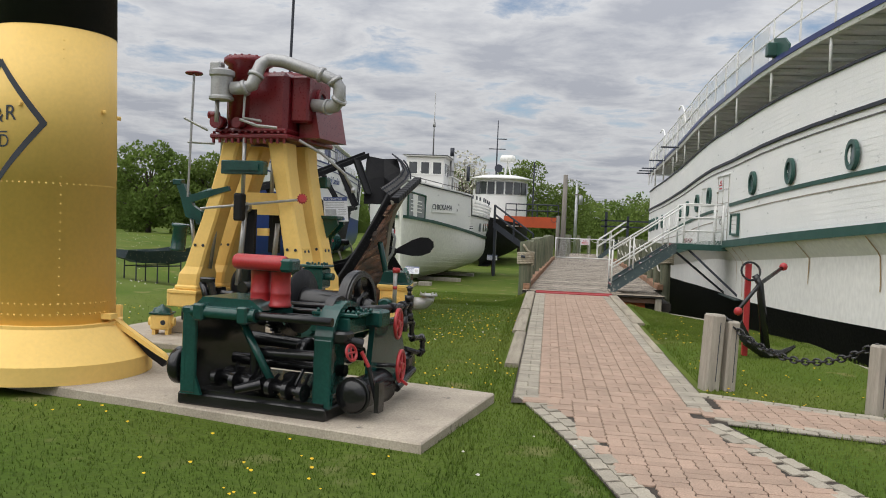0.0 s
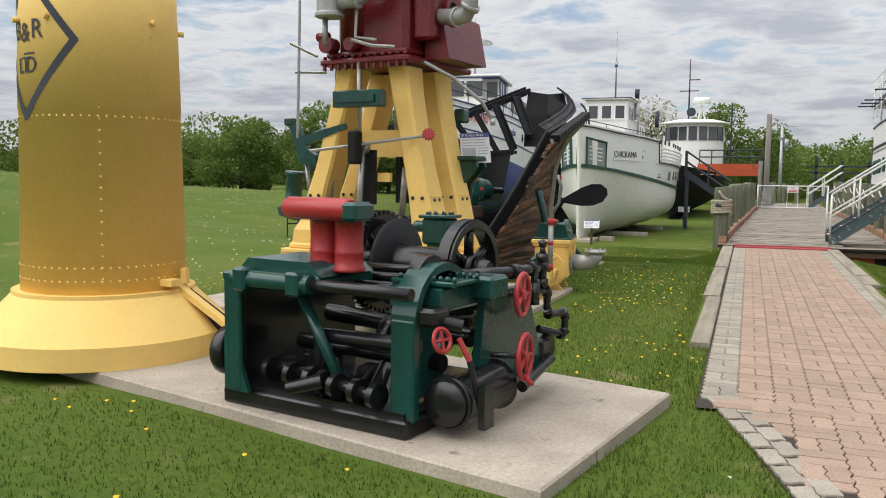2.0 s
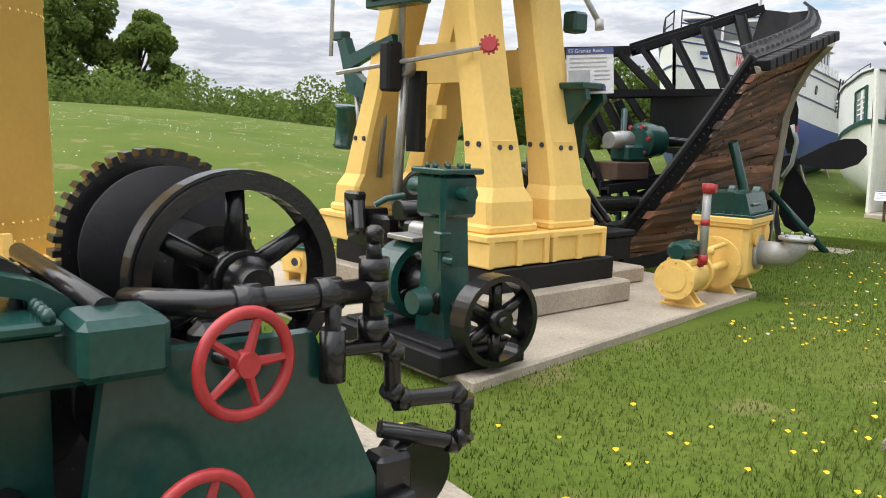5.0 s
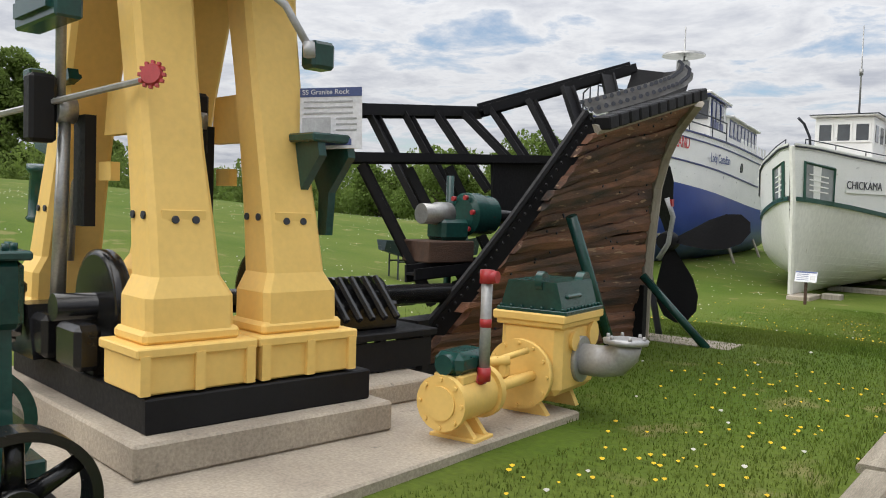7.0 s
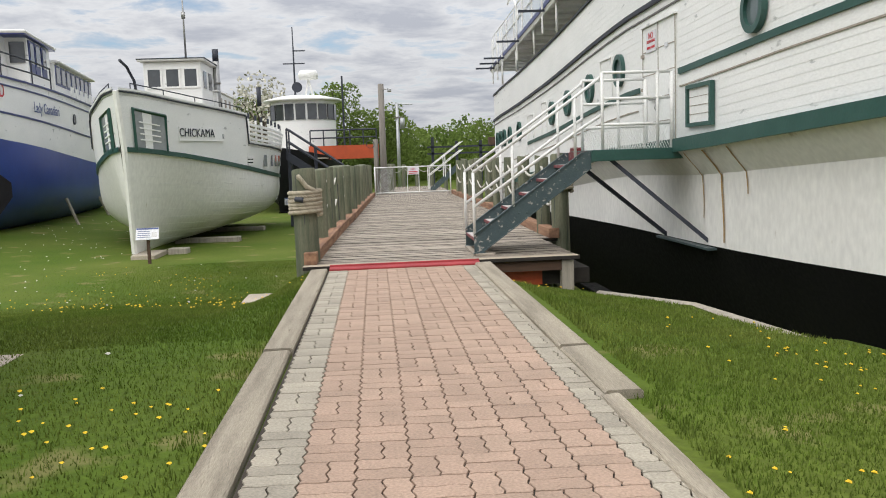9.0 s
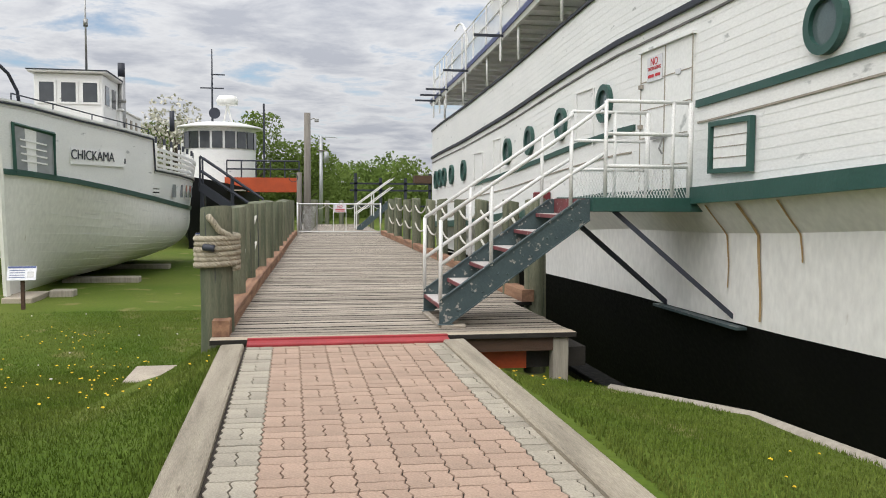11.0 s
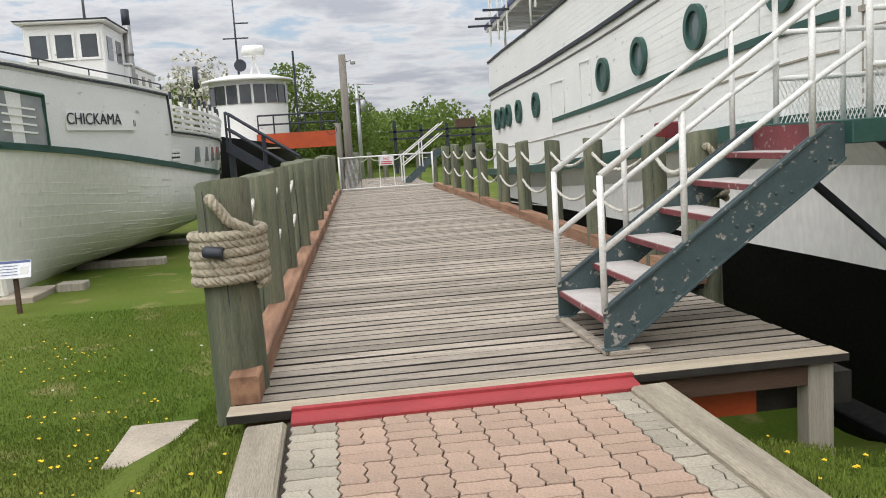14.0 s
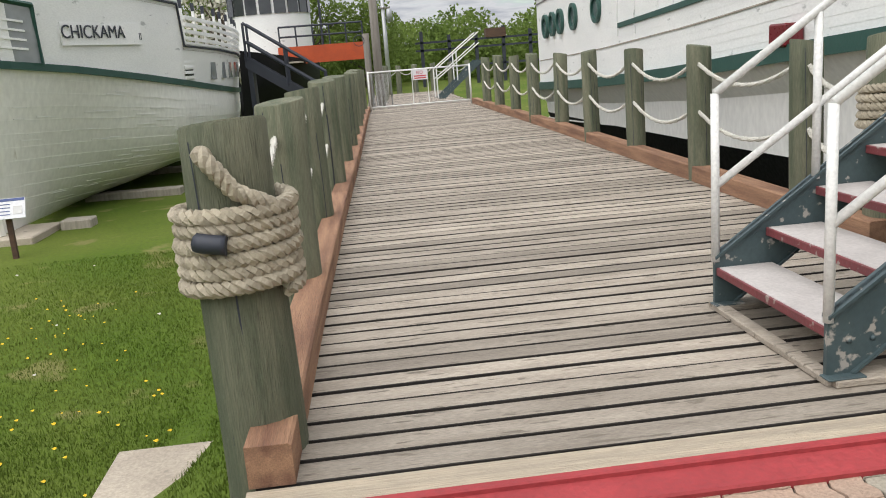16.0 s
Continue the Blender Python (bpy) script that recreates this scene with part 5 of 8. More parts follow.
part("deck", q((box, (-3.8, 37, 1.66), (4.2, 13, 0.06))), GREYPOST, tb)
part("pilothouse", q((lathe, [(1.75, 1.7), (1.75, 4.75)], 14, at(-3.1, 36.0, 0)), (box, (-3.4, 39.5, 2.9), (3.4, 5.5, 2.4))), WHITE, tb, "white rounded pilothouse")
part("pilothouse_roof", q((lathe, [(2.1, 4.75), (2.1, 4.85), (1.2, 5.05)], 20, at(-3.1, 36.0, 0))), WHITE, tb)
for k in range(9):
    a = radians(-170 + 20 * k)
    part("window", q((box, (0, 0, 0), (0.5, 0.06, 0.82), pose(-3.1 + 1.74 * math.cos(a), 36.0 + 1.74 * math.sin(a), 4.15, 0, 0, math.degrees(a) + 90))), GLASS, tb)
part("mast", q((tube, [(-3.6, 37.5, 4.9), (-3.6, 37.5, 9.0)], [0.06, 0.03], 8), (box, (-3.6, 37.5, 7.0), (1.2, 0.06, 0.06)), (box, (-3.3, 37.5, 7.7), (0.7, 0.06, 0.06))), INK, tb)
part("radar", q((lathe, [(0.5, 0), (0.55, 0.25), (0.45, 0.45)], 16, at(-2.75, 36.2, 6.0)), (tube, [(-2.95, 36.2, 5.0), (-2.75, 36.2, 6.0)], 0.05, 6), (tube, [(-2.5, 36.2, 5.0), (-2.75, 36.2, 6.0)], 0.05, 6)), OLDWHITE, tb)
part("searchlight", q((lathe, [(0.2, 0), (0.28, 0.3)], 12, at(-3.3, 35.6, 5.5) @ RX90)), INK, tb)
part("vent", q((tube, [(-5.4, 35.8, 4.6), (-5.4, 35.8, 5.6)], 0.12, 8)), INK, tb)
part("aerial", q((tube, [(-0.9, 35, 2.2), (-0.9, 35, 6.0)], 0.05, 6)), INK, tb)
part("bulwark", q((box, (-0.9, 33.4, 1.95), (3.6, 0.12, 0.7))), ORANGE, tb, "orange bulwark")
for h in (2.7, 3.1):
    part("rail", q((tube, [(-2.6, 33.4, h), (0.8, 33.4, h)], 0.04, 6)), INK, tb)
for x in np.arange(-2.6, 0.9, 0.68):
    part("rail_post", q((tube, [(x, 33.4, 2.3), (x, 33.4, 3.1)], 0.035, 6)), INK, tb)
gw = thing("gangway", "black steel gangway stair with handrails, leading to the tug", "stair")
for y in (19.9, 20.7):
    part("hand_rail", q((tube, [(-2.45, y, 2.65), (-0.5, y, 1.30)], 0.04, 6)), INK, gw)
    part("hand_rail", q((tube, [(-2.45, y, 2.2), (-0.5, y, 0.85)], 0.04, 6)), INK, gw)
    part("stringer", q((prism, [(-2.5, 1.55), (-2.5, 1.85), (-0.45, 0.45), (-0.45, 0.15)], y, y + 0.05)), INK, gw)
    for f in (0, 0.5, 1):
        x = -2.45 + 1.95 * f
        part("rail_post", q((tube, [(x, y, 1.7 - 1.35 * f), (x, y, 2.65 - 1.35 * f)], 0.035, 6)), INK, gw)
for k in range(7):
    f = k / 6.5
    part("tread", q((box, (-2.3 + 1.85 * f, 20.3, 1.55 - 1.25 * f), (0.25, 0.78, 0.04))), INK, gw)
part("leg", q((box, (-2.4, 20.3, 0.35), (0.12, 0.7, 2.5))), INK, gw)
part("leg", q((box, (-0.5, 20.3, -0.4), (0.12, 0.7, 1.1))), INK, gw)
# skiff on trestles, on the lawn behind the engine
sk = thing("skiff_on_stand", "small dark green flat skiff on a metal stand", "boat", m=pose(-11.3, 2.2, 0, 0, 0, 60))
gz = ground_z(-11.3, 2.2)
bm = bmesh.new()
rows = []
for L, wd, z0, z1 in ((-1.1, 0.35, 0.75, 0.98), (-0.6, 0.5, 0.6, 0.95), (0.4, 0.55, 0.56, 0.98), (1.2, 0.35, 0.68, 1.1)):
    rows.append([(L, -wd, gz + z1), (L, -wd * 0.6, gz + z0), (L, wd * 0.6, gz + z0), (L, wd, gz + z1)])
grid_mesh(bm, rows)
bmesh.ops.solidify(bm, geom=bm.faces[:], thickness=0.03)
part("shell", bm, GRATE, sk)
for x in (-0.8, -0.1, 0.7):
    for y in (-0.3, 0.3):
        part("leg", q((tube, [(x, y, gz - 0.05), (x, y, gz + 0.66)], 0.02, 6)), INK, sk)
part("stand_bar", q((tube, [(-0.8, -0.3, gz + 0.5), (0.7, -0.3, gz + 0.5)], 0.02, 6), (tube, [(-0.8, 0.3, gz + 0.5), (0.7, 0.3, gz + 0.5)], 0.02, 6)), INK, sk)
# dark landing frame far behind the gate
df = thing("landing_stage", "dark timber landing stage beyond the boardwalk", "structure")
for k in range(9):
    part("pile", q((box, (6 + 2.2 * k, 66, 0.8), (0.25, 0.25, 4.6 if k % 3 else 5.4))), INK, df)
for z in (2.0, 2.6, 0.6):
    part("beam", q((box, (14.8, 66, z), (18.6, 0.25, 0.16))), INK, df)
part("cabin", q((box, (12, 66.3, 3.0), (1.6, 1.0, 0.7))), DARKWOOD, df)

# ---------------------------------------------------------------- concrete slabs
SLABS = [((-2.45, -13.85), radians(-16), 2.15, 1.0), ((-3.75, -9.8), radians(-10), 1.95, 1.75)]


def slab(poly, z0, z1, label):
    bm = bmesh.new()
    top = [bm.verts.new((x, y, z1)) for x, y in poly]
    low = [bm.verts.new((x, y, z0)) for x, y in poly]
    bm.faces.new(top)
    for k in range(len(poly)):
        bm.faces.new((low[k], low[(k + 1) % len(poly)], top[(k + 1) % len(poly)], top[k]))
    bmesh.ops.recalc_face_normals(bm, faces=bm.faces)
    bmesh.ops.bevel(bm, geom=[e for e in bm.edges if all(abs(v.co.z - z1) < 1e-4 for v in e.verts)], offset=0.012, segments=1, affect="EDGES")
    solid("concrete_slab", bm, CONCRETE, label, "slab")


slab([(-0.58, -15.38), (-0.18, -13.37), (-3.9, -12.25), (-5.0, -12.6), (-5.2, -14.0)], -0.15, 0.06, "stained concrete slab under the winch and chimney")
slab([(-1.98, -11.97), (-1.86, -8.2), (-5.3, -7.6), (-5.8, -11.17)], -0.15, 0.03, "stained concrete slab under the yellow engine")

# ---------------------------------------------------------------- ship's chimney
chim = thing("ship_chimney", "yellow riveted ship's funnel with black top on a flared base", "chimney", m=at(-4.66, -13.56, 0.06))


def chim_r(z):
    return 0.645 - 0.022 * z


part("base", q((lathe, [(1.0, 0), (1.0, 0.17), (0.985, 0.185), (0.70, 0.47), (0.70, 0.50), (0.66, 0.50)], 80, I4, False)), YELLOW, chim, "flared yellow base ring")
part("shaft", q((lathe, [(chim_r(0.5), 0.48), (chim_r(1.9), 1.9), (chim_r(1.9) + 0.006, 1.9), (chim_r(3.3) + 0.002, 3.3)], 56)), YELLOW, chim)
part("black_top", q((lathe, [(chim_r(3.3) + 0.004, 3.3), (chim_r(4.6), 4.6), (chim_r(4.6) + 0.05, 4.62), (chim_r(4.6) + 0.05, 4.7)], 56)), MATBLACK, chim, "matt black upper section")
bm = bmesh.new()
for z in (0.60, 0.70, 1.83, 1.96):
    for k in range(64):
        a = 2 * math.pi * k / 64
        m = at(chim_r(z) * math.cos(a), chim_r(z) * math.sin(a), z) @ pose(0, 0, 0, 0, 90, math.degrees(a))
        lathe(bm, [(0.010, 0), (0.007, 0.004), (0.001, 0.005)], 6, m)
for az in (-50, 60, 180):
    a = radians(az)
    for z in np.arange(0.62, 3.25, 0.085):
        m = at(chim_r(z) * math.cos(a), chim_r(z) * math.sin(a), z) @ Matrix.Rotation(a, 4, "Z") @ RY90
        lathe(bm, [(0.009, 0), (0.006, 0.004), (0.001, 0.005)], 6, m)
part("rivets", bm, YELLOW, chim)
for az in (-120, -85, -10, 40, 150):
    a = radians(az)
    z = 2.55
    part("lug", q((tube, [(chim_r(z) * math.cos(a), chim_r(z) * math.sin(a), z), ((chim_r(z) + 0.05) * math.cos(a), (chim_r(z) + 0.05) * math.sin(a), z)], 0.022, 8)), YELLOW, chim)


def on_chim(az, z, out=0.012):
    a = radians(az)
    return at((chim_r(z) + out) * math.cos(a), (chim_r(z) + out) * math.sin(a), z) @ Matrix.Rotation(a + math.pi / 2, 4, "Z") @ RX90


def chim_band(pts, w):
    """A painted band over the curved shaft along (azimuth, height) points."""
    bm = bmesh.new()
    n = 14
    for (a0, z0), (a1, z1) in zip(pts, pts[1:]):
        d = Vector((radians(a1 - a0) * 0.6, z1 - z0)).normalized()
        k = Vector((-d.y, d.x)) * w / 2
        rows = []
        for f in np.linspace(-0.02, 1.02, n):
            row = []
            for s in (-1, 1):
                az, z = a0 + (a1 - a0) * f + s * math.degrees(k.x / 0.6), z0 + (z1 - z0) * f + s * k.y
                row.append(((chim_r(z) + 0.009) * math.cos(radians(az)), (chim_r(z) + 0.009) * math.sin(radians(az)), z))
            rows.append(row)
        grid_mesh(bm, rows)
    return bm


part("diamond", chim_band([(-65, 2.38), (-107, 1.82), (-149, 2.38), (-107, 2.94), (-65, 2.38)], 0.055), INK, chim, "black painted diamond")
for c, az, z in (("B", -119, 2.46), ("&", -107, 2.44), ("R", -94, 2.46), ("L", -113, 2.20), ("T", -106.5, 2.20), ("D", -100, 2.20)):
    letters(c, 0.2 if z > 2.3 else 0.17, INK, on_chim(az, z), chim, depth=0.001)
part("top_line", chim_band([(-109, 2.29), (-97, 2.29)], 0.014), INK, chim)
part("lug_plate", q((box, (0.66, -0.05, 0.56), (0.14, 0.12, 0.05)), (box, (0.70, 0.1, 0.6), (0.05, 0.05, 0.12))), YELLOW, chim)
part("torn_flange", q((prism, [(0.62, 0.52), (1.12, 0.22), (1.2, 0.12), (1.16, 0.06), (0.64, 0.4)], 0.12, 0.2)), MATBLACK, chim, "black torn edge of the flange")
part("torn_strip", q((prism, [(0.62, 0.56), (1.2, 0.2), (1.24, 0.14), (1.12, 0.2), (0.62, 0.5)], 0.04, 0.12)), YELLOW, chim)

# ---------------------------------------------------------------- deck winch
W = thing("steam_winch", "dark green and black steam winch with red handwheels, on concrete", "winch", m=pose(-2.72, -14.66, 0.06, 0, 0, -12.9))
part("bed", q((box, (0.64, 0.6, 0.05), (1.40, 1.22, 0.1), I4, 0.012), (box, (0.64, 0.6, 0.115), (1.32, 1.14, 0.03))), BLACK, W, "black cast bed plate")
# left frame: a channel-shaped casting
lf = part("left_frame", q((box, (0.03, 0.0, 0.46), (0.05, 0.12, 0.7), I4, 0.012), (box, (0.075, -0.04, 0.46), (0.14, 0.035, 0.7), I4, 0.01), (box, (0.08, 0.02, 0.80), (0.17, 0.16, 0.06), I4, 0.012), (prism, [(0.0, 0.1), (0.2, 0.1), (0.06, 0.45), (0.0, 0.45)], -0.05, -0.02)), GREEN, W, "dark green side casting")
part("side_web", q((box, (0.03, 0.62, 0.42), (0.045, 1.1, 0.6), I4, 0.012)), BLACK, W, "black side web")
# right frame with its arch
arch = [(0.10, 0.1), (0.10, 0.62)] + [(0.36 - 0.26 * math.cos(a), 0.62 + 0.27 * math.sin(a)) for a in np.linspace(0.15, math.pi - 0.15, 12)] + [(0.62, 0.6)]
bm = bmesh.new()
rows = []
for k, (y, z) in enumerate(arch):
    cx, cz = 0.36, 0.62
    d = Vector((y - cx, z - cz)).normalized() if z > 0.63 else Vector((-1, 0)) if y < 0.3 else Vector((1, 0))
    yo, zo = y + d.x * 0.045, z + d.y * 0.045
    rows.append([(1.19, y, z), (1.19, yo, zo), (1.35, yo, zo), (1.35, y, z), (1.19, y, z)])
grid_mesh(bm, rows, smooth=False)
box(bm, (1.27, 0.07, 0.36), (0.15, 0.05, 0.56), I4, 0.008)
box(bm, (1.21, 0.30, 0.40), (0.03, 0.46, 0.5))
bmesh.ops.recalc_face_normals(bm, faces=bm.faces)
rf = part("right_frame", bm, GREEN, W, "dark green arched side casting")
part("side_plate", q((prism, [(0, 0), (0.9, 0), (0.62, 0.62), (0.1, 0.62)], 0, 0.05, Matrix(((0, 1, 0, 1.42), (1, 0, 0, 0.5), (0, 0, 1, 0.12), (0, 0, 0, 1))))), GREEN, W)
part("top_casing", q((box, (0.42, 0.22, 0.80), (0.66, 0.52, 0.09), I4, 0.02), (prism, [(0.1, 0.84), (0.76, 0.84), (0.64, 0.92), (0.18, 0.92)], -0.02, 0.46), (tube, [(0.12, -0.06, 0.8), (0.72, -0.06, 0.8)], 0.055, 12), (box, (0.2, -0.05, 0.80), (0.1, 0.16, 0.14), I4, 0.015), (box, (0.62, -0.05, 0.80), (0.1, 0.16, 0.14), I4, 0.015)), GREEN, W, "dark green top casing")
for x in (0.59, 0.78):
    part("red_spool", q((lathe, [(0.094, 0), (0.097, 0.015), (0.085, 0.03), (0.083, 0.10), (0.088, 0.11), (0.083, 0.12), (0.081, 0.2), (0.085, 0.29), (0.096, 0.3), (0.096, 0.32)], 28, at(x, 0.2, 0.86))), RED, W, "upright red painted spool")
part("red_roller", q((lathe, [(0.055, 0), (0.065, 0.02), (0.065, 0.46), (0.055, 0.48)], 18, pose(0.43, 0.06, 1.225, 0, 90, 0))), RED, W)
part("roller_bracket", q((box, (0.93, 0.08, 1.215), (0.12, 0.16, 0.11), I4, 0.02), (box, (0.77, 0.14, 1.175), (0.3, 0.16, 0.04), I4, 0.01), (box, (0.91, 0.18, 1.215), (0.08, 0.08, 0.08), I4, 0.01)), GREEN, W)
for (y, z, r) in ((-0.05, 0.80, 0.035), (0.5, 0.80, 0.03), (0.62, 0.84, 0.03), (0.3, 0.78, 0.022)):
    part("tie_rod", q((tube, [(0.4, y, z), (1.4, y, z)], r, 12)), BLACK, W)
part("brace", q((tube, [(0.46, 0.12, 0.74), (0.82, 0.08, 0.22)], 0.035, 8)), GREEN, W)
# drum, discs and wheels on the main shaft
DY, DZ = 1.08, 0.82
sh = pose(0, DY, DZ, 0, 90, 0)
part("main_shaft", q((tube, [(0.2, DY, DZ), (1.2, DY, DZ)], 0.045, 14)), BLACK, W)
part("drum", q((lathe, [(0.14, 0.50), (0.125, 0.54), (0.12, 0.88), (0.14, 0.92)], 28, sh)), BLACK, W, "black rope drum")
part("drum_disc", q((lathe, [(0.29, 0.465), (0.30, 0.48), (0.30, 0.50), (0.10, 0.52)], 40, sh)), MATBLACK, W)


def wheel(name, parent, R, wdt, m, mat, spokes=6, rim=0.05, hub=0.07, teeth=0, curved=False, label=""):
    w = part(name, q((ring, R - rim, R, wdt, 48, m)), mat, parent, label)
    part("hub", q((lathe, [(hub, -wdt * 0.6), (hub, wdt * 0.6)], 18, m), (lathe, [(hub * 0.5, -wdt * 0.8), (hub * 0.5, wdt * 0.8)], 12, m)), mat, w)
    for k in range(spokes):
        a = 2 * math.pi * k / spokes
        part("spoke", q((tube, [(hub * 0.8 * math.cos(a), hub * 0.8 * math.sin(a), 0), ((R - rim * 0.6) * math.cos(a), (R - rim * 0.6) * math.sin(a), 0)], [wdt * 0.32, wdt * 0.26], 8, m)), mat, w)
    if teeth:
        bm = bmesh.new()
        for k in range(teeth):
            box(bm, (R + 0.012, 0, 0), (0.028, 2 * math.pi * R / teeth * 0.5, wdt), m @ Matrix.Rotation(2 * math.pi * k / teeth, 4, "Z"))
        part("gear_teeth", bm, mat, w)
    return w


wheel("gear_wheel", W, 0.33, 0.09, sh @ at(0, 0, 0.34), BLACK, 5, 0.07, 0.08, 44, label="toothed black gear wheel")
wheel("flywheel", W, 0.31, 0.11, sh @ at(0, 0, 1.06), BLACK, 6, 0.045, 0.09, label="black spoked brake wheel")
part("brake_band", q((ring, 0.312, 0.322, 0.07, 48, sh @ at(0, 0, 1.06))), BLACK, W)
part("bearing", q((box, (1.22, DY - 0.1, DZ - 0.16), (0.1, 0.2, 0.16), I4, 0.03), (lathe, [(0.075, 1.14), (0.08, 1.16), (0.05, 1.22)], 16, sh), (box, (0.12, DY, DZ - 0.1), (0.12, 0.26, 0.3), I4, 0.03)), BLACK, W)
# engine cylinders and valve gear on the near right corner
part("cylinder", q((lathe, [(0.145, 0), (0.15, 0.03), (0.13, 0.05), (0.13, 0.5), (0.15, 0.53)], 30, pose(1.50, 0.14, 0.2, -90, 0, 0))), BLACK, W, "black steam cylinder")
part("cylinder_head", q((lathe, [(0.135, 0), (0.12, 0.02), (0.04, 0.03)], 24, pose(1.50, 0.14, 0.2, 90, 0, 0))), BLACK, W)
part("valve_chest", q((box, (1.24, 0.42, 0.74), (0.36, 0.42, 0.14), I4, 0.015), (box, (1.28, 0.36, 0.83), (0.42, 0.3, 0.03), I4, 0.008), (box, (1.46, 0.62, 0.78), (0.2, 0.2, 0.14), I4, 0.02)), GREEN, W)
bm = bmesh.new()
for k in range(9):
    lathe(bm, [(0.016, 0), (0.016, 0.016), (0.008, 0.028)], 6, at(1.12 + 0.045 * k, 0.24, 0.845))
    lathe(bm, [(0.016, 0), (0.016, 0.016), (0.008, 0.028)], 6, at(1.12 + 0.045 * k, 0.48, 0.845))
part("bolts", bm, GREEN, W)
part("arch_gear", q((ring, 0.11, 0.17, 0.08, 26, pose(1.22, 0.36, 0.80, 0, 90, 0)), (lathe, [(0.05, -0.1), (0.05, 0.12)], 14, pose(1.22, 0.36, 0.80, 0, 90, 0))), BLACK, W)
part("crosshead", q((box, (1.36, 0.16, 0.66), (0.2, 0.16, 0.1), I4, 0.02), (tube, [(1.26, 0.1, 0.68), (1.52, 0.26, 0.6)], 0.045, 10), (tube, [(1.42, 0.2, 0.62), (1.48, 0.1, 0.48)], 0.03, 8)), BLACK, W)
for ctr, R, m0 in (((1.56, 0.89, 0.71), 0.125, 24), ((1.66, 0.74, 0.37), 0.13, 24)):
    m = pose(*ctr, 0, 90, m0 - 14)
    hw = part("handwheel", q((torus, R, 0.016, m, 32, 8)), RED, W, "red iron handwheel")
    part("hub", q((lathe, [(0.032, -0.02), (0.032, 0.02)], 12, m)), RED, hw)
    for k in range(5):
        a = 2 * math.pi * k / 5 + 0.3
        part("spoke", q((tube, [(0.02 * math.cos(a), 0.02 * math.sin(a), 0), (R * math.cos(a), R * math.sin(a), 0)], [0.014, 0.01], 6, m)), RED, hw)
    part("stem", q((tube, [(ctr[0] - 0.3, ctr[1] - 0.1, ctr[2]), ctr], 0.018, 8)), BLACK, W)
part("crank_handle", q((tube, [(1.68, 0.70, 0.26), (1.76, 0.64, 0.24)], 0.014, 6)), RED, W)
m = pose(1.52, 0.06, 0.56, 0, 75, -10)
hw = part("handwheel", q((torus, 0.062, 0.012, m, 20, 6)), RED, W, "small red handwheel")
for k in range(4):
    a = math.pi / 2 * k
    part("spoke", q((tube, [(0, 0, 0), (0.06 * math.cos(a), 0.06 * math.sin(a), 0)], 0.009, 5, m)), RED, hw)
part("lever", q((tube, [(1.56, 0.16, 0.56), (1.62, 0.18, 0.44)], 0.016, 6)), RED, W)
part("lever_arm", q((tube, [(1.62, 0.18, 0.44), (1.68, 0.2, 0.18), (1.7, 0.2, 0.1)], 0.018, 6), (box, (1.70, 0.22, 0.2), (0.04, 0.1, 0.24))), BLACK, W)
# pipework out to the side
run_ = [(1.22, 0.72, 0.82), (1.36, 0.74, 0.84), (1.46, 0.85, 0.84), (1.49, 1.05, 0.84), (1.49, 1.28, 0.84)]
part("steam_pipe", q((tube, run_, 0.034, 12), (tube, [(1.49, 1.29, 0.92), (1.49, 1.29, 0.70)], 0.03, 12), *[(lathe, [(0.042, -0.028), (0.042, 0.028)], 14, at(1.49, 1.29, z)) for z in (0.735, 0.84, 0.9)], *[(lathe, [(0.045, -0.035), (0.045, 0.035)], 14, along(p, (1.49, 1.28, 0.84))[0]) for p in ((1.475, 0.93, 0.84), (1.485, 1.15, 0.84))]), BLACK, W, "black steam pipe with fittings")
part("valve", q((tube, [(1.49, 1.29, 0.92), (1.49, 1.29, 0.98)], [0.024, 0.016], 10), (lathe, [(0.024, 0), (0.026, 0.03), (0.012, 0.045)], 12, at(1.49, 1.29, 0.97)), (tube, [(1.46, 1.29, 1.0), (1.52, 1.29, 1.0)], 0.009, 6)), BLACK, W)
bend = [(1.50, 1.16, 0.86), (1.50, 1.16, 0.69), (1.50, 1.32, 0.69), (1.50, 1.35, 0.66), (1.50, 1.35, 0.55), (1.50, 1.38, 0.52), (1.52, 1.56, 0.51), (1.52, 1.59, 0.48), (1.52, 1.59, 0.38), (1.50, 1.57, 0.355), (1.44, 1.35, 0.42)]
part("waste_pipe", q((tube, bend, 0.025, 12), (tube, [(1.50, 1.16, 0.75), (1.50, 1.16, 0.61)], 0.036, 12), *[(lathe, [(0.033, -0.018), (0.033, 0.018)], 12, along(bend[i], bend[i + 1])[0]) for i in (1, 2, 3, 4, 5, 6, 7, 8, 9)]), BLACK, W, "black cranked waste pipe")
part("end_disc", q((lathe, [(0.12, 0), (0.13, 0.015), (0.13, 0.08), (0.115, 0.1)], 32, pose(1.36, 1.48, 0.26, 0, 90, 8)), (tube, [(1.56, 0.9, 0.14), (1.5, 1.42, 0.22)], 0.035, 12), (box, (1.44, 1.38, 0.28), (0.1, 0.12, 0.14), I4, 0.015)), BLACK, W, "black end disc with bolted boss")
part("left_disc", q((tube, [(-0.1, 0.12, 0.30), (0.04, 0.12, 0.30)], 0.05, 12), (lathe, [(0.15, 0), (0.16, 0.015), (0.16, 0.08), (0.13, 0.1)], 30, pose(-0.16, 0.12, 0.30, 0, 90, 0))), BLACK, W)
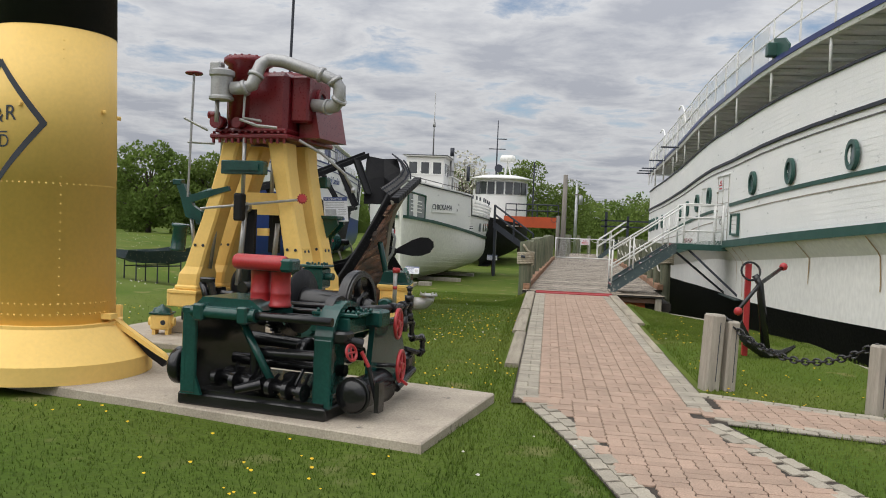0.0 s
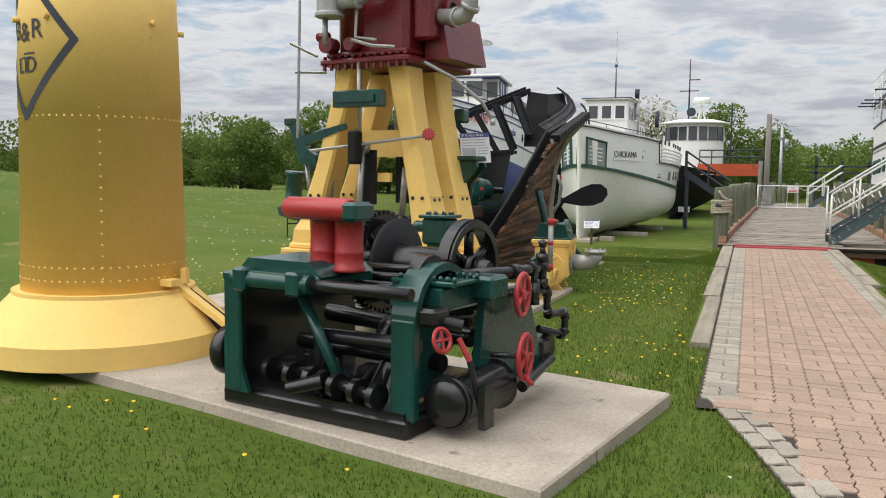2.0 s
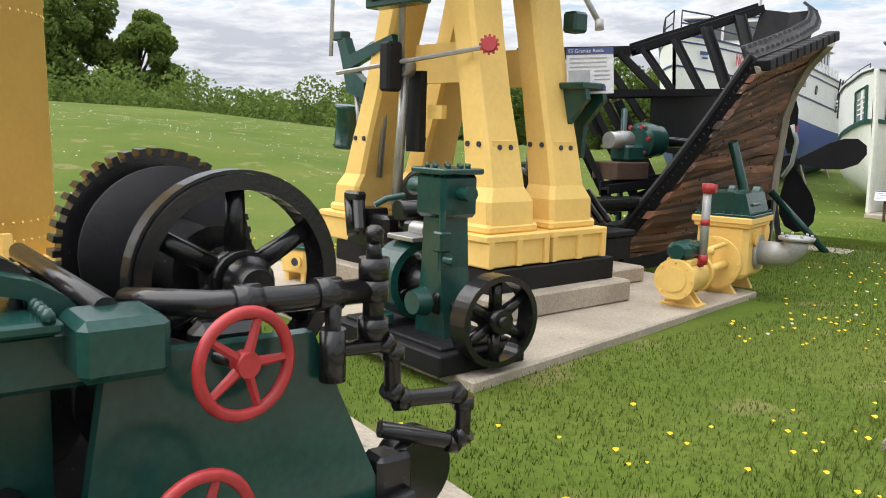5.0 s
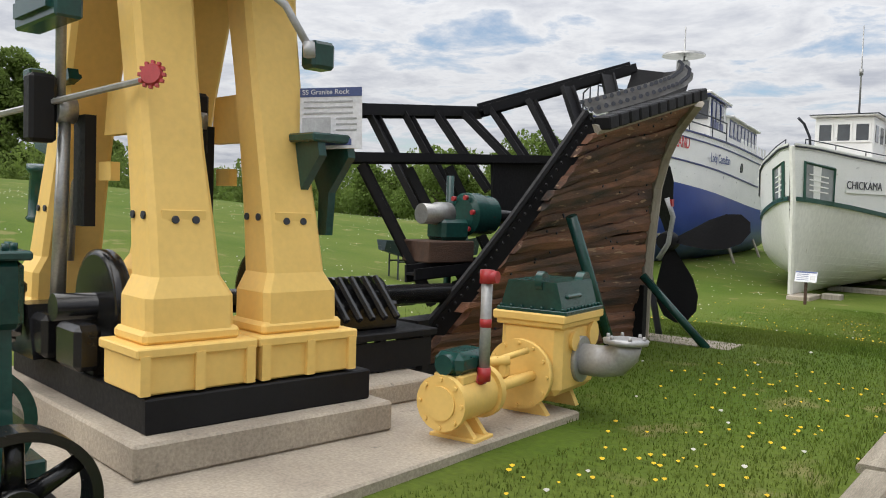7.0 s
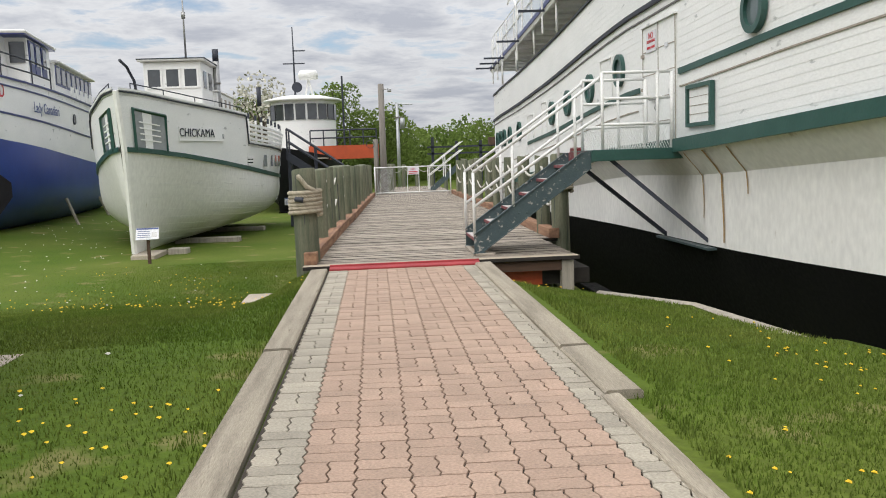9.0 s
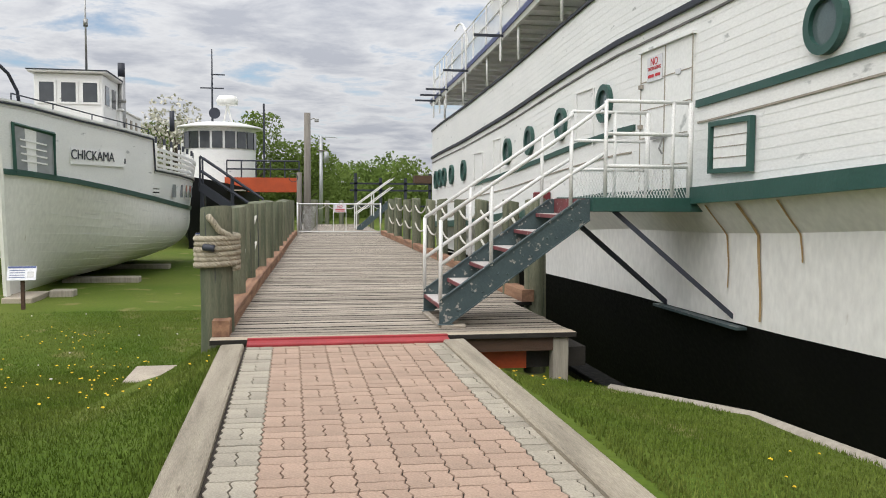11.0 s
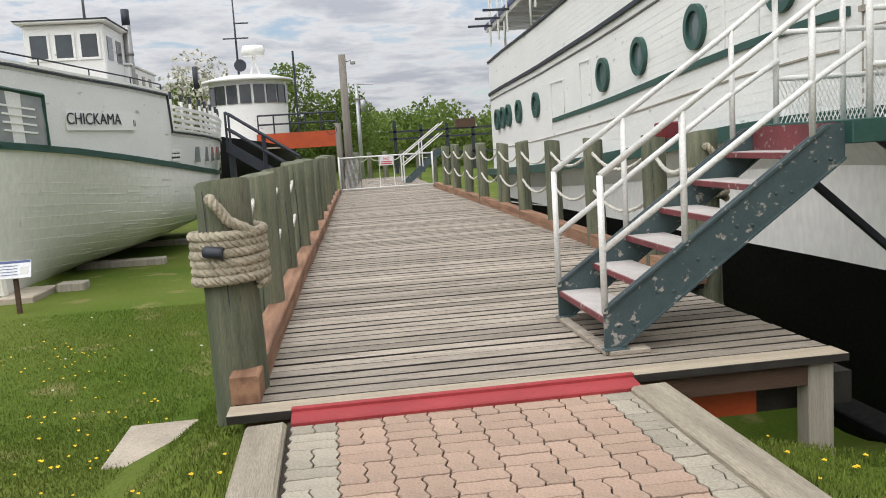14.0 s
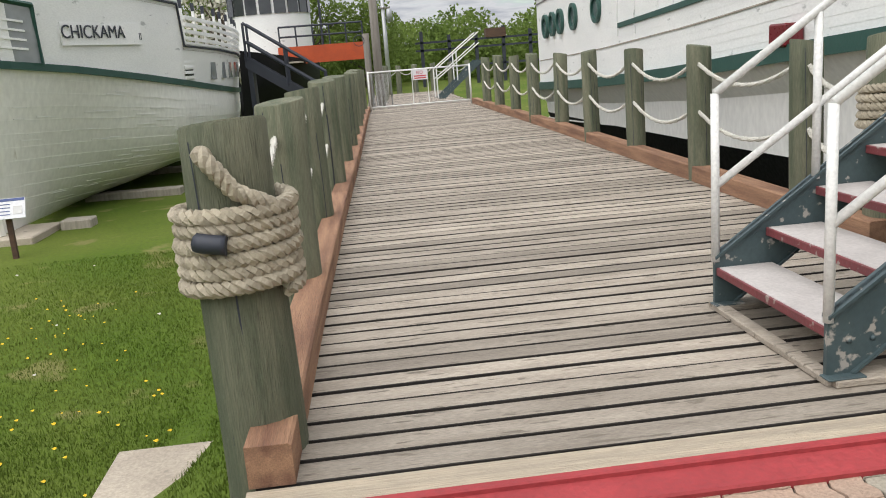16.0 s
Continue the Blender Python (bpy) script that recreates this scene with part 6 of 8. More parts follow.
# rods, links and pump inside the frame
bm = bmesh.new()
tube(bm, [(0.2, 0.14, 0.26), (1.15, 0.02, 0.20)], 0.036, 10)
tube(bm, [(0.55, 0.2, 0.46), (1.34, 0.1, 0.50)], 0.045, 12)
tube(bm, [(0.56, 0.2, 0.46), (0.56, 0.2, 0.24)], 0.045, 10)
tube(bm, [(0.74, 0.0, 0.24), (0.58, -0.12, 0.20)], [0.05, 0.035], 10)
tube(bm, [(0.22, 0.4, 0.36), (1.3, 0.42, 0.34)], 0.05, 10)
tube(bm, [(0.2, 0.7, 0.5), (1.3, 0.74, 0.44)], 0.06, 10)
for x in (0.28, 0.46, 0.62, 0.72, 0.82, 0.98, 1.12):
    lathe(bm, [(0.075, -0.022), (0.075, 0.022)], 16, pose(x, 0.1 - 0.07 * x, 0.25 - 0.04 * x, 0, 90, -7))
for x, y, z in ((0.66, 0.12, 0.20), (0.78, 0.02, 0.20), (0.34, 0.2, 0.24), (0.9, 0.16, 0.24), (0.5, 0.45, 0.26)):
    box(bm, (x, y, z), (0.12, 0.14, 0.13), pose(0, 0, 0, 0, 0, 8), 0.02)
for k in range(14):
    a = k * 0.7
    tube(bm, [(0.25 + 0.07 * k, 0.16 + 0.05 * math.sin(a), 0.2), (0.3 + 0.07 * k, 0.2 + 0.06 * math.cos(a), 0.31 + 0.04 * math.sin(2 * a))], 0.016, 6)
part("valve_gear", bm, BLACK, W, "tangle of black rods and valve links")
part("eccentric", q((lathe, [(0.13, -0.05), (0.15, -0.03), (0.15, 0.03), (0.13, 0.05)], 24, pose(0.85, 0.55, 0.42, 0, 90, 0)), (lathe, [(0.22, -0.02), (0.22, 0.02)], 28, pose(1.0, 0.85, 0.5, 0, 90, 0))), BLACK, W)

# ---------------------------------------------------------------- triple-cylinder engine
E = thing("marine_engine", "tall yellow marine steam engine with maroon cylinders on black base", "engine", m=pose(-2.68, -10.88, 0.03, 0, 0, -9.2))
solid("engine_block", q((box, (-1.08, 0.75, 0.085), (2.18, 1.52, 0.17), pose(-2.68, -10.88, 0.03, 0, 0, -9.2), 0.015)), CONCRETE, "rough concrete block under the yellow engine", "block")
solid("engine_block", q((box, (-1.0, 1.95, 0.07), (1.1, 0.75, 0.14), pose(-2.68, -10.88, 0.03, 0, 0, -9.2), 0.015)), CONCRETE, "low concrete block beside the yellow engine", "block")
part("base", q((box, (-1.08, 0.77, 0.255), (1.92, 1.34, 0.17), I4, 0.008), (box, (-1.6, 0.77, 0.36), (0.6, 1.1, 0.06)), (box, (-1.05, 0.2, 0.42), (0.5, 0.16, 0.2)), (box, (-1.05, 1.3, 0.42), (0.5, 0.16, 0.2))), MATBLACK, E, "black bed plate")


def leg(y, right):
    """One splayed column: plinth, stepped foot, tapering shaft and head."""
    s = 1 if right else -1
    cx = -1.06 if right else -1.10

    def X(v):
        return cx + s * v
    bm = bmesh.new()
    far = 0.0 if right else 0.22
    box(bm, (X(0.70 + far), y, 0.45), (0.42, 0.60, 0.20), I4, 0.01)
    box(bm, (X(0.70 + far), y, 0.555), (0.46, 0.64, 0.05), I4, 0.008)
    box(bm, (X(0.68 + far), y, 0.61), (0.36, 0.52, 0.07), I4, 0.02)
    for dy in (-0.28, 0.0, 0.28):
        box(bm, (X(0.92 + far), y + dy, 0.45), (0.03, 0.05, 0.19))
    ob = part("plinth", bm, YELLOW, E, "stepped yellow column foot")
    bm = bmesh.new()
    secs = [(0.68, 0.34, 0.47, 0.63), (0.675, 0.33, 0.47, 0.80), (0.655, 0.28, 0.37, 0.90), (0.60, 0.26, 0.35, 1.20), (0.52, 0.24, 0.33, 1.55), (0.44, 0.23, 0.33, 1.95), (0.36, 0.24, 0.34, 2.35), (0.32, 0.26, 0.36, 2.62)]
    rows = []
    for x, w, d, z in secs:
        c = 0.03
        x += far * (2.62 - z) / 2.0
        rows.append([(X(x + a), y + b, z) for a, b in ((w / 2, -d / 2 + c), (w / 2, d / 2 - c), (w / 2 - c, d / 2), (-w / 2 + c, d / 2), (-w / 2, d / 2 - c), (-w / 2, -d / 2 + c), (-w / 2 + c, -d / 2), (w / 2 - c, -d / 2), (w / 2, -d / 2 + c))])
    grid_mesh(bm, rows, smooth=False)
    bmesh.ops.recalc_face_normals(bm, faces=bm.faces)
    ob = part("column", bm, YELLOW, E, "splayed yellow cast column")
    if right:
        for dy in (-0.05, 0.06):
            part("bolt_hole", q((lathe, [(0.02, 0), (0.02, 0.008)], 12, pose(X(0.735), y + dy, 1.18, 0, 80, 0))), INK, ob)
        part("boss", q((box, (X(0.728), y, 1.18), (0.012, 0.24, 0.1), pose(0, 0, 0, 0, 0, 0), 0.004)), YELLOW, ob)
    for dy in (-0.06, 0.06):
        part("bolt_hole", q((lathe, [(0.02, 0), (0.02, 0.01)], 12, at(X(0.6 + far * 0.7) + dy, y - 0.178, 1.2) @ RX90)), INK, ob)


for y in (0.38, 1.03):
    leg(y, True)
    leg(y, False)
for y in (0.40, 1.10):
    part("cross_web", q((prism, [(-1.45, 1.65), (-0.67, 1.65), (-0.72, 1.95), (-1.4, 1.95)], y + 0.02, y + 0.08), (box, (-0.9, y - 0.17, 1.42), (0.16, 0.05, 0.1))), YELLOW, E)
parts("guide_bar", ((box, (-1.06, 0.16, 1.42), (0.16, 0.06, 0.6)), (box, (-1.06, 0.86, 1.42), (0.16, 0.06, 0.6))), MATBLACK, E)
# cylinders
part("cylinder_block", q((box, (-1.02, 0.75, 3.12), (0.92, 1.26, 0.84), I4, 0.06), (box, (-1.06, 0.75, 2.68), (1.16, 1.46, 0.07), I4, 0.02), (box, (-1.06, 0.75, 2.76), (1.06, 1.36, 0.06), I4, 0.02), (prism, [(-0.5, 2.7), (-0.2, 2.7), (-0.3, 3.2), (-0.5, 3.3)], 0.4, 1.3)), MAROON, E, "maroon cylinder casting")
for x, y, r, z in ((-1.26, 0.34, 0.33, 3.74), (-0.95, 0.95, 0.40, 3.60)):
    c = part("cylinder", q((lathe, [(r - 0.06, 2.9), (r - 0.06, z - 0.1), (r, z - 0.06), (r, z), (r - 0.08, z + 0.03)], 36, at(x, y, 0))), MAROON, E)
    bm = bmesh.new()
    for k in range(18):
        a = 2 * math.pi * k / 18
        lathe(bm, [(0.02, 0), (0.02, 0.03)], 6, at(x + (r - 0.05) * math.cos(a), y + (r - 0.05) * math.sin(a), z))
    part("bolts", bm, MAROON, c)
part("valve_box", q((box, (-0.44, 0.6, 3.2), (0.26, 0.72, 0.62), I4, 0.03), (ring, 0.1, 0.16, 0.08, 24, pose(-0.30, 0.6, 3.22, 0, 90, 0))), MAROON, E)
part("valve_opening", q((lathe, [(0.1, 0), (0.1, 0.01)], 20, pose(-0.305, 0.6, 3.22, 0, 90, 0))), INK, E)
bm = bmesh.new()
for k in range(12):
    lathe(bm, [(0.022, 0), (0.022, 0.03)], 6, at(-1.58 + 0.095 * k, 0.05, 2.715))
    box(bm, (-1.58 + 0.095 * k, 0.04, 2.62), (0.03, 0.03, 0.06))
part("flange_bolts", bm, MAROON, E)
parts("side_valve", ((tube, [(-1.5, -0.06, 2.86), (-1.5, 0.1, 2.86)], 0.09, 14), (tube, [(-1.62, -0.02, 2.95), (-1.48, -0.02, 2.95)], 0.05, 10), (tube, [(-1.2, -0.05, 2.85), (-1.2, 0.1, 2.85)], 0.07, 12)), MAROON, E)
part("silver_cylinder", q((lathe, [(0.14, 3.12), (0.16, 3.13), (0.16, 3.16), (0.14, 3.18), (0.14, 3.42), (0.165, 3.44), (0.165, 3.5), (0.1, 3.53)], 26, at(-1.36, -0.16, 0)), (box, (-1.52, -0.02, 3.56), (0.16, 0.14, 0.18), I4, 0.02)), SILVER, E, "silver painted cylinder")
pipe = [(-1.2, -0.16, 3.28), (-1.02, -0.16, 3.28), (-0.93, -0.14, 3.32), (-0.90, -0.1, 3.45), (-0.86, -0.05, 3.60), (-0.78, 0.0, 3.67), (-0.6, 0.06, 3.66), (-0.1, 0.16, 3.50), (0.08, 0.2, 3.42), (0.14, 0.22, 3.34), (0.14, 0.22, 3.18), (0.08, 0.24, 3.1), (-0.05, 0.3, 3.1), (-0.32, 0.4, 3.14)]
part("steam_pipe", q((tube, pipe, 0.085, 16), *[(lathe, [(0.105, -0.025), (0.105, 0.025)], 18, along(pipe[i], pipe[i + 1])[0]) for i in (1, 3, 7, 8, 10, 12)]), SILVER, E, "fat silver steam pipe with elbows")
parts("drain_pipe", ((tube, [(-1.05, -0.1, 3.2), (-1.05, -0.12, 2.9), (-0.8, -0.1, 2.86)], 0.018, 6), (tube, [(-1.1, -0.12, 2.88), (-0.85, -0.12, 2.8), (-0.6, -0.05, 2.78)], 0.02, 6), (tube, [(-1.42, -0.16, 3.12), (-1.42, -0.16, 2.84)], 0.03, 8)), SILVER, E)
part("funnel_stay", q((tube, [(-0.85, 0.75, 3.6), (-0.82, 0.75, 5.4)], 0.02, 6)), INK, E)
part("handwheel", q((torus, 0.1, 0.018, at(-1.85, -0.05, 3.5), 22, 6), (tube, [(-1.95, -0.05, 3.5), (-1.75, -0.05, 3.5)], 0.012, 5), (tube, [(-1.85, -0.15, 3.5), (-1.85, 0.05, 3.5)], 0.012, 5)), MAROON, E)
parts("handwheel_spindle", ((tube, [(-1.85, -0.05, 3.5), (-1.87, -0.08, 1.85)], 0.016, 6), (tube, [(-1.95, -0.1, 2.9), (-1.65, 0, 2.75)], 0.018, 6), (tube, [(-1.9, -0.08, 2.58), (-1.6, 0.1, 2.58)], 0.014, 6)), STEEL, E)
# rods and cranks
for x, y in ((-1.12, 0.05), (-1.0, 0.62), (-0.98, 1.34)):
    part("piston_rod", q((tube, [(x, y, 2.7), (x, y, 1.75)], 0.028, 10)), STEEL, E)
for x, y in ((-1.08, 0.06), (-0.94, 0.74), (-0.92, 1.34)):
    part("connecting_rod", q((tube, [(x, y, 1.72), (x - 0.08, y, 0.7)], [0.032, 0.042], 10), (lathe, [(0.07, -0.05), (0.07, 0.05)], 16, at(x, y, 1.74) @ RX90)), STEEL, E, "grey steel connecting rod")
parts("valve_rod", ((tube, [(-1.36, -0.14, 2.3), (-1.36, -0.14, 2.68)], 0.022, 8), (tube, [(-1.36, -0.14, 1.75), (-1.5, -0.12, 0.72)], 0.026, 8), (tube, [(-1.82, -0.16, 1.6), (-1.72, -0.12, 0.72)], 0.026, 8)), STEEL, E, m=at(-0.26, 0.46, 0.16))
for y in (0.28, 0.76, 1.32):
    part("crank_web", q((lathe, [(0.30, -0.035), (0.31, -0.02), (0.31, 0.05), (0.28, 0.06)], 40, at(-1.06, y, 0.68) @ RX90)), BLACK, E, "black crank disc")
part("crankshaft", q((tube, [(-1.06, 0.0, 0.68), (-1.06, 3.0, 0.62)], 0.075, 14)), BLACK, E)
parts("bearing_cap", ((box, (-1.35, 0.06, 0.5), (0.34, 0.14, 0.24), I4, 0.03), (box, (-0.85, 0.06, 0.5), (0.3, 0.14, 0.24), I4, 0.03), (box, (-1.2, 0.5, 0.5), (0.5, 0.14, 0.24), I4, 0.03), (prism, [(-1.7, 0.36), (-1.3, 0.36), (-1.4, 0.66), (-1.6, 0.66)], -0.02, 0.16)), BLACK, E)
part("eccentric_rod", q((tube, [(-1.62, -0.05, 0.72), (-1.5, -0.1, 0.45)], 0.05, 8)), BLACK, E)
part("eccentric_rod", q((tube, [(-1.5, -0.05, 0.72), (-1.4, -0.1, 0.5)], 0.05, 8), (box, (-1.55, -0.05, 0.75), (0.2, 0.1, 0.08), I4, 0.02)), BLACK, E)
# green valve gear and brackets on the near face
part("cross_beam", q((box, (-1.06, -0.04, 2.26), (0.62, 0.14, 0.18), I4, 0.012), (box, (-1.06, -0.12, 2.26), (0.5, 0.03, 0.08))), GREEN, E, "dark green cross beam")
part("reversing_gear", q((tube, [(-1.22, -0.2, 1.83), (-1.5, -0.22, 1.78), (-1.72, -0.2, 1.70)], 0.04, 6), (prism, [(-1.8, 1.72), (-1.18, 1.86), (-1.16, 1.80), (-1.74, 1.62)], -0.26, -0.2), (prism, [(-2.02, 1.88), (-1.9, 1.88), (-1.74, 1.58), (-1.6, 1.5), (-1.6, 1.36), (-1.85, 1.42), (-1.96, 1.75)], -0.22, -0.14), (box, (-2.0, -0.18, 1.9), (0.14, 0.1, 0.08), I4, 0.01), (box, (-1.62, -0.12, 1.42), (0.2, 0.16, 0.2), I4, 0.02)), GREEN, E, "dark green reversing gear", m=at(-0.26, 0.46, 0.16))
part("reversing_cylinder", q((lathe, [(0.1, 0), (0.115, 0.02), (0.1, 0.04), (0.1, 0.32), (0.12, 0.34), (0.12, 0.38)], 20, pose(-2.04, -0.1, 0.94, 0, 6, 0))), GREEN, E, m=at(-0.26, 0.46, 0.16))
parts("crosshead_block", ((box, (-1.1, -0.06, 1.74), (0.12, 0.14, 0.36), I4, 0.02), (box, (-0.95, 0.74, 1.72), (0.12, 0.14, 0.36), I4, 0.02), (box, (-0.93, 1.36, 1.66), (0.12, 0.1, 0.3), I4, 0.02)), MATBLACK, E)
part("drain_rod", q((tube, [(-1.6, -0.2, 1.70), (-0.36, 0.22, 1.87)], 0.017, 6)), SILVER, E)
part("red_knob", q((lathe, [(0.05, -0.02), (0.06, 0), (0.05, 0.02)], 12, pose(-0.33, 0.20, 1.88, 80, 0, 40)), *[(box, (0.062 * math.cos(k * 0.5236), 0.062 * math.sin(k * 0.5236), 0), (0.016, 0.016, 0.02), pose(-0.33, 0.20, 1.88, 80, 0, 40)) for k in range(12)]), RED, E)
parts("bracket", ((prism, [(-0.62, 1.62), (-0.12, 1.58), (-0.1, 1.5), (-0.28, 1.3), (-0.3, 1.05), (-0.38, 1.05), (-0.38, 1.3), (-0.5, 1.5)], 1.10, 1.15), (prism, [(-0.62, 1.62), (-0.12, 1.58), (-0.1, 1.5), (-0.28, 1.3), (-0.3, 1.05), (-0.38, 1.05), (-0.38, 1.3), (-0.5, 1.5)], 1.30, 1.35), (box, (-0.3, 1.22, 1.60), (0.4, 0.32, 0.05), I4, 0.01), (box, (-0.42, 1.3, 2.1), (0.14, 0.16, 0.16), I4, 0.02)), GREEN, E, "dark green side bracket", m=at(-0.1, 0, 0.05))
part("loose_pipe", q((tube, [(-0.45, 0.3, 2.66), (-0.2, 0.5, 2.5), (0.05, 0.7, 2.25), (0.14, 0.78, 2.05)], 0.02, 8), (tube, [(0.14, 0.78, 2.07), (0.15, 0.78, 2.0)], 0.03, 8)), SILVER, E)
sb = thing("engine_sign", "white printed information sign on the engine's green bracket", "sign", m=pose(-2.78, -9.60, 1.80, 80, -3, 34) @ Matrix.Diagonal((0.74, 0.74, 1, 1)))
board = part("board", q((box, (0, 0, 0), (0.48, 0.48, 0.012))), PAPER, sb)
part("heading", q((box, (0, 0.205, 0.008), (0.48, 0.07, 0.004))), BLUEINK, board)
letters("SS Granite Rock", 0.055, PAPER, at(-0.04, 0.205, 0.011), board, depth=0.001)
part("footer", q((box, (-0.03, -0.19, 0.008), (0.38, 0.05, 0.004))), BLUEINK, board)
part("picture", q((box, (-0.11, -0.06, 0.008), (0.22, 0.13, 0.004))), STEEL, board)
for k in range(6):
    part("line_of_writing", q((box, (-0.02 if k < 3 else 0.12, 0.13 - 0.045 * k, 0.008), (0.38 if k < 3 else 0.16, 0.012, 0.004))), STEEL, board)

# ---------------------------------------------------------------- small vertical engine with flywheel
C = thing("generator_engine", "small dark green vertical steam engine with black flywheel", "engine", m=pose(-3.22, -11.76, 0.03, 0, 0, -11.5) @ Matrix.Diagonal((1, 1, 0.95, 1)))
part("base", q((box, (0.56, 0.24, 0.06), (1.1, 0.62, 0.12), I4, 0.01), (box, (0.56, 0.24, 0.13), (0.96, 0.5, 0.03), I4, 0.008)), MATBLACK, C, "black bed plate")
part("generator_hoop", q((ring, 0.20, 0.25, 0.22, 36, pose(0.42, 0.26, 0.42, 0, 90, 0)), (box, (0.42, 0.0, 0.2), (0.2, 0.1, 0.08), I4, 0.01), (box, (0.42, 0.5, 0.2), (0.2, 0.1, 0.08), I4, 0.01)), GREEN, C, "dark green ring frame")
part("armature", q((lathe, [(0.1, -0.16), (0.12, -0.12), (0.12, 0.1), (0.06, 0.16), (0.03, 0.3)], 22, pose(0.42, 0.26, 0.42, 0, 90, 0)), *[(lathe, [(0.05, -0.09), (0.06, 0.09)], 12, pose(0.42, 0.26 + 0.15 * math.cos(a), 0.42 + 0.15 * math.sin(a), 0, 90, 0)) for a in (0.8, 2.3, 3.9, 5.5)]), BLACK, C)
part("terminal_plate", q((box, (0.44, 0.26, 0.69), (0.26, 0.26, 0.03), I4, 0.005), (tube, [(0.36, 0.3, 0.73), (0.5, 0.3, 0.73)], 0.05, 10)), STEEL, C)
part("column", q((prism, [(0.6, 0.14), (0.88, 0.14), (0.83, 0.55), (0.81, 0.86), (0.66, 0.86), (0.65, 0.55)], 0.14, 0.34), (lathe, [(0.09, 0), (0.07, 0.08)], 16, at(0.78, 0.06, 0.36) @ RX90)), GREEN, C, "dark green tapered column")
part("cylinder", q((box, (0.74, 0.24, 0.98), (0.26, 0.26, 0.26), I4, 0.025), (box, (0.74, 0.24, 1.125), (0.30, 0.30, 0.035), I4, 0.008), (lathe, [(0.05, 0), (0.06, 0.02), (0.05, 0.14)], 14, pose(0.50, 0.18, 1.02, 0, 90, 0)), (tube, [(0.5, 0.12, 0.96), (0.46, 0.02, 0.94), (0.44, -0.05, 0.9)], 0.02, 8), (lathe, [(0.045, 0), (0.045, 0.1)], 12, pose(0.86, 0.24, 1.0, 0, 90, 0))), GREEN, C, "dark green cylinder with bolted cover")
bm = bmesh.new()
for k in range(10):
    a = 2 * math.pi * k / 10
    lathe(bm, [(0.014, 0), (0.014, 0.028)], 6, at(0.74 + 0.12 * math.cos(a), 0.24 + 0.12 * math.sin(a), 1.14))
part("bolts", bm, GREEN, C)
part("valve_gear", q((tube, [(0.86, 0.12, 0.9), (0.86, 0.12, 0.55)], 0.02, 8), (box, (0.86, 0.12, 0.72), (0.08, 0.08, 0.12), I4, 0.01), (tube, [(0.9, 0.12, 0.62), (0.98, 0.12, 0.62)], 0.03, 8)), GREEN, C)
part("crank", q((lathe, [(0.12, -0.03), (0.12, 0.03)], 20, pose(0.8, 0.24, 0.34, 0, 90, 0)), (tube, [(0.42, 0.26, 0.36), (1.16, 0.2, 0.30)], 0.035, 10)), BLACK, C)
fw = wheel("flywheel", C, 0.265, 0.12, pose(1.16, 0.26, 0.30, 0, 90, 0), BLACK, 6, 0.035, 0.07, label="black spoked flywheel")
# ---------------------------------------------------------------- small yellow pump on the slab
S = thing("small_pump", "small yellow pump with dark green cover", "pump", m=pose(-4.82, -10.72, 0.03, 0, 0, 10) @ Matrix.Diagonal((0.85, 0.85, 0.85, 1)))
part("body", q((box, (0, 0, 0.2), (0.3, 0.26, 0.24), I4, 0.02), (lathe, [(0.06, 0), (0.07, 0.04)], 14, at(0.06, -0.13, 0.2) @ RX90), (tube, [(-0.2, 0, 0.2), (0.2, 0, 0.2)], 0.07, 12), (box, (-0.1, 0, 0.04), (0.05, 0.2, 0.08)), (box, (0.1, 0, 0.04), (0.05, 0.2, 0.08))), YELLOW, S)
part("port", q((lathe, [(0.04, 0), (0.04, 0.005)], 12, at(0.06, -0.172, 0.2) @ RX90)), INK, S)
part("cover", q((box, (0, 0, 0.335), (0.34, 0.3, 0.03), I4, 0.005), (lathe, [(0.15, 0.35), (0.13, 0.41), (0.05, 0.44), (0.02, 0.47)], 16)), GREEN, S)

# ---------------------------------------------------------------- long yellow feed pump
P = thing("feed_pump", "yellow horizontal feed pump with dark green covers and silver elbow", "pump", m=pose(-2.06, -9.42, 0.02, 0, 0, 4) @ Matrix.Diagonal((0.95, 0.85, 0.94, 1)))
AX = 0.25


def cy(r, y0, y1, x=0.0, z=AX, seg=24):
    return (lathe, [(r, 0), (r, y1 - y0)], seg, at(x, y0, z) @ pose(0, 0, 0, -90, 0, 0))


part("steam_cylinder", q(cy(0.14, 0.02, 0.5), cy(0.165, -0.02, 0.03), cy(0.165, 0.46, 0.52), cy(0.10, -0.035, -0.02), (box, (0, 0.24, 0.38), (0.2, 0.36, 0.06), I4, 0.01)), YELLOW, P, "yellow cylinder with bolted flange")
bm = bmesh.new()
for k in range(8):
    a = 2 * math.pi * k / 8
    lathe(bm, [(0.014, 0), (0.012, 0.015)], 6, at(0.14 * math.cos(a), -0.02, AX + 0.14 * math.sin(a)) @ RX90)
for k in range(12):
    a = 2 * math.pi * k / 12
    lathe(bm, [(0.014, 0), (0.012, 0.015)], 6, at(0.21 * math.cos(a), 1.03, AX + 0.03 + 0.21 * math.sin(a)) @ RX90)
part("bolts", bm, YELLOW, P)
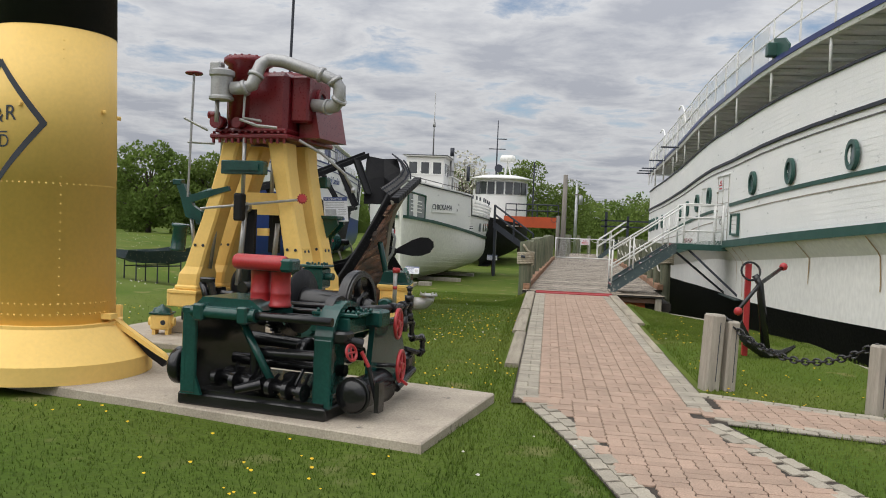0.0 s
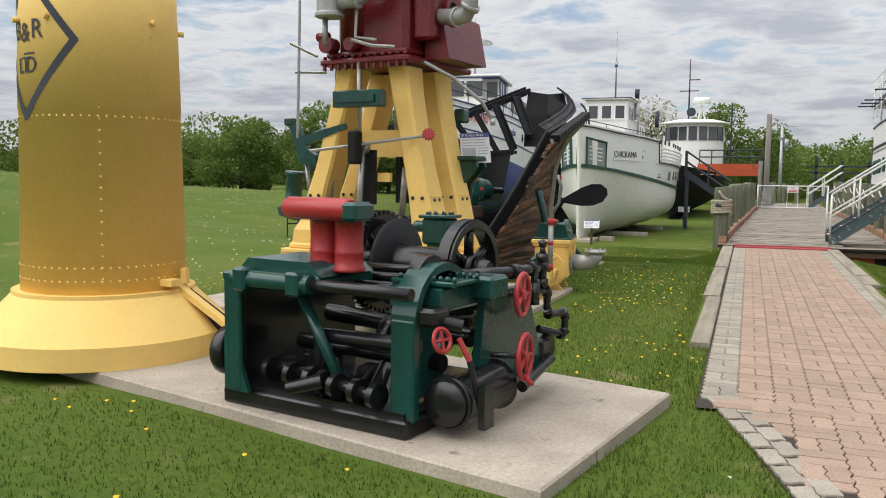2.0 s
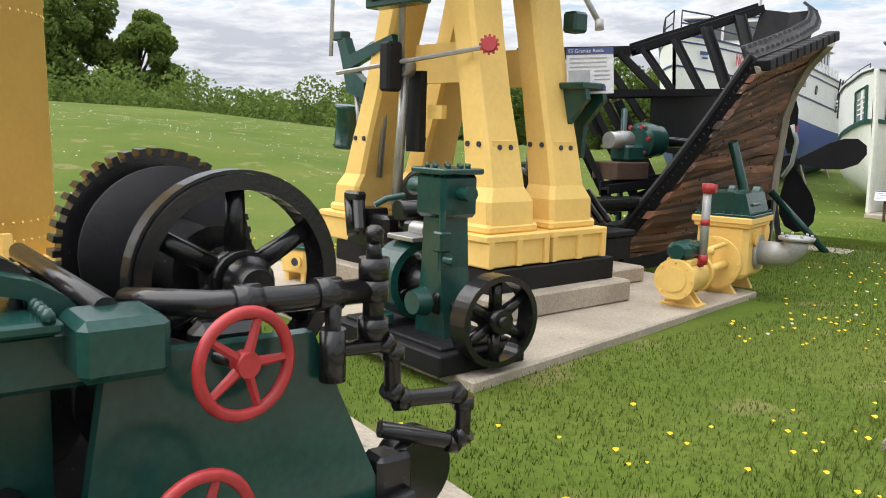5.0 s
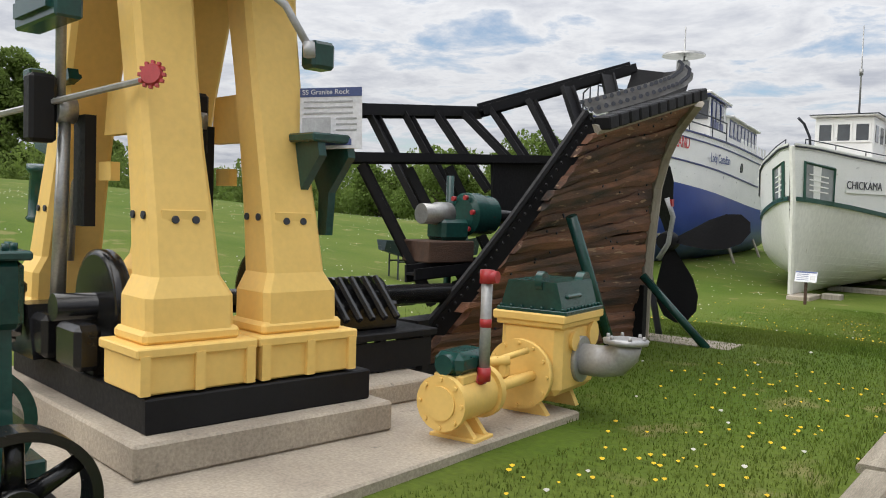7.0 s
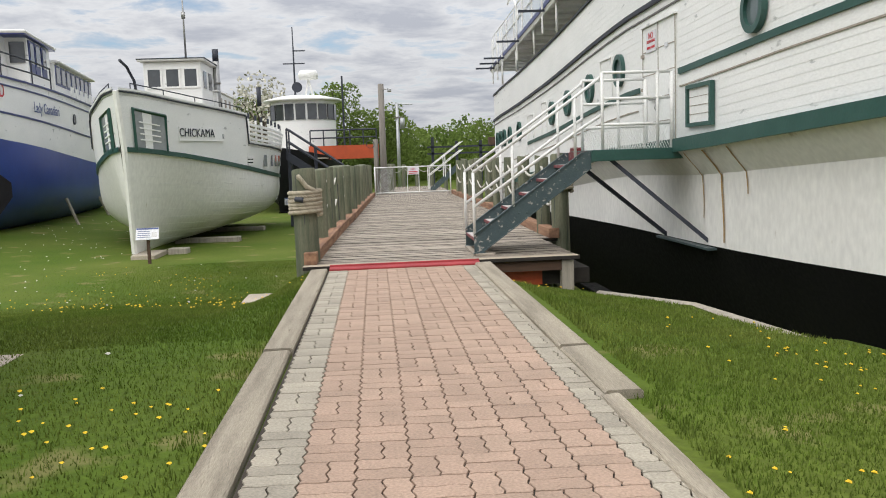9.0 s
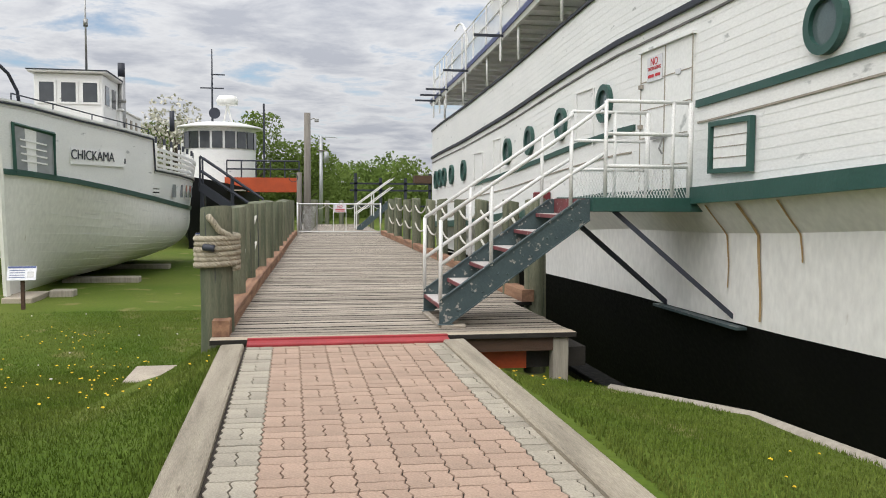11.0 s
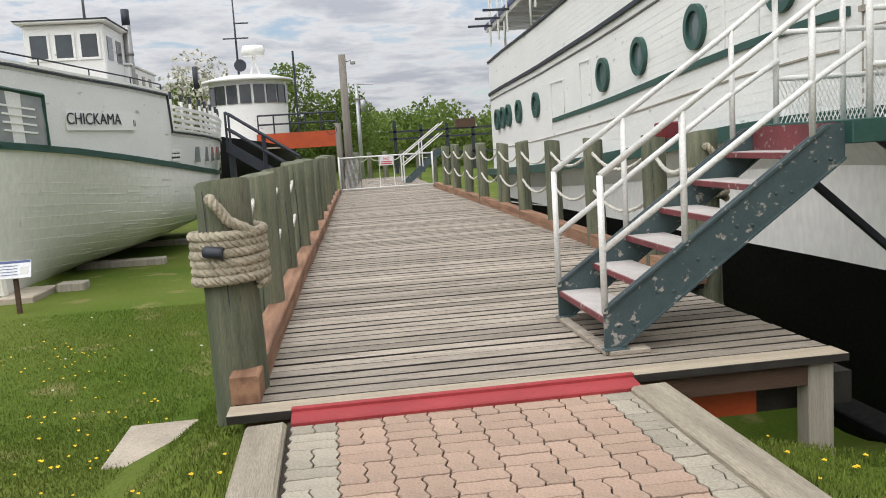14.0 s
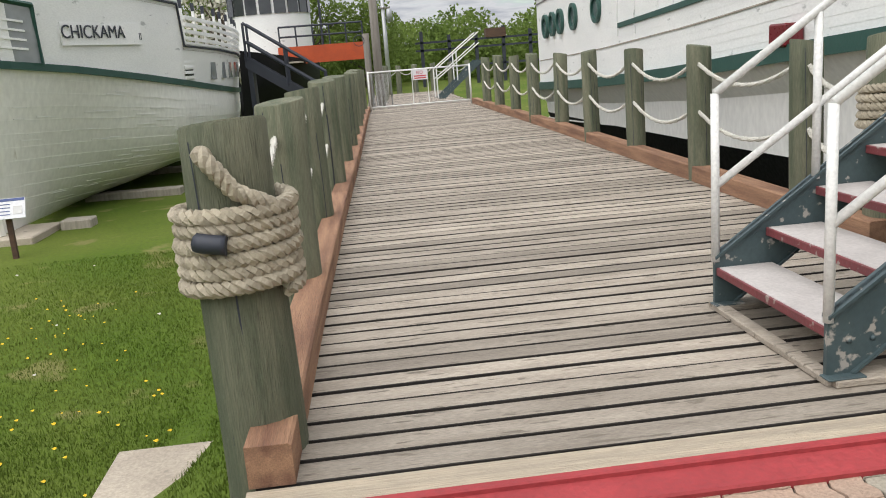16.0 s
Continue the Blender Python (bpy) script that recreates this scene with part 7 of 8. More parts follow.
parts("foot", ((prism, [(-0.16, 0), (0.16, 0), (0.06, 0.12), (-0.06, 0.12)], 0.16, 0.2), (prism, [(-0.16, 0), (0.16, 0), (0.06, 0.12), (-0.06, 0.12)], 0.30, 0.34), (box, (0, 0.25, 0.015), (0.32, 0.24, 0.03), I4, 0.005), (prism, [(-0.2, 0), (0.2, 0), (0.08, 0.15), (-0.08, 0.15)], 1.1, 1.16), (prism, [(-0.2, 0), (0.2, 0), (0.1, 0.2), (-0.1, 0.2)], 1.6, 1.66)), YELLOW, P)
part("valve_chest", q((box, (0, 0.22, 0.47), (0.2, 0.38, 0.14), I4, 0.04), (tube, [(0, 0.0, 0.47), (0, 0.44, 0.47)], 0.06, 12)), GREEN, P, "dark green valve chest")
parts("tie_rod", ((tube, [(0.1, 0.5, 0.28), (0.1, 1.05, 0.28)], 0.035, 10), (tube, [(-0.1, 0.5, 0.28), (-0.1, 1.05, 0.28)], 0.035, 10), (tube, [(0, 0.5, 0.25), (0, 1.05, 0.25)], 0.03, 10), (box, (0, 0.72, 0.36), (0.14, 0.12, 0.14), I4, 0.03), (tube, [(0.02, 0.66, 0.42), (0.1, 0.95, 0.46)], 0.022, 8), (tube, [(-0.05, 0.6, 0.4), (0.08, 0.72, 0.42)], 0.03, 8)), YELLOW, P)
part("pump_flange", q(cy(0.235, 1.03, 1.09, 0, AX + 0.03, 32), cy(0.2, 1.09, 1.2, 0, AX + 0.03)), YELLOW, P)
part("pump_body", q((box, (0.02, 1.48, 0.38), (0.46, 0.66, 0.5), I4, 0.05), (box, (0.02, 1.48, 0.66), (0.54, 0.74, 0.06), I4, 0.01), (box, (0.02, 1.48, 0.62), (0.5, 0.7, 0.05), I4, 0.01), (lathe, [(0.08, 0), (0.09, 0.03)], 14, pose(0.25, 1.7, 0.52, 0, 90, 0)), (lathe, [(0.06, 0), (0.07, 0.03)], 14, pose(0.25, 1.35, 0.5, 0, 90, 0))), YELLOW, P, "yellow pump chamber")
part("cover", q((prism, [(-0.22, 0.69), (0.26, 0.69), (0.2, 0.9), (-0.16, 0.9)], 1.16, 1.8), (box, (0.03, 1.48, 0.70), (0.52, 0.7, 0.03), I4, 0.005), (box, (0.22, 1.4, 0.80), (0.05, 0.26, 0.03), I4, 0.01), (lathe, [(0.09, 0), (0.09, 0.06)], 18, pose(0.12, 1.76, 0.86, 0, 90, 0)), (lathe, [(0.07, 0), (0.07, 0.05)], 18, pose(0.05, 1.2, 0.9, 0, 90, 0))), GREEN, P, "dark green bolted cover")
bm = bmesh.new()
for k in range(11):
    lathe(bm, [(0.013, 0), (0.012, 0.02)], 6, at(0.265, 1.16 + 0.064 * k, 0.715))
for k in range(7):
    lathe(bm, [(0.013, 0), (0.012, 0.02)], 6, at(-0.2 + 0.076 * k, 1.145, 0.715))
part("cover_bolts", bm, GREEN, P)
el = [(0.24, 1.5, 0.36), (0.42, 1.5, 0.36), (0.52, 1.5, 0.38), (0.57, 1.5, 0.44), (0.58, 1.5, 0.5)]
part("elbow_pipe", q((tube, el, 0.11, 18), (lathe, [(0.16, 0), (0.16, 0.03)], 24, pose(0.25, 1.5, 0.36, 0, 90, 0)), (lathe, [(0.15, 0.5), (0.155, 0.53), (0.1, 0.54)], 24, at(0.58, 1.5, 0))), SILVER, P, "silver elbow pipe")
bm = bmesh.new()
for k in range(6):
    a = 2 * math.pi * k / 6
    lathe(bm, [(0.014, 0), (0.012, 0.03)], 6, at(0.58 + 0.125 * math.cos(a), 1.5 + 0.125 * math.sin(a), 0.53))
part("elbow_bolts", bm, SILVER, P)
rp_ = part("upright_pipe", q((tube, [(0.13, 0.27, 0.42), (0.13, 0.27, 0.98)], 0.034, 14)), SILVER, P, "upright white pipe with red bands")
for z0, z1, r in ((0.36, 0.44, 0.042), (0.68, 0.73, 0.037), (0.94, 1.02, 0.046)):
    part("red_band", q((tube, [(0.13, 0.27, z0), (0.13, 0.27, z1)], r, 14)), RED, rp_)
part("red_tee", q((tube, [(0.10, 0.27, 0.98), (0.2, 0.27, 0.98)], 0.036, 12), (tube, [(0.02, 0.27, 0.34), (0.13, 0.27, 0.38)], 0.04, 10)), RED, rp_)

# ---------------------------------------------------------------- wooden stern of the wreck
K = thing("wreck_stern", "broken wooden ship's stern with black iron ribs and propeller", "wreck")


def skin(a, b, out=0.0):
    """A point of the planking: a from the broken edge to the sternpost, b from the foot to the head; the head flares out."""
    near = Vector((-3.36, -8.0, 0.06)).lerp(Vector((-2.45, -6.86, 2.04)), b)
    hb = (0.0, 0.35, 0.62, 0.8, 1.0)
    far = Vector([float(np.interp(b, hb, v)) for v in ((-3.16, -3.10, -3.0, -2.82, -2.36), (-4.35, -4.44, -4.52, -4.66, -5.0), (-0.1, 0.83, 1.65, 2.1, 2.5))])
    p = near.lerp(far, a)
    p.x += 0.05 * math.sin(math.pi * b) * (1 - a) - 0.05 * math.sin(math.pi * a) * (1 - b) + out
    return p


rnd = random.Random(21)
N = 22
for k in range(N):
    b0, b1 = k / N, (k + 1) / N
    bm = bmesh.new()
    start = rnd.uniform(-0.035, 0.03)
    A = np.linspace(start, 1.0, 15)
    o = rnd.uniform(-0.01, 0.045)
    w1, w2 = rnd.uniform(0, 6), rnd.uniform(0, 6)
    rows = []
    for a in A:
        j0, j1 = 0.008 * math.sin(9 * a + w1) + rnd.uniform(-0.005, 0.003), 0.008 * math.sin(7 * a + w2) + rnd.uniform(-0.005, 0.003)
        c0 = min(1, max(0, b0 - 0.004 + j0))
        c1 = min(1.0, b1 + 0.004 + j1)
        rows.append([skin(a, c0, o), skin(a, (c0 + c1) / 2, o + 0.018), skin(a, c1, o), skin(a, c1, -0.05), skin(a, c0, -0.05), skin(a, c0, o)])
    grid_mesh(bm, rows, smooth=False)
    for r in (rows[0], rows[-1]):
        bm.faces.new([bm.verts.new(p) for p in r[:5]])
    bmesh.ops.recalc_face_normals(bm, faces=bm.faces)
    part("hull_plank", bm, HULLWOOD, K, "weathered brown hull plank with torn end" if k == 0 else "")
bm = bmesh.new()
grid_mesh(bm, [[skin(a, b, -0.06) for b in np.linspace(0, 1, 7)] for a in np.linspace(0, 1, 7)])
part("inner_lining", bm, MATBLACK, K)
bm = bmesh.new()
for k in range(70):
    p = skin(rnd.uniform(0.02, 0.97), rnd.uniform(0.03, 0.97), 0.028)
    lathe(bm, [(0.013, 0), (0.009, 0.01)], 6, Matrix.Translation(p) @ RY90)
tagged(part("spikes", bm, INK, K), kind="stuff")
# iron edge up the broken side, then the notched rim of the counter
def flat_bar(pts, inward, w0, w1):
    bm = bmesh.new()
    grid_mesh(bm, [[p + inward * w0, p + inward * w1] for p in pts], smooth=False)
    bmesh.ops.solidify(bm, geom=bm.faces[:], thickness=0.03)
    return bm


IN = Vector((-0.55, -0.55, 0.62))
edge = [skin(-0.01, b, 0.03) for b in np.linspace(0.02, 1.0, 12)]
part("edge_plate", flat_bar([p + Vector((-0.05, 0, 0)) for p in edge], IN, -0.02, 0.14), MATBLACK, K, "black riveted edge iron")
part("edge_angle", q((tube, [p + IN * 0.14 + Vector((-0.05, 0, 0)) for p in edge], 0.03, 6)), MATBLACK, K)
bm = bmesh.new()
for p, r in zip(edge[:-1], edge[1:]):
    for f in (0.0, 0.33, 0.66):
        lathe(bm, [(0.014, 0), (0.01, 0.012)], 6, Matrix.Translation(p.lerp(r, f) + IN * 0.12 + Vector((0.02, -0.01, 0))) @ RY90)
part("edge_rivets", bm, MATBLACK, K)
top = [skin(a, 1.0, 0.02) for a in np.linspace(-0.03, 1.0, 12)]
for p, r in zip(top[:-1], top[1:]):
    m, ln = along(p, r)
    part("rim_block", q((box, (0, 0, ln * 0.5), (0.15, 0.11, ln * 0.86), m, 0.012)), MATBLACK, K)
part("top_timber", q((tube, [p + Vector((-0.06, 0, -0.05)) for p in top], 0.05, 6)), GREYPOST, K, "pale splintered top timber")
rim = [Vector((-2.56, -6.75, 2.12)), Vector((-2.5, -6.2, 2.26)), Vector((-2.46, -5.6, 2.42)), Vector((-2.5, -5.0, 2.58)), Vector((-2.66, -4.4, 2.74)), Vector((-2.86, -3.85, 2.9)), Vector((-3.08, -3.42, 3.03))]
part("rim_flange", flat_bar(rim, Vector((-0.8, -0.1, 0.6)), 0.0, 0.2), OLDIRON, K, "grey punched flange plate")
bm = bmesh.new()
for p, r in zip(rim[:-1], rim[1:]):
    for f in np.arange(0, 1, 0.2):
        for w0 in (0.05, 0.15):
            lathe(bm, [(0.02, 0), (0.02, 0.01)], 8, Matrix.Translation(p.lerp(r, f) + Vector((-0.8, -0.1, 0.6)) * w0 + Vector((0.01, -0.03, 0.01))) @ RX90)
tagged(part("flange_holes", bm, INK, K), kind="stuff")
bm = bmesh.new()
grid_mesh(bm, [[Vector((-3.69, -3.62, 3.05)), Vector((-3.62, -4.1, 2.5)), Vector((-3.55, -4.4, 2.0))], [Vector((-3.35, -3.5, 3.0)), Vector((-3.25, -3.9, 2.6)), Vector((-3.15, -4.3, 2.0))], [Vector((-3.05, -3.45, 3.02)), Vector((-2.9, -3.9, 2.75)), Vector((-2.75, -4.6, 2.3))]], smooth=False)
bmesh.ops.solidify(bm, geom=bm.faces[:], thickness=0.03)
part("counter_plate", bm, MATBLACK, K, "torn black counter plating")
part("sternpost", q((tube, [skin(1.0, b, 0.02) + Vector((0, 0.05, 0)) for b in np.linspace(0, 0.97, 9)], 0.08, 6)), GREYPOST, K, "pale weathered sternpost")
part("torn_rib", q((box, (-3.1, -4.5, 0.1), (0.14, 0.1, 0.9), pose(0, 0, 0, 0, 0, 0))), MATBLACK, K)


def girder(name, a, b, w, d, mat=MATBLACK):
    m, ln = along(a, b)
    gb = part(name, q((box, (0, 0, ln / 2), (w, 0.02, ln), m), (box, (w / 2, 0, ln / 2), (0.02, d, ln), m), (box, (-w / 2, 0, ln / 2), (0.02, d * 0.6, ln), m)), mat, K)
    bm = bmesh.new()
    for f in np.arange(0.06, 0.97, 0.085):
        lathe(bm, [(0.014, 0), (0.01, 0.012)], 6, m @ at(w / 2 + 0.01, -d * 0.3, ln * f) @ RY90)
    part("rivets", bm, GREYPOST, gb)
    return gb


PORT = [((-4.66, -7.2, 2.19), (-4.15, -7.05, 1.3)), ((-4.66, -6.7, 2.24), (-4.15, -6.5, 1.35)), ((-4.67, -6.2, 2.29), (-4.15, -5.95, 1.5)), ((-4.68, -5.7, 2.34), (-4.15, -5.5, 1.8)),
        ((-4.52, -5.39, 2.41), (-4.1, -5.3, 1.84)), ((-4.27, -5.01, 2.54), (-3.88, -4.97, 1.88)), ((-4.03, -4.62, 2.72), (-3.65, -4.75, 1.94)), ((-3.82, -4.05, 2.92), (-3.45, -4.4, 2.2))]
for a, b in PORT:
    girder("rib", a, b, 0.13, 0.1)
girder("rail_bar", (-4.62, -7.9, 2.12), (-4.71, -5.25, 2.39), 0.09, 0.14)
girder("rail_bar", (-4.58, -5.5, 2.38), (-3.69, -3.62, 3.06), 0.1, 0.16)
girder("stringer_bar", (-4.1, -8.1, 1.69), (-3.72, -4.4, 1.90), 0.07, 0.1)
girder("stringer_bar", (-3.55, -7.9, 0.78), (-3.4, -6.2, 0.86), 0.1, 0.14)
for a, b in (((-4.1, -7.9, 1.65), (-3.62, -7.5, 0.5)), ((-4.1, -7.3, 1.65), (-3.62, -6.9, 0.5)), ((-4.1, -6.7, 1.7), (-3.62, -6.3, 0.5))):
    girder("rib", a, b, 0.12, 0.1)
YZ = Matrix(((0, 1, 0, 0), (1, 0, 0, 0), (0, 0, 1, 0), (0, 0, 0, 1)))
part("inner_plate", q((prism, [(-6.2, 1.16), (-4.6, 1.0), (-4.0, 1.87), (-6.25, 1.77)], -3.93, -3.9, YZ)), MATBLACK, K, "black iron plate")
part("inner_plate", q((prism, [(-7.6, 0.1), (-4.4, 0.1), (-4.4, 1.2), (-5.9, 0.95), (-7.4, 0.7)], -3.5, -3.47, YZ)), MATBLACK, K, "black iron plate")
part("keel", q((box, (-3.42, -6.2, 0.02), (0.3, 4.0, 0.16)), (box, (-3.4, -7.6, 0.3), (0.22, 1.0, 0.3))), MATBLACK, K)
part("support_post", q((tube, [(-3.85, -7.0, 0.0), (-3.85, -7.0, 1.6)], 0.035, 8)), GREEN, K)
part("prop_strut", q((tube, [(-2.66, -6.93, 1.28), (-2.48, -6.35, 0.0)], 0.05, 10)), GREEN, K, "green pipe prop")
part("prop_strut", q((tube, [(-3.02, -4.62, 0.66), (-2.31, -4.55, -0.05)], 0.045, 10)), GREEN, K, "green pipe prop")
part("rudder_strut", q((tube, [(-3.2, -4.1, 0.8), (-3.05, -4.0, -0.1)], 0.04, 8)), INK, K)
hubm = at(-3.02, -3.95, 1.02)
pr = part("propeller", q((lathe, [(0.09, -0.14), (0.12, 0), (0.08, 0.16), (0.02, 0.22)], 18, hubm @ pose(0, 0, 0, -90, 0, 0))), MATBLACK, K, "black iron propeller")
for a0 in (12, -78, 100):
    bm = bmesh.new()
    rows = []
    for r, w0 in ((0.08, 0.1), (0.25, 0.26), (0.45, 0.42), (0.65, 0.46), (0.82, 0.36), (0.92, 0.12)):
        tw = radians(52 - 30 * r)
        rows.append([(r, s * w0 / 2 * math.sin(tw), s * w0 / 2 * math.cos(tw)) for s in (-1, -0.5, 0, 0.5, 1)])
    grid_mesh(bm, rows, hubm @ Matrix.Rotation(radians(-a0), 4, "Y"))
    bmesh.ops.solidify(bm, geom=bm.faces[:], thickness=0.025)
    part("blade", bm, MATBLACK, pr)
part("hanging_pipe", q((tube, [(-2.98, -4.15, 1.5), (-2.92, -4.1, 1.3), (-2.96, -4.1, 1.0), (-3.06, -4.12, 0.82)], 0.03, 8)), GALV, K)
part("red_bolt", q((box, (-2.95, -4.12, 1.45), (0.06, 0.06, 0.08))), RED, K)
mt = thing("electric_motor", "dark green motor with red bolts on a timber block", "motor", m=pose(-3.6, -7.2, 0.86, 0, 0, 78))
part("block", q((box, (-0.22, 0, 0.09), (0.5, 0.36, 0.18), I4, 0.01)), DARKWOOD, mt)
part("motor_body", q((lathe, [(0.13, 0), (0.19, 0.02), (0.19, 0.16), (0.17, 0.18), (0.17, 0.3), (0.1, 0.34)], 24, pose(0.05, 0, 0.4, 0, 90, 0)), (box, (-0.12, 0, 0.27), (0.3, 0.24, 0.18), I4, 0.03)), GREEN, mt)
part("shaft_cap", q((lathe, [(0.085, 0), (0.085, 0.14), (0.1, 0.16), (0.1, 0.3)], 20, pose(-0.42, 0, 0.4, 0, 90, 0))), STEEL, mt)
part("drive_shaft", q((tube, [(0.3, 0, 0.4), (0.9, 0, 0.38)], 0.06, 10)), BLACK, mt)
for a in range(6):
    part("red_bolt", q((lathe, [(0.022, 0), (0.022, 0.03)], 8, pose(0.03, 0.16 * math.cos(a), 0.4 + 0.16 * math.sin(a), 0, -90, 0))), RED, mt)
tbk = thing("thrust_block", "black iron thrust bearing block on a low base", "bearing", m=pose(-3.5, -8.75, 0.14, 0, 0, -9))
part("base", q((box, (0, 0.1, 0.28), (0.8, 1.0, 0.05), I4, 0.008), *[(box, (x, y, 0.13), (0.06, 0.06, 0.26)) for x in (-0.35, 0.35) for y in (-0.3, 0.1, 0.5)], (box, (0.37, 0.1, 0.14), (0.03, 0.9, 0.2))), MATBLACK, tbk)
for k in range(6):
    part("collar", q((lathe, [(0.16, -0.03), (0.16, 0.03)], 22, at(0, -0.3 + 0.12 * k, 0.5) @ RX90)), BLACK, tbk)
part("bearing_body", q((box, (0, 0, 0.4), (0.5, 0.7, 0.2), I4, 0.02), (tube, [(0, -0.6, 0.5), (0, 0.7, 0.5)], 0.08, 14)), BLACK, tbk)
for k in range(5):
    part("rod", q((tube, [(0.1, -0.2 + 0.11 * k, 0.66), (0.36, -0.2 + 0.11 * k, 0.4)], 0.025, 6)), BLACK, tbk)
solid("fallen_slab", q((box, (-2.9, -4.3, -0.07), (1.6, 0.5, 0.08), pose(0, 0, 0, 0, 0, 0))), CONCRETE, "low concrete footing under the wreck's stern", "slab")

# ---------------------------------------------------------------- trees
def leaves(clumps, n, size, seed):
    """Many small leaf faces scattered through the given balls (x, y, z, radius)."""
    rnd = np.random.RandomState(seed)
    cl = np.array(clumps, float)
    pick = rnd.choice(len(cl), n, p=cl[:, 3] ** 2 / (cl[:, 3] ** 2).sum())
    d = rnd.normal(size=(n, 3))
    d /= np.linalg.norm(d, axis=1)[:, None]
    c = cl[pick, :3] + d * (cl[pick, 3] * rnd.uniform(0.7, 1.05, n))[:, None] * np.array((1, 1, 0.8))
    a = rnd.normal(size=(n, 3))
    a /= np.linalg.norm(a, axis=1)[:, None]
    b = np.cross(a, rnd.normal(size=(n, 3)))
    b /= np.linalg.norm(b, axis=1)[:, None]
    s = size * rnd.uniform(0.6, 1.3, n)[:, None]
    v = np.stack([c - a * s * 0.6, c + b * s * 0.4, c + a * s * 0.7, c - b * s * 0.4], 1).reshape(-1, 3)
    me = bpy.data.meshes.new("crown")
    me.from_pydata(v.tolist(), [], np.arange(4 * n).reshape(-1, 4).tolist())
    return me


def tree(x, y, h, spread, mat, n, size, seed, label, low=0.12):
    rnd = random.Random(seed)
    z = ground_z(x, y) - 0.2
    t = thing("tree", label, "tree", m=at(x, y, z))
    part("trunk", q((tube, [(0, 0, 0), (0.1, 0.05, h * 0.3), (0.05, 0, h * 0.7)], [h * 0.03, h * 0.022, h * 0.008], 8)), BARK, t)
    clumps = []
    for k in range(32):
        a = rnd.uniform(0, 2 * math.pi)
        f = low + (1 - low) * (k + 0.5) / 32
        rr = spread * (0.35 + 0.65 * math.sin(math.pi * min(1, max(0.12, (f - low * 0.6) / (1.05 - low * 0.6))) ** 0.8)) * rnd.uniform(0.45, 0.95)
        p = (rr * math.cos(a), rr * math.sin(a), h * f * 0.93)
        part("limb", q((tube, [(0.05, 0, h * f * 0.55), (p[0] * 0.55, p[1] * 0.55, h * f * 0.8), p], [h * 0.009, h * 0.006, h * 0.002], 5)), BARK, t)
        clumps.append((*p, spread * rnd.uniform(0.26, 0.44)))
    me = leaves(clumps, n, size, seed)
    me.materials.append(mat)
    ob = new("crown", me)
    ob.parent = t


GT = "broad leafy green tree on the grass bank"
for k, (x, y, h, sp, mt) in enumerate(((-126, 10, 25, 11, LEAF2), (-124, 22, 26, 10.5, LEAF2), (-120, 33, 24, 9.5, LEAF2), (-117, 42, 21, 7, LEAF2), (-112, 50, 17, 5.5, LEAF2), (-130, -4, 25, 12, LEAF),
                                     (-27, 33, 6.4, 2.9, LEAF), (-24, 36, 5.8, 2.7, LEAF2), (-33, 31, 5.0, 2.8, LEAF), (-40, 33, 4.0, 2.8, LEAF), (-36, 44, 5, 3, LEAF2))):
    tree(x, y, h, sp, mt, 24000 if x < -60 else 9000, 0.55 if x < -60 else 0.2, 10 + k, GT)
tree(-6.5, 46, 8.2, 3.0, BLOSSOM, 2600, 0.22, 31, "tree with pale spring blossom behind the boats")
for k, (x, y, h) in enumerate(((-2.5, 60, 9.2), (-9, 58, 8.0), (1.5, 64, 7.2))):
    tree(x, y, h, 3.2, LEAF2, 7000, 0.2, 41 + k, "light green tree behind the boats")


def wood(name, pts, seed, mat, n, size, label):
    rnd = random.Random(seed)
    cl = []
    for x, y, h, r in pts:
        for k in range(5):
            cl.append((x + rnd.uniform(-r, r), y + rnd.uniform(-r, r), max(0.8, h * rnd.uniform(0.15, 0.85)), r * rnd.uniform(0.6, 1.0)))
    me = leaves(cl, n, size, seed)
    me.materials.append(mat)
    tagged(new(name, me), label, "wood", kind="stuff")


rnd = random.Random(8)
ringed = []
for k in range(95):
    a = radians(-42 + 150 * k / 95)
    d = 96 + 12 * math.sin(k * 1.7)
    hh = 5.0 + 1.2 * math.sin(k * 0.9) + rnd.uniform(-0.8, 1.2) + 0.4 * sm(30, 70, math.degrees(a))
    ringed.append((-d * math.sin(a), -8 + d * math.cos(a), hh, 3.2))
wood("far_wood", ringed[0::2], 51, LEAF, 80000, 0.36, "distant strip of mixed green woodland")
wood("far_wood", ringed[1::2], 52, LEAF2, 70000, 0.36, "distant strip of lighter green woodland")
bm = bmesh.new()
grid_mesh(bm, [[(x * 1.03, y * 1.03, -2), (x * 1.03, y * 1.03, h * 0.62)] for x, y, h, r in ringed])
tagged(new("backdrop", mesh_of("backdrop", bm, LEAF)), "dark depth of the far woodland", "wood", kind="structure")

# ---------------------------------------------------------------- grass and dandelions
def in_paving(x, y, pad=0.0):
    if (-pad - 0.22 if y > -11.3 else -pad - 0.02) < x < (2.15 if y > -6 else 2.0) + pad and -13.4 < y < 0:
        return True
    if y <= -13.0 and np.interp(y, (-24, -16, -14.7, -13.1), (2.2, 0.76, 0.47, 0.05)) - pad < x < np.interp(y, (-24, -15.64, -14.76, -13.74, -12.2), (4.2, 2.42, 2.16, 1.9, 1.8)) + pad:
        return True
    return 1.6 < x < 9 and np.interp(x, (1.8, 3.1, 9), (-13.72, -14.08, -16.2)) - pad < y < np.interp(x, (1.68, 3.5, 9), (-12.25, -13.0, -15.2)) + pad


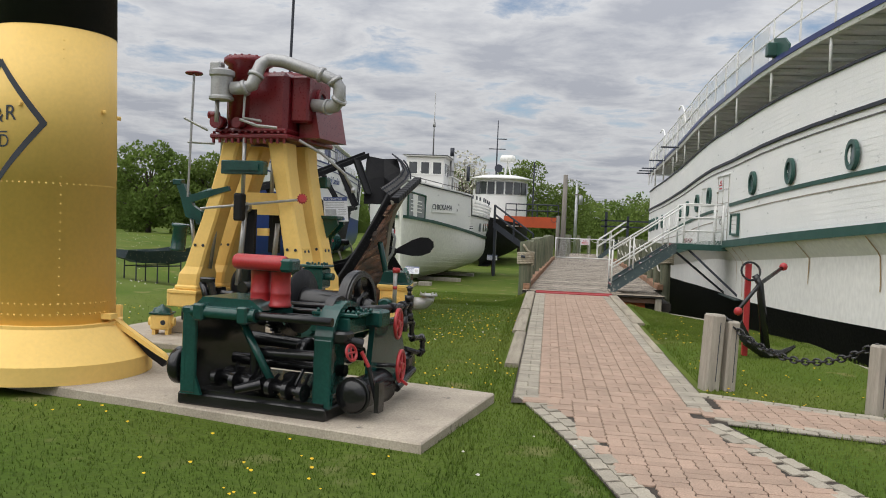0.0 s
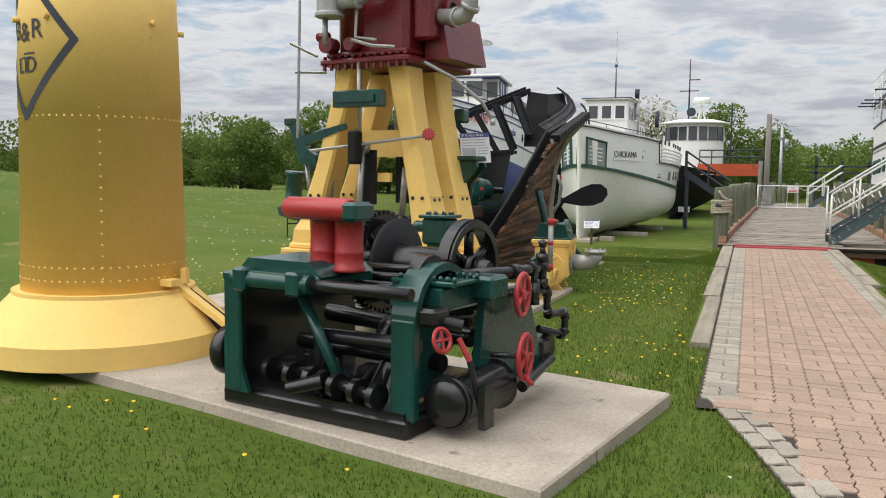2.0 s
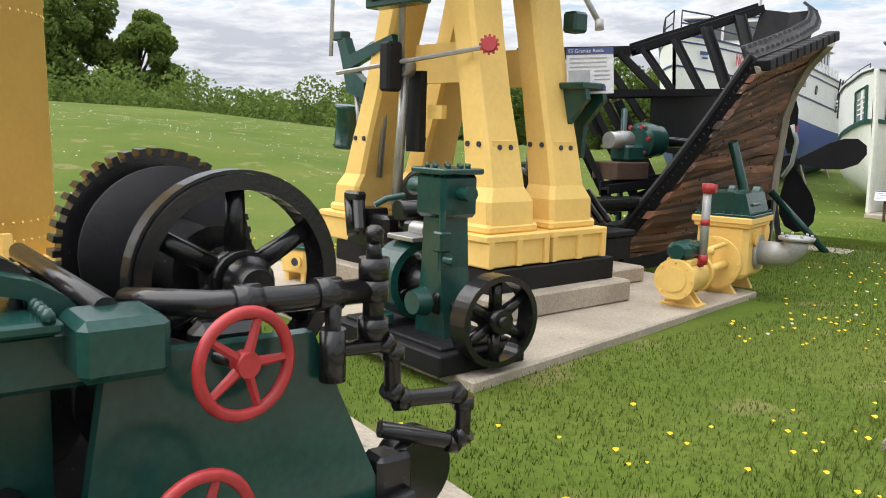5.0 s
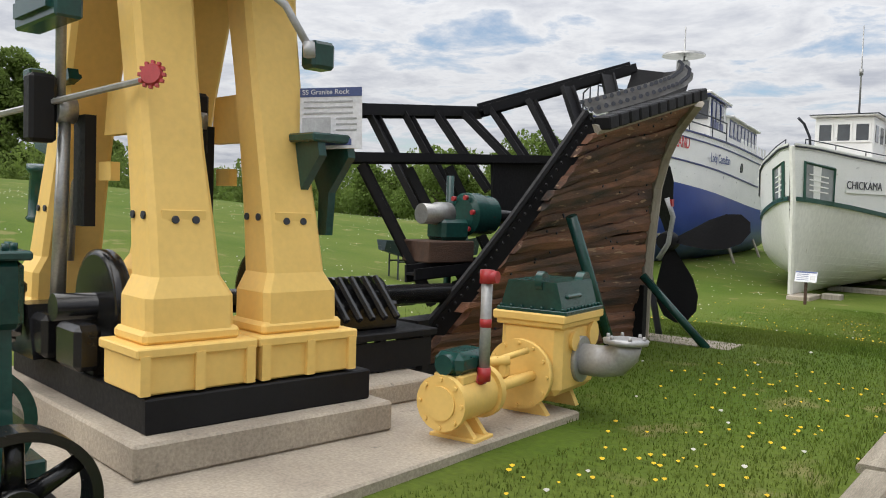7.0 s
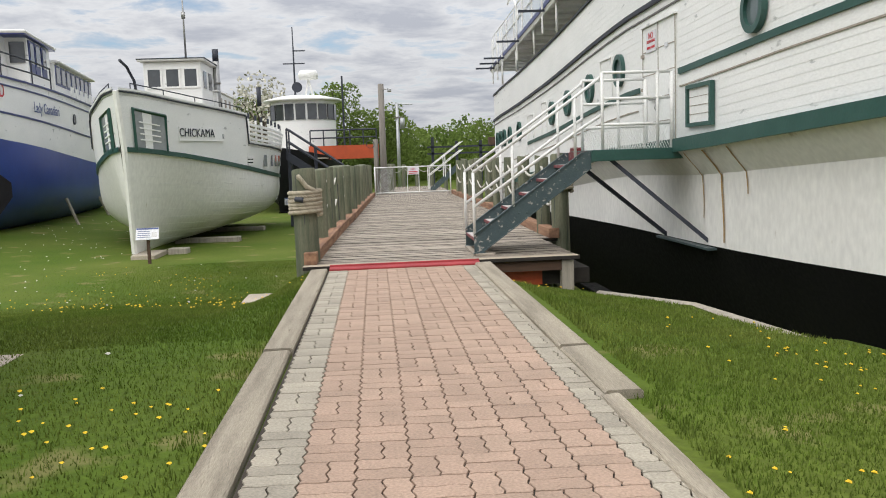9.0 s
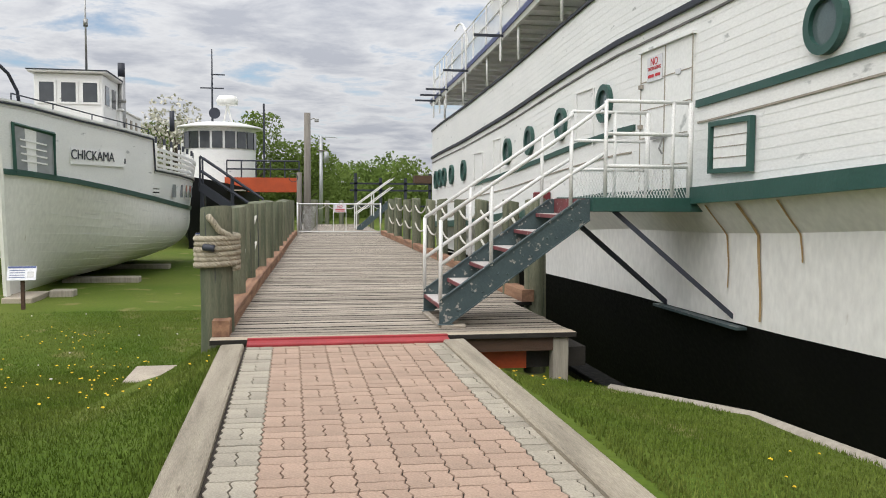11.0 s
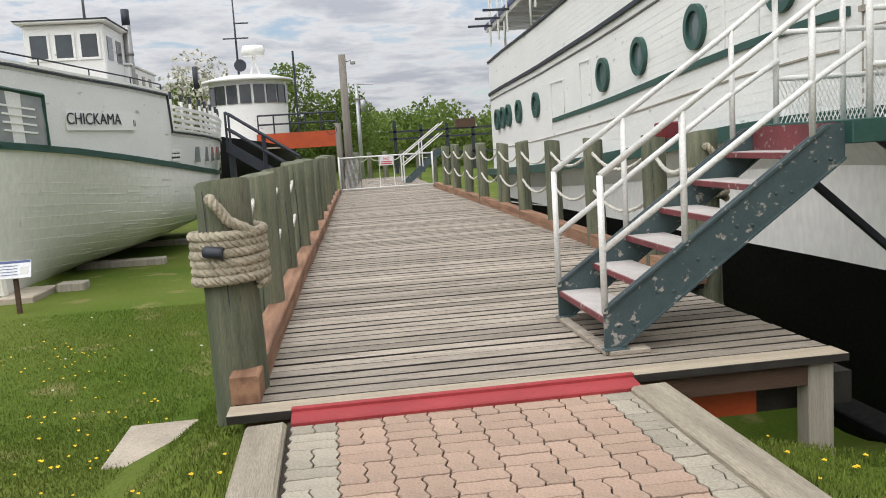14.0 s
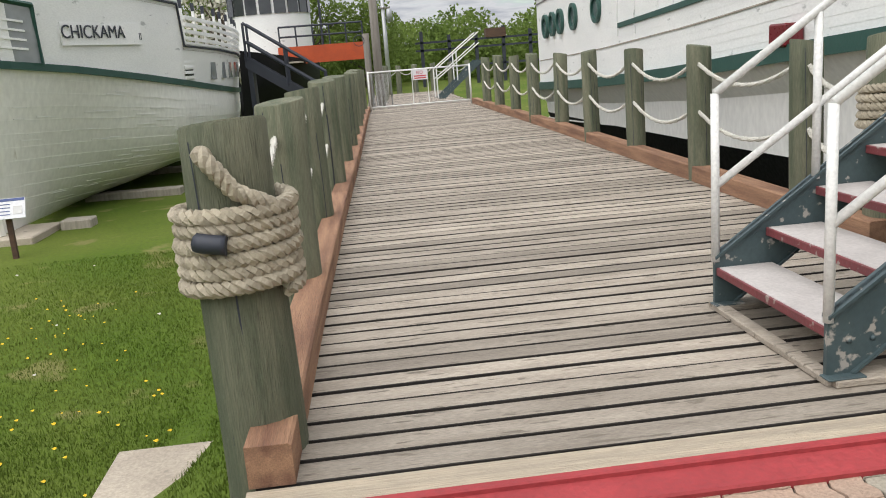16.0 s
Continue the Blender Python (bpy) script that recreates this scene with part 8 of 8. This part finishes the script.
def on_slab(x, y):
    for c, ux, hw, hd in SLABS:
        dx, dy = x - c[0], y - c[1]
        a, b = dx * math.cos(ux) + dy * math.sin(ux), -dx * math.sin(ux) + dy * math.cos(ux)
        if abs(a) < hw and abs(b) < hd:
            return True
    return (x + 4.66) ** 2 + (y + 13.56) ** 2 < 1.0


def grass_blades(n, seed):
    rnd = random.Random(seed)
    vs, fs = [], []
    while len(fs) < n:
        f = rnd.random()
        if f < 0.62:
            x, y = rnd.gauss(0.3, 3.0), rnd.uniform(-20.5, 3.0)
        elif f < 0.90:
            x, y = rnd.gauss(-2.0, 1.6), rnd.uniform(-4, 9.0)
        else:
            x, y = rnd.gauss(3.0, 0.8), rnd.uniform(-8, 0.0)
        if not -8 < x < edge_of_pit(y) - 0.15 or in_paving(x, y, 0.0) or on_slab(x, y) or (y > -0.2 and x > left_edge(y) - 0.06) or math.hypot(x - 0.3, y + 21.3) < 1.6:
            continue
        z = ground_z(x, y) + 0.025 * noise.noise((x * 0.5, y * 0.5, 0))
        h, w, a = rnd.uniform(0.010, 0.034), rnd.uniform(0.003, 0.006), rnd.uniform(0, 6.28)
        if in_paving(x, y, 0.14) or (abs(x + 0.3) < 0.1 and y < 0):
            h *= 1.7
        lx, ly = rnd.uniform(-0.5, 0.5) * h, rnd.uniform(-0.5, 0.5) * h
        k = len(vs)
        vs += [(x - w * math.cos(a), y - w * math.sin(a), z - 0.005), (x + w * math.cos(a), y + w * math.sin(a), z - 0.005), (x + lx, y + ly, z + h)]
        fs.append((k, k + 1, k + 2))
    me = bpy.data.meshes.new("grass")
    me.from_pydata(vs, [], fs)
    me.materials.append(BLADE)
    tagged(new("grass", me), "short uneven blades of lawn grass", "grass", kind="stuff")


grass_blades(360000, 5)


def flowers(name, n, seed, mat, label, r0, stem):
    rnd = random.Random(seed)
    vs, fs = [], []
    spots = [(rnd.uniform(-7, 4.4), rnd.uniform(-20, 8)) for _ in range(42)] + [(rnd.uniform(-1.8, -0.4), rnd.uniform(-9.5, -5)) for _ in range(6)]
    done = 0
    while done < n:
        c = rnd.choice(spots)
        x, y = rnd.gauss(c[0], 0.5), rnd.gauss(c[1], 0.55)
        if not -30 < x < edge_of_pit(y) - 0.2 or in_paving(x, y) or on_slab(x, y) or (y > -0.2 and x > -0.5) or math.hypot(x - 0.3, y + 21.3) < 1.4:
            continue
        z, r = ground_z(x, y) + stem * rnd.uniform(0.6, 1.4), r0 * rnd.uniform(0.6, 1.15)
        k = len(vs)
        vs += [(x + r * math.cos(j * math.pi / 3), y + r * math.sin(j * math.pi / 3), z + 0.3 * r * math.sin(j * 2.2)) for j in range(6)] + [(x, y, z + 0.55 * r), (x, y, z - 0.5 * r)]
        fs += [(k + j, k + (j + 1) % 6, k + 6) for j in range(6)] + [(k + (j + 1) % 6, k + j, k + 7) for j in range(6)]
        done += 1
    me = bpy.data.meshes.new(name)
    me.from_pydata(vs, [], fs)
    me.materials.append(mat)
    tagged(new(name, me), label, "flower", kind="stuff")


flowers("dandelions", 680, 6, DANDELION, "yellow dandelion heads scattered over the lawn", 0.0145, 0.035)
flowers("seed_heads", 70, 9, WHITEROPE, "white dandelion seed heads in the lawn", 0.018, 0.07)
rnd = random.Random(12)
vs, fs = [], []
for _ in range(1100):
    x, y = rnd.uniform(-34, -6), rnd.uniform(-16, 24)
    if on_slab(x, y):
        continue
    z, r, k = ground_z(x, y) + 0.04, 0.022, len(vs)
    vs += [(x - r, y, z), (x, y - r, z), (x + r, y, z), (x, y + r, z), (x, y, z + r)]
    fs += [(k, k + 1, k + 4), (k + 1, k + 2, k + 4), (k + 2, k + 3, k + 4), (k + 3, k, k + 4)]
me = bpy.data.meshes.new("dandelions")
me.from_pydata(vs, [], fs)
me.materials.append(WHITEROPE)
tagged(new("seed_heads", me), "pale dandelion heads dotted over the far lawn", "flower", kind="stuff")

# ---------------------------------------------------------------- boards of the deck
deck = thing("boardwalk_deck", "weathered grey plank boardwalk deck", "boardwalk", kind="structure")
rnd = random.Random(2)
y, k = 0.02, 0
while y < 33.5:
    w0 = 0.19 if k == 0 else rnd.uniform(0.131, 0.144)
    x0 = left_edge(y) - (0.14 if k else 0.16)
    x1 = 3.19 + rnd.uniform(-0.012, 0.012) if y < 2.4 else right_edge(y) + 0.16
    z = 0.045 + rnd.uniform(-0.003, 0.003)
    bm = bmesh.new()
    n = 6 if y < 8 else 2
    rows = []
    for x in np.linspace(x0, x1, n):
        j = 0.003 * math.sin(3 * x + k)
        rows.append([(x, y, z - 0.045), (x, y + j, z - 0.003), (x, y + 0.003 + j, z), (x, y + w0 - 0.003, z + j * 0.5), (x, y + w0, z - 0.003), (x, y + w0, z - 0.045)])
    vs_ = grid_mesh(bm, rows, smooth=False, flip=True)
    bm.faces.new(vs_[0])
    bm.faces.new(vs_[-1][::-1])
    off = Vector((rnd.uniform(-9, 9), y, rnd.uniform(-3, 3)))
    bmesh.ops.translate(bm, verts=bm.verts, vec=-off)
    ob = part("plank", bm, PLANK if k else NEWPLANK, deck, "pale new front plank" if k == 0 else "", m=Matrix.Translation(off))
    # Side faces of each board carry the painted gap shade.
    ob.data.materials.append(GAPSHADE)
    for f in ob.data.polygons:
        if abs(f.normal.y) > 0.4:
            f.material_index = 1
    y += w0 + rnd.uniform(0.016, 0.028)
    k += 1

# ---------------------------------------------------------------- block paving
path = thing("brick_path", "pink wavy-edged paving blocks with grey border", "paving", kind="structure")
bed = bmesh.new()


def bed_strip(rows):
    grid_mesh(bed, rows, smooth=False)


bed_strip([[(-0.02, y, -0.012), (1.92, y, -0.012)] for y in (0.0, -6, -13.4)])
bed_strip([[(float(np.interp(y, (-24, -16, -14.7, -13.1), (2.2, 0.76, 0.47, 0.05))), y, -0.0125), (float(np.interp(y, (-24, -15.64, -14.76, -13.74, -12.2), (4.2, 2.42, 2.16, 1.9, 1.8))), y, -0.0125)] for y in (-13.0, -13.74, -14.7, -15.64, -16, -20, -24)])
bed_strip([[(x, float(np.interp(x, (1.8, 3.1, 9), (-13.72, -14.08, -16.2))), -0.013), (x, float(np.interp(x, (1.68, 3.5, 9), (-12.25, -13.0, -15.2))), -0.013)] for x in (1.8, 3.1, 3.5, 6, 9)])
bmesh.ops.recalc_face_normals(bed, faces=bed.faces)
part("sand_bed", bed, SAND, path)
U = 1.9 / 8


def paver_outline(long_along_y):
    """A block of one by one half units: toothed edges across the path's columns, shallow waves along them."""
    w0, h0, g, n = (U / 2, U, 0.004, U / 8) if long_along_y else (U, U / 2, 0.004, U / 8)
    wave, tooth = (0.0, 0.0045, 0.0, -0.0045), (0.0, 0.0095, 0.0, -0.0095)
    nx, ny = round(w0 / n), round(h0 / n)
    low = [(-w0 / 2 + k * n, -h0 / 2 + wave[k % 4]) for k in range(nx)]
    right = [(w0 / 2 + tooth[k % 4], -h0 / 2 + k * n) for k in range(ny)]
    top = [(w0 / 2 - k * n, h0 / 2 + wave[(nx - k) % 4]) for k in range(nx)]
    left = [(-w0 / 2 + tooth[(ny - k) % 4], h0 / 2 - k * n) for k in range(ny)]
    return [(x * (1 - 2 * g / w0), y * (1 - 2 * g / h0)) for x, y in low + right + top + left]


def paver_verts(long_along_y):
    o = paver_outline(long_along_y)
    n = len(o)
    v = [(x * 0.985, y * 0.985, 0.0) for x, y in o] + [(x, y, -0.003) for x, y in o] + [(x, y, -0.018) for x, y in o]
    f = [tuple(range(n))] + [(j + n, (j + 1) % n + n, (j + 1) % n, j) for j in range(n)] + [(j + 2 * n, (j + 1) % n + 2 * n, (j + 1) % n + n, j + n) for j in range(n)]
    return v, f


PM = {}
for ly in (False, True):
    for mt_ in (PAVER, GREYPAVER):
        v, f = paver_verts(ly)
        me = bpy.data.meshes.new("paver")
        me.from_pydata(v, [], f)
        me.materials.append(mt_)
        PM[ly, mt_.name] = me


def blocks(ox, oy, cols, y_from, y_to):
    """Pairs of blocks, turned by turns, in columns; gives place, turn and material."""
    for c in range(cols):
        x = ox + (c + 0.5) * U
        mt_ = GREYPAVER if c in (0, cols - 1) else PAVER
        y = y_from - (U if c % 2 else 0)
        while y > y_to:
            for s in (-1, 1):
                yield x + s * U / 4, y - U / 2, True, mt_
                yield x, y - U - U / 2 + s * U / 4, False, mt_
            y -= 2 * U


rnd = random.Random(17)
vsP, fsP, vsG, fsG = [], [], [], []
count = 0


def lay(x, y, ly, mt_, as_part):
    global count
    z = rnd.uniform(-0.002, 0.002)
    if as_part:
        ob = new("paver", PM[ly, mt_.name])
        ob.parent = path
        ob.matrix_basis = pose(x + rnd.uniform(-0.001, 0.001), y + rnd.uniform(-0.001, 0.001), z, rnd.uniform(-0.5, 0.5), rnd.uniform(-0.5, 0.5), rnd.uniform(-0.8, 0.8))
        count += 1
        return
    v, f = paver_verts(ly)
    vs_, fs_ = (vsP, fsP) if mt_ is PAVER else (vsG, fsG)
    k = len(vs_)
    vs_.extend((x + a, y + b, z + c) for a, b, c in v)
    fs_.extend(tuple(i + k for i in q_) for q_ in f)


for x, y, ly, mt_ in blocks(0.0, -0.06, 8, 0.0 + 2 * U, -13.15):
    if y > -0.03 or y < -13.2:
        continue
    lay(x, y, ly, mt_, -5.3 < y and count < 300)
for x, y, ly, mt_ in blocks(-3.0, -13.15, 54, -12.2, -23.8):
    if in_paving(x, y, -0.215) and not (-0.25 < x < 1.95 and y > -13.2):
        lay(x, y, ly, PAVER, False)


def border(pts, side, skip_last=0):
    """Two rows of grey blocks along an edge, given as points; side says on which hand the paving lies."""
    for (xa, ya), (xb, yb) in zip(pts, pts[1:]):
        ln = math.hypot(xb - xa, yb - ya)
        ux, uy = (xb - xa) / ln, (yb - ya) / ln
        n = max(1, int(ln / U))
        for row in range(2):
            for k in range(n + (row > 0)):
                s_ = (k + (0.5 if row == 0 else 0.0)) * ln / n
                d = side * (U / 4 + row * U / 2 + 0.01)
                x, y = xa + ux * s_ - uy * d, ya + uy * s_ + ux * d
                z = rnd.uniform(-0.003, 0.001)
                v, f = paver_verts(False)
                k0 = len(vsG)
                vsG.extend((x + ux * a - uy * b, y + uy * a + ux * b, z + c) for a, b, c in v)
                fsG.extend(tuple(i + k0 for i in q_) for q_ in f)


border([(0.02, -13.1), (0.47, -14.7), (0.76, -16), (2.2, -24)], 1)
border([(1.86, -13.74), (2.16, -14.76), (2.42, -15.64), (4.2, -24)], -1)
border([(1.9, -13.74), (3.1, -14.08), (9, -16.2)], 1)
border([(1.92, -12.33), (3.5, -13.0), (9, -15.2)], -1)
for vs_, fs_, mt_ in ((vsP, fsP, PAVER), (vsG, fsG, GREYPAVER)):
    me = bpy.data.meshes.new("pavers")
    me.from_pydata(vs_, [], fs_)
    me.materials.append(mt_)
    ob = new("pavers", me)
    ob.parent = path
    tagged(ob, kind="stuff")
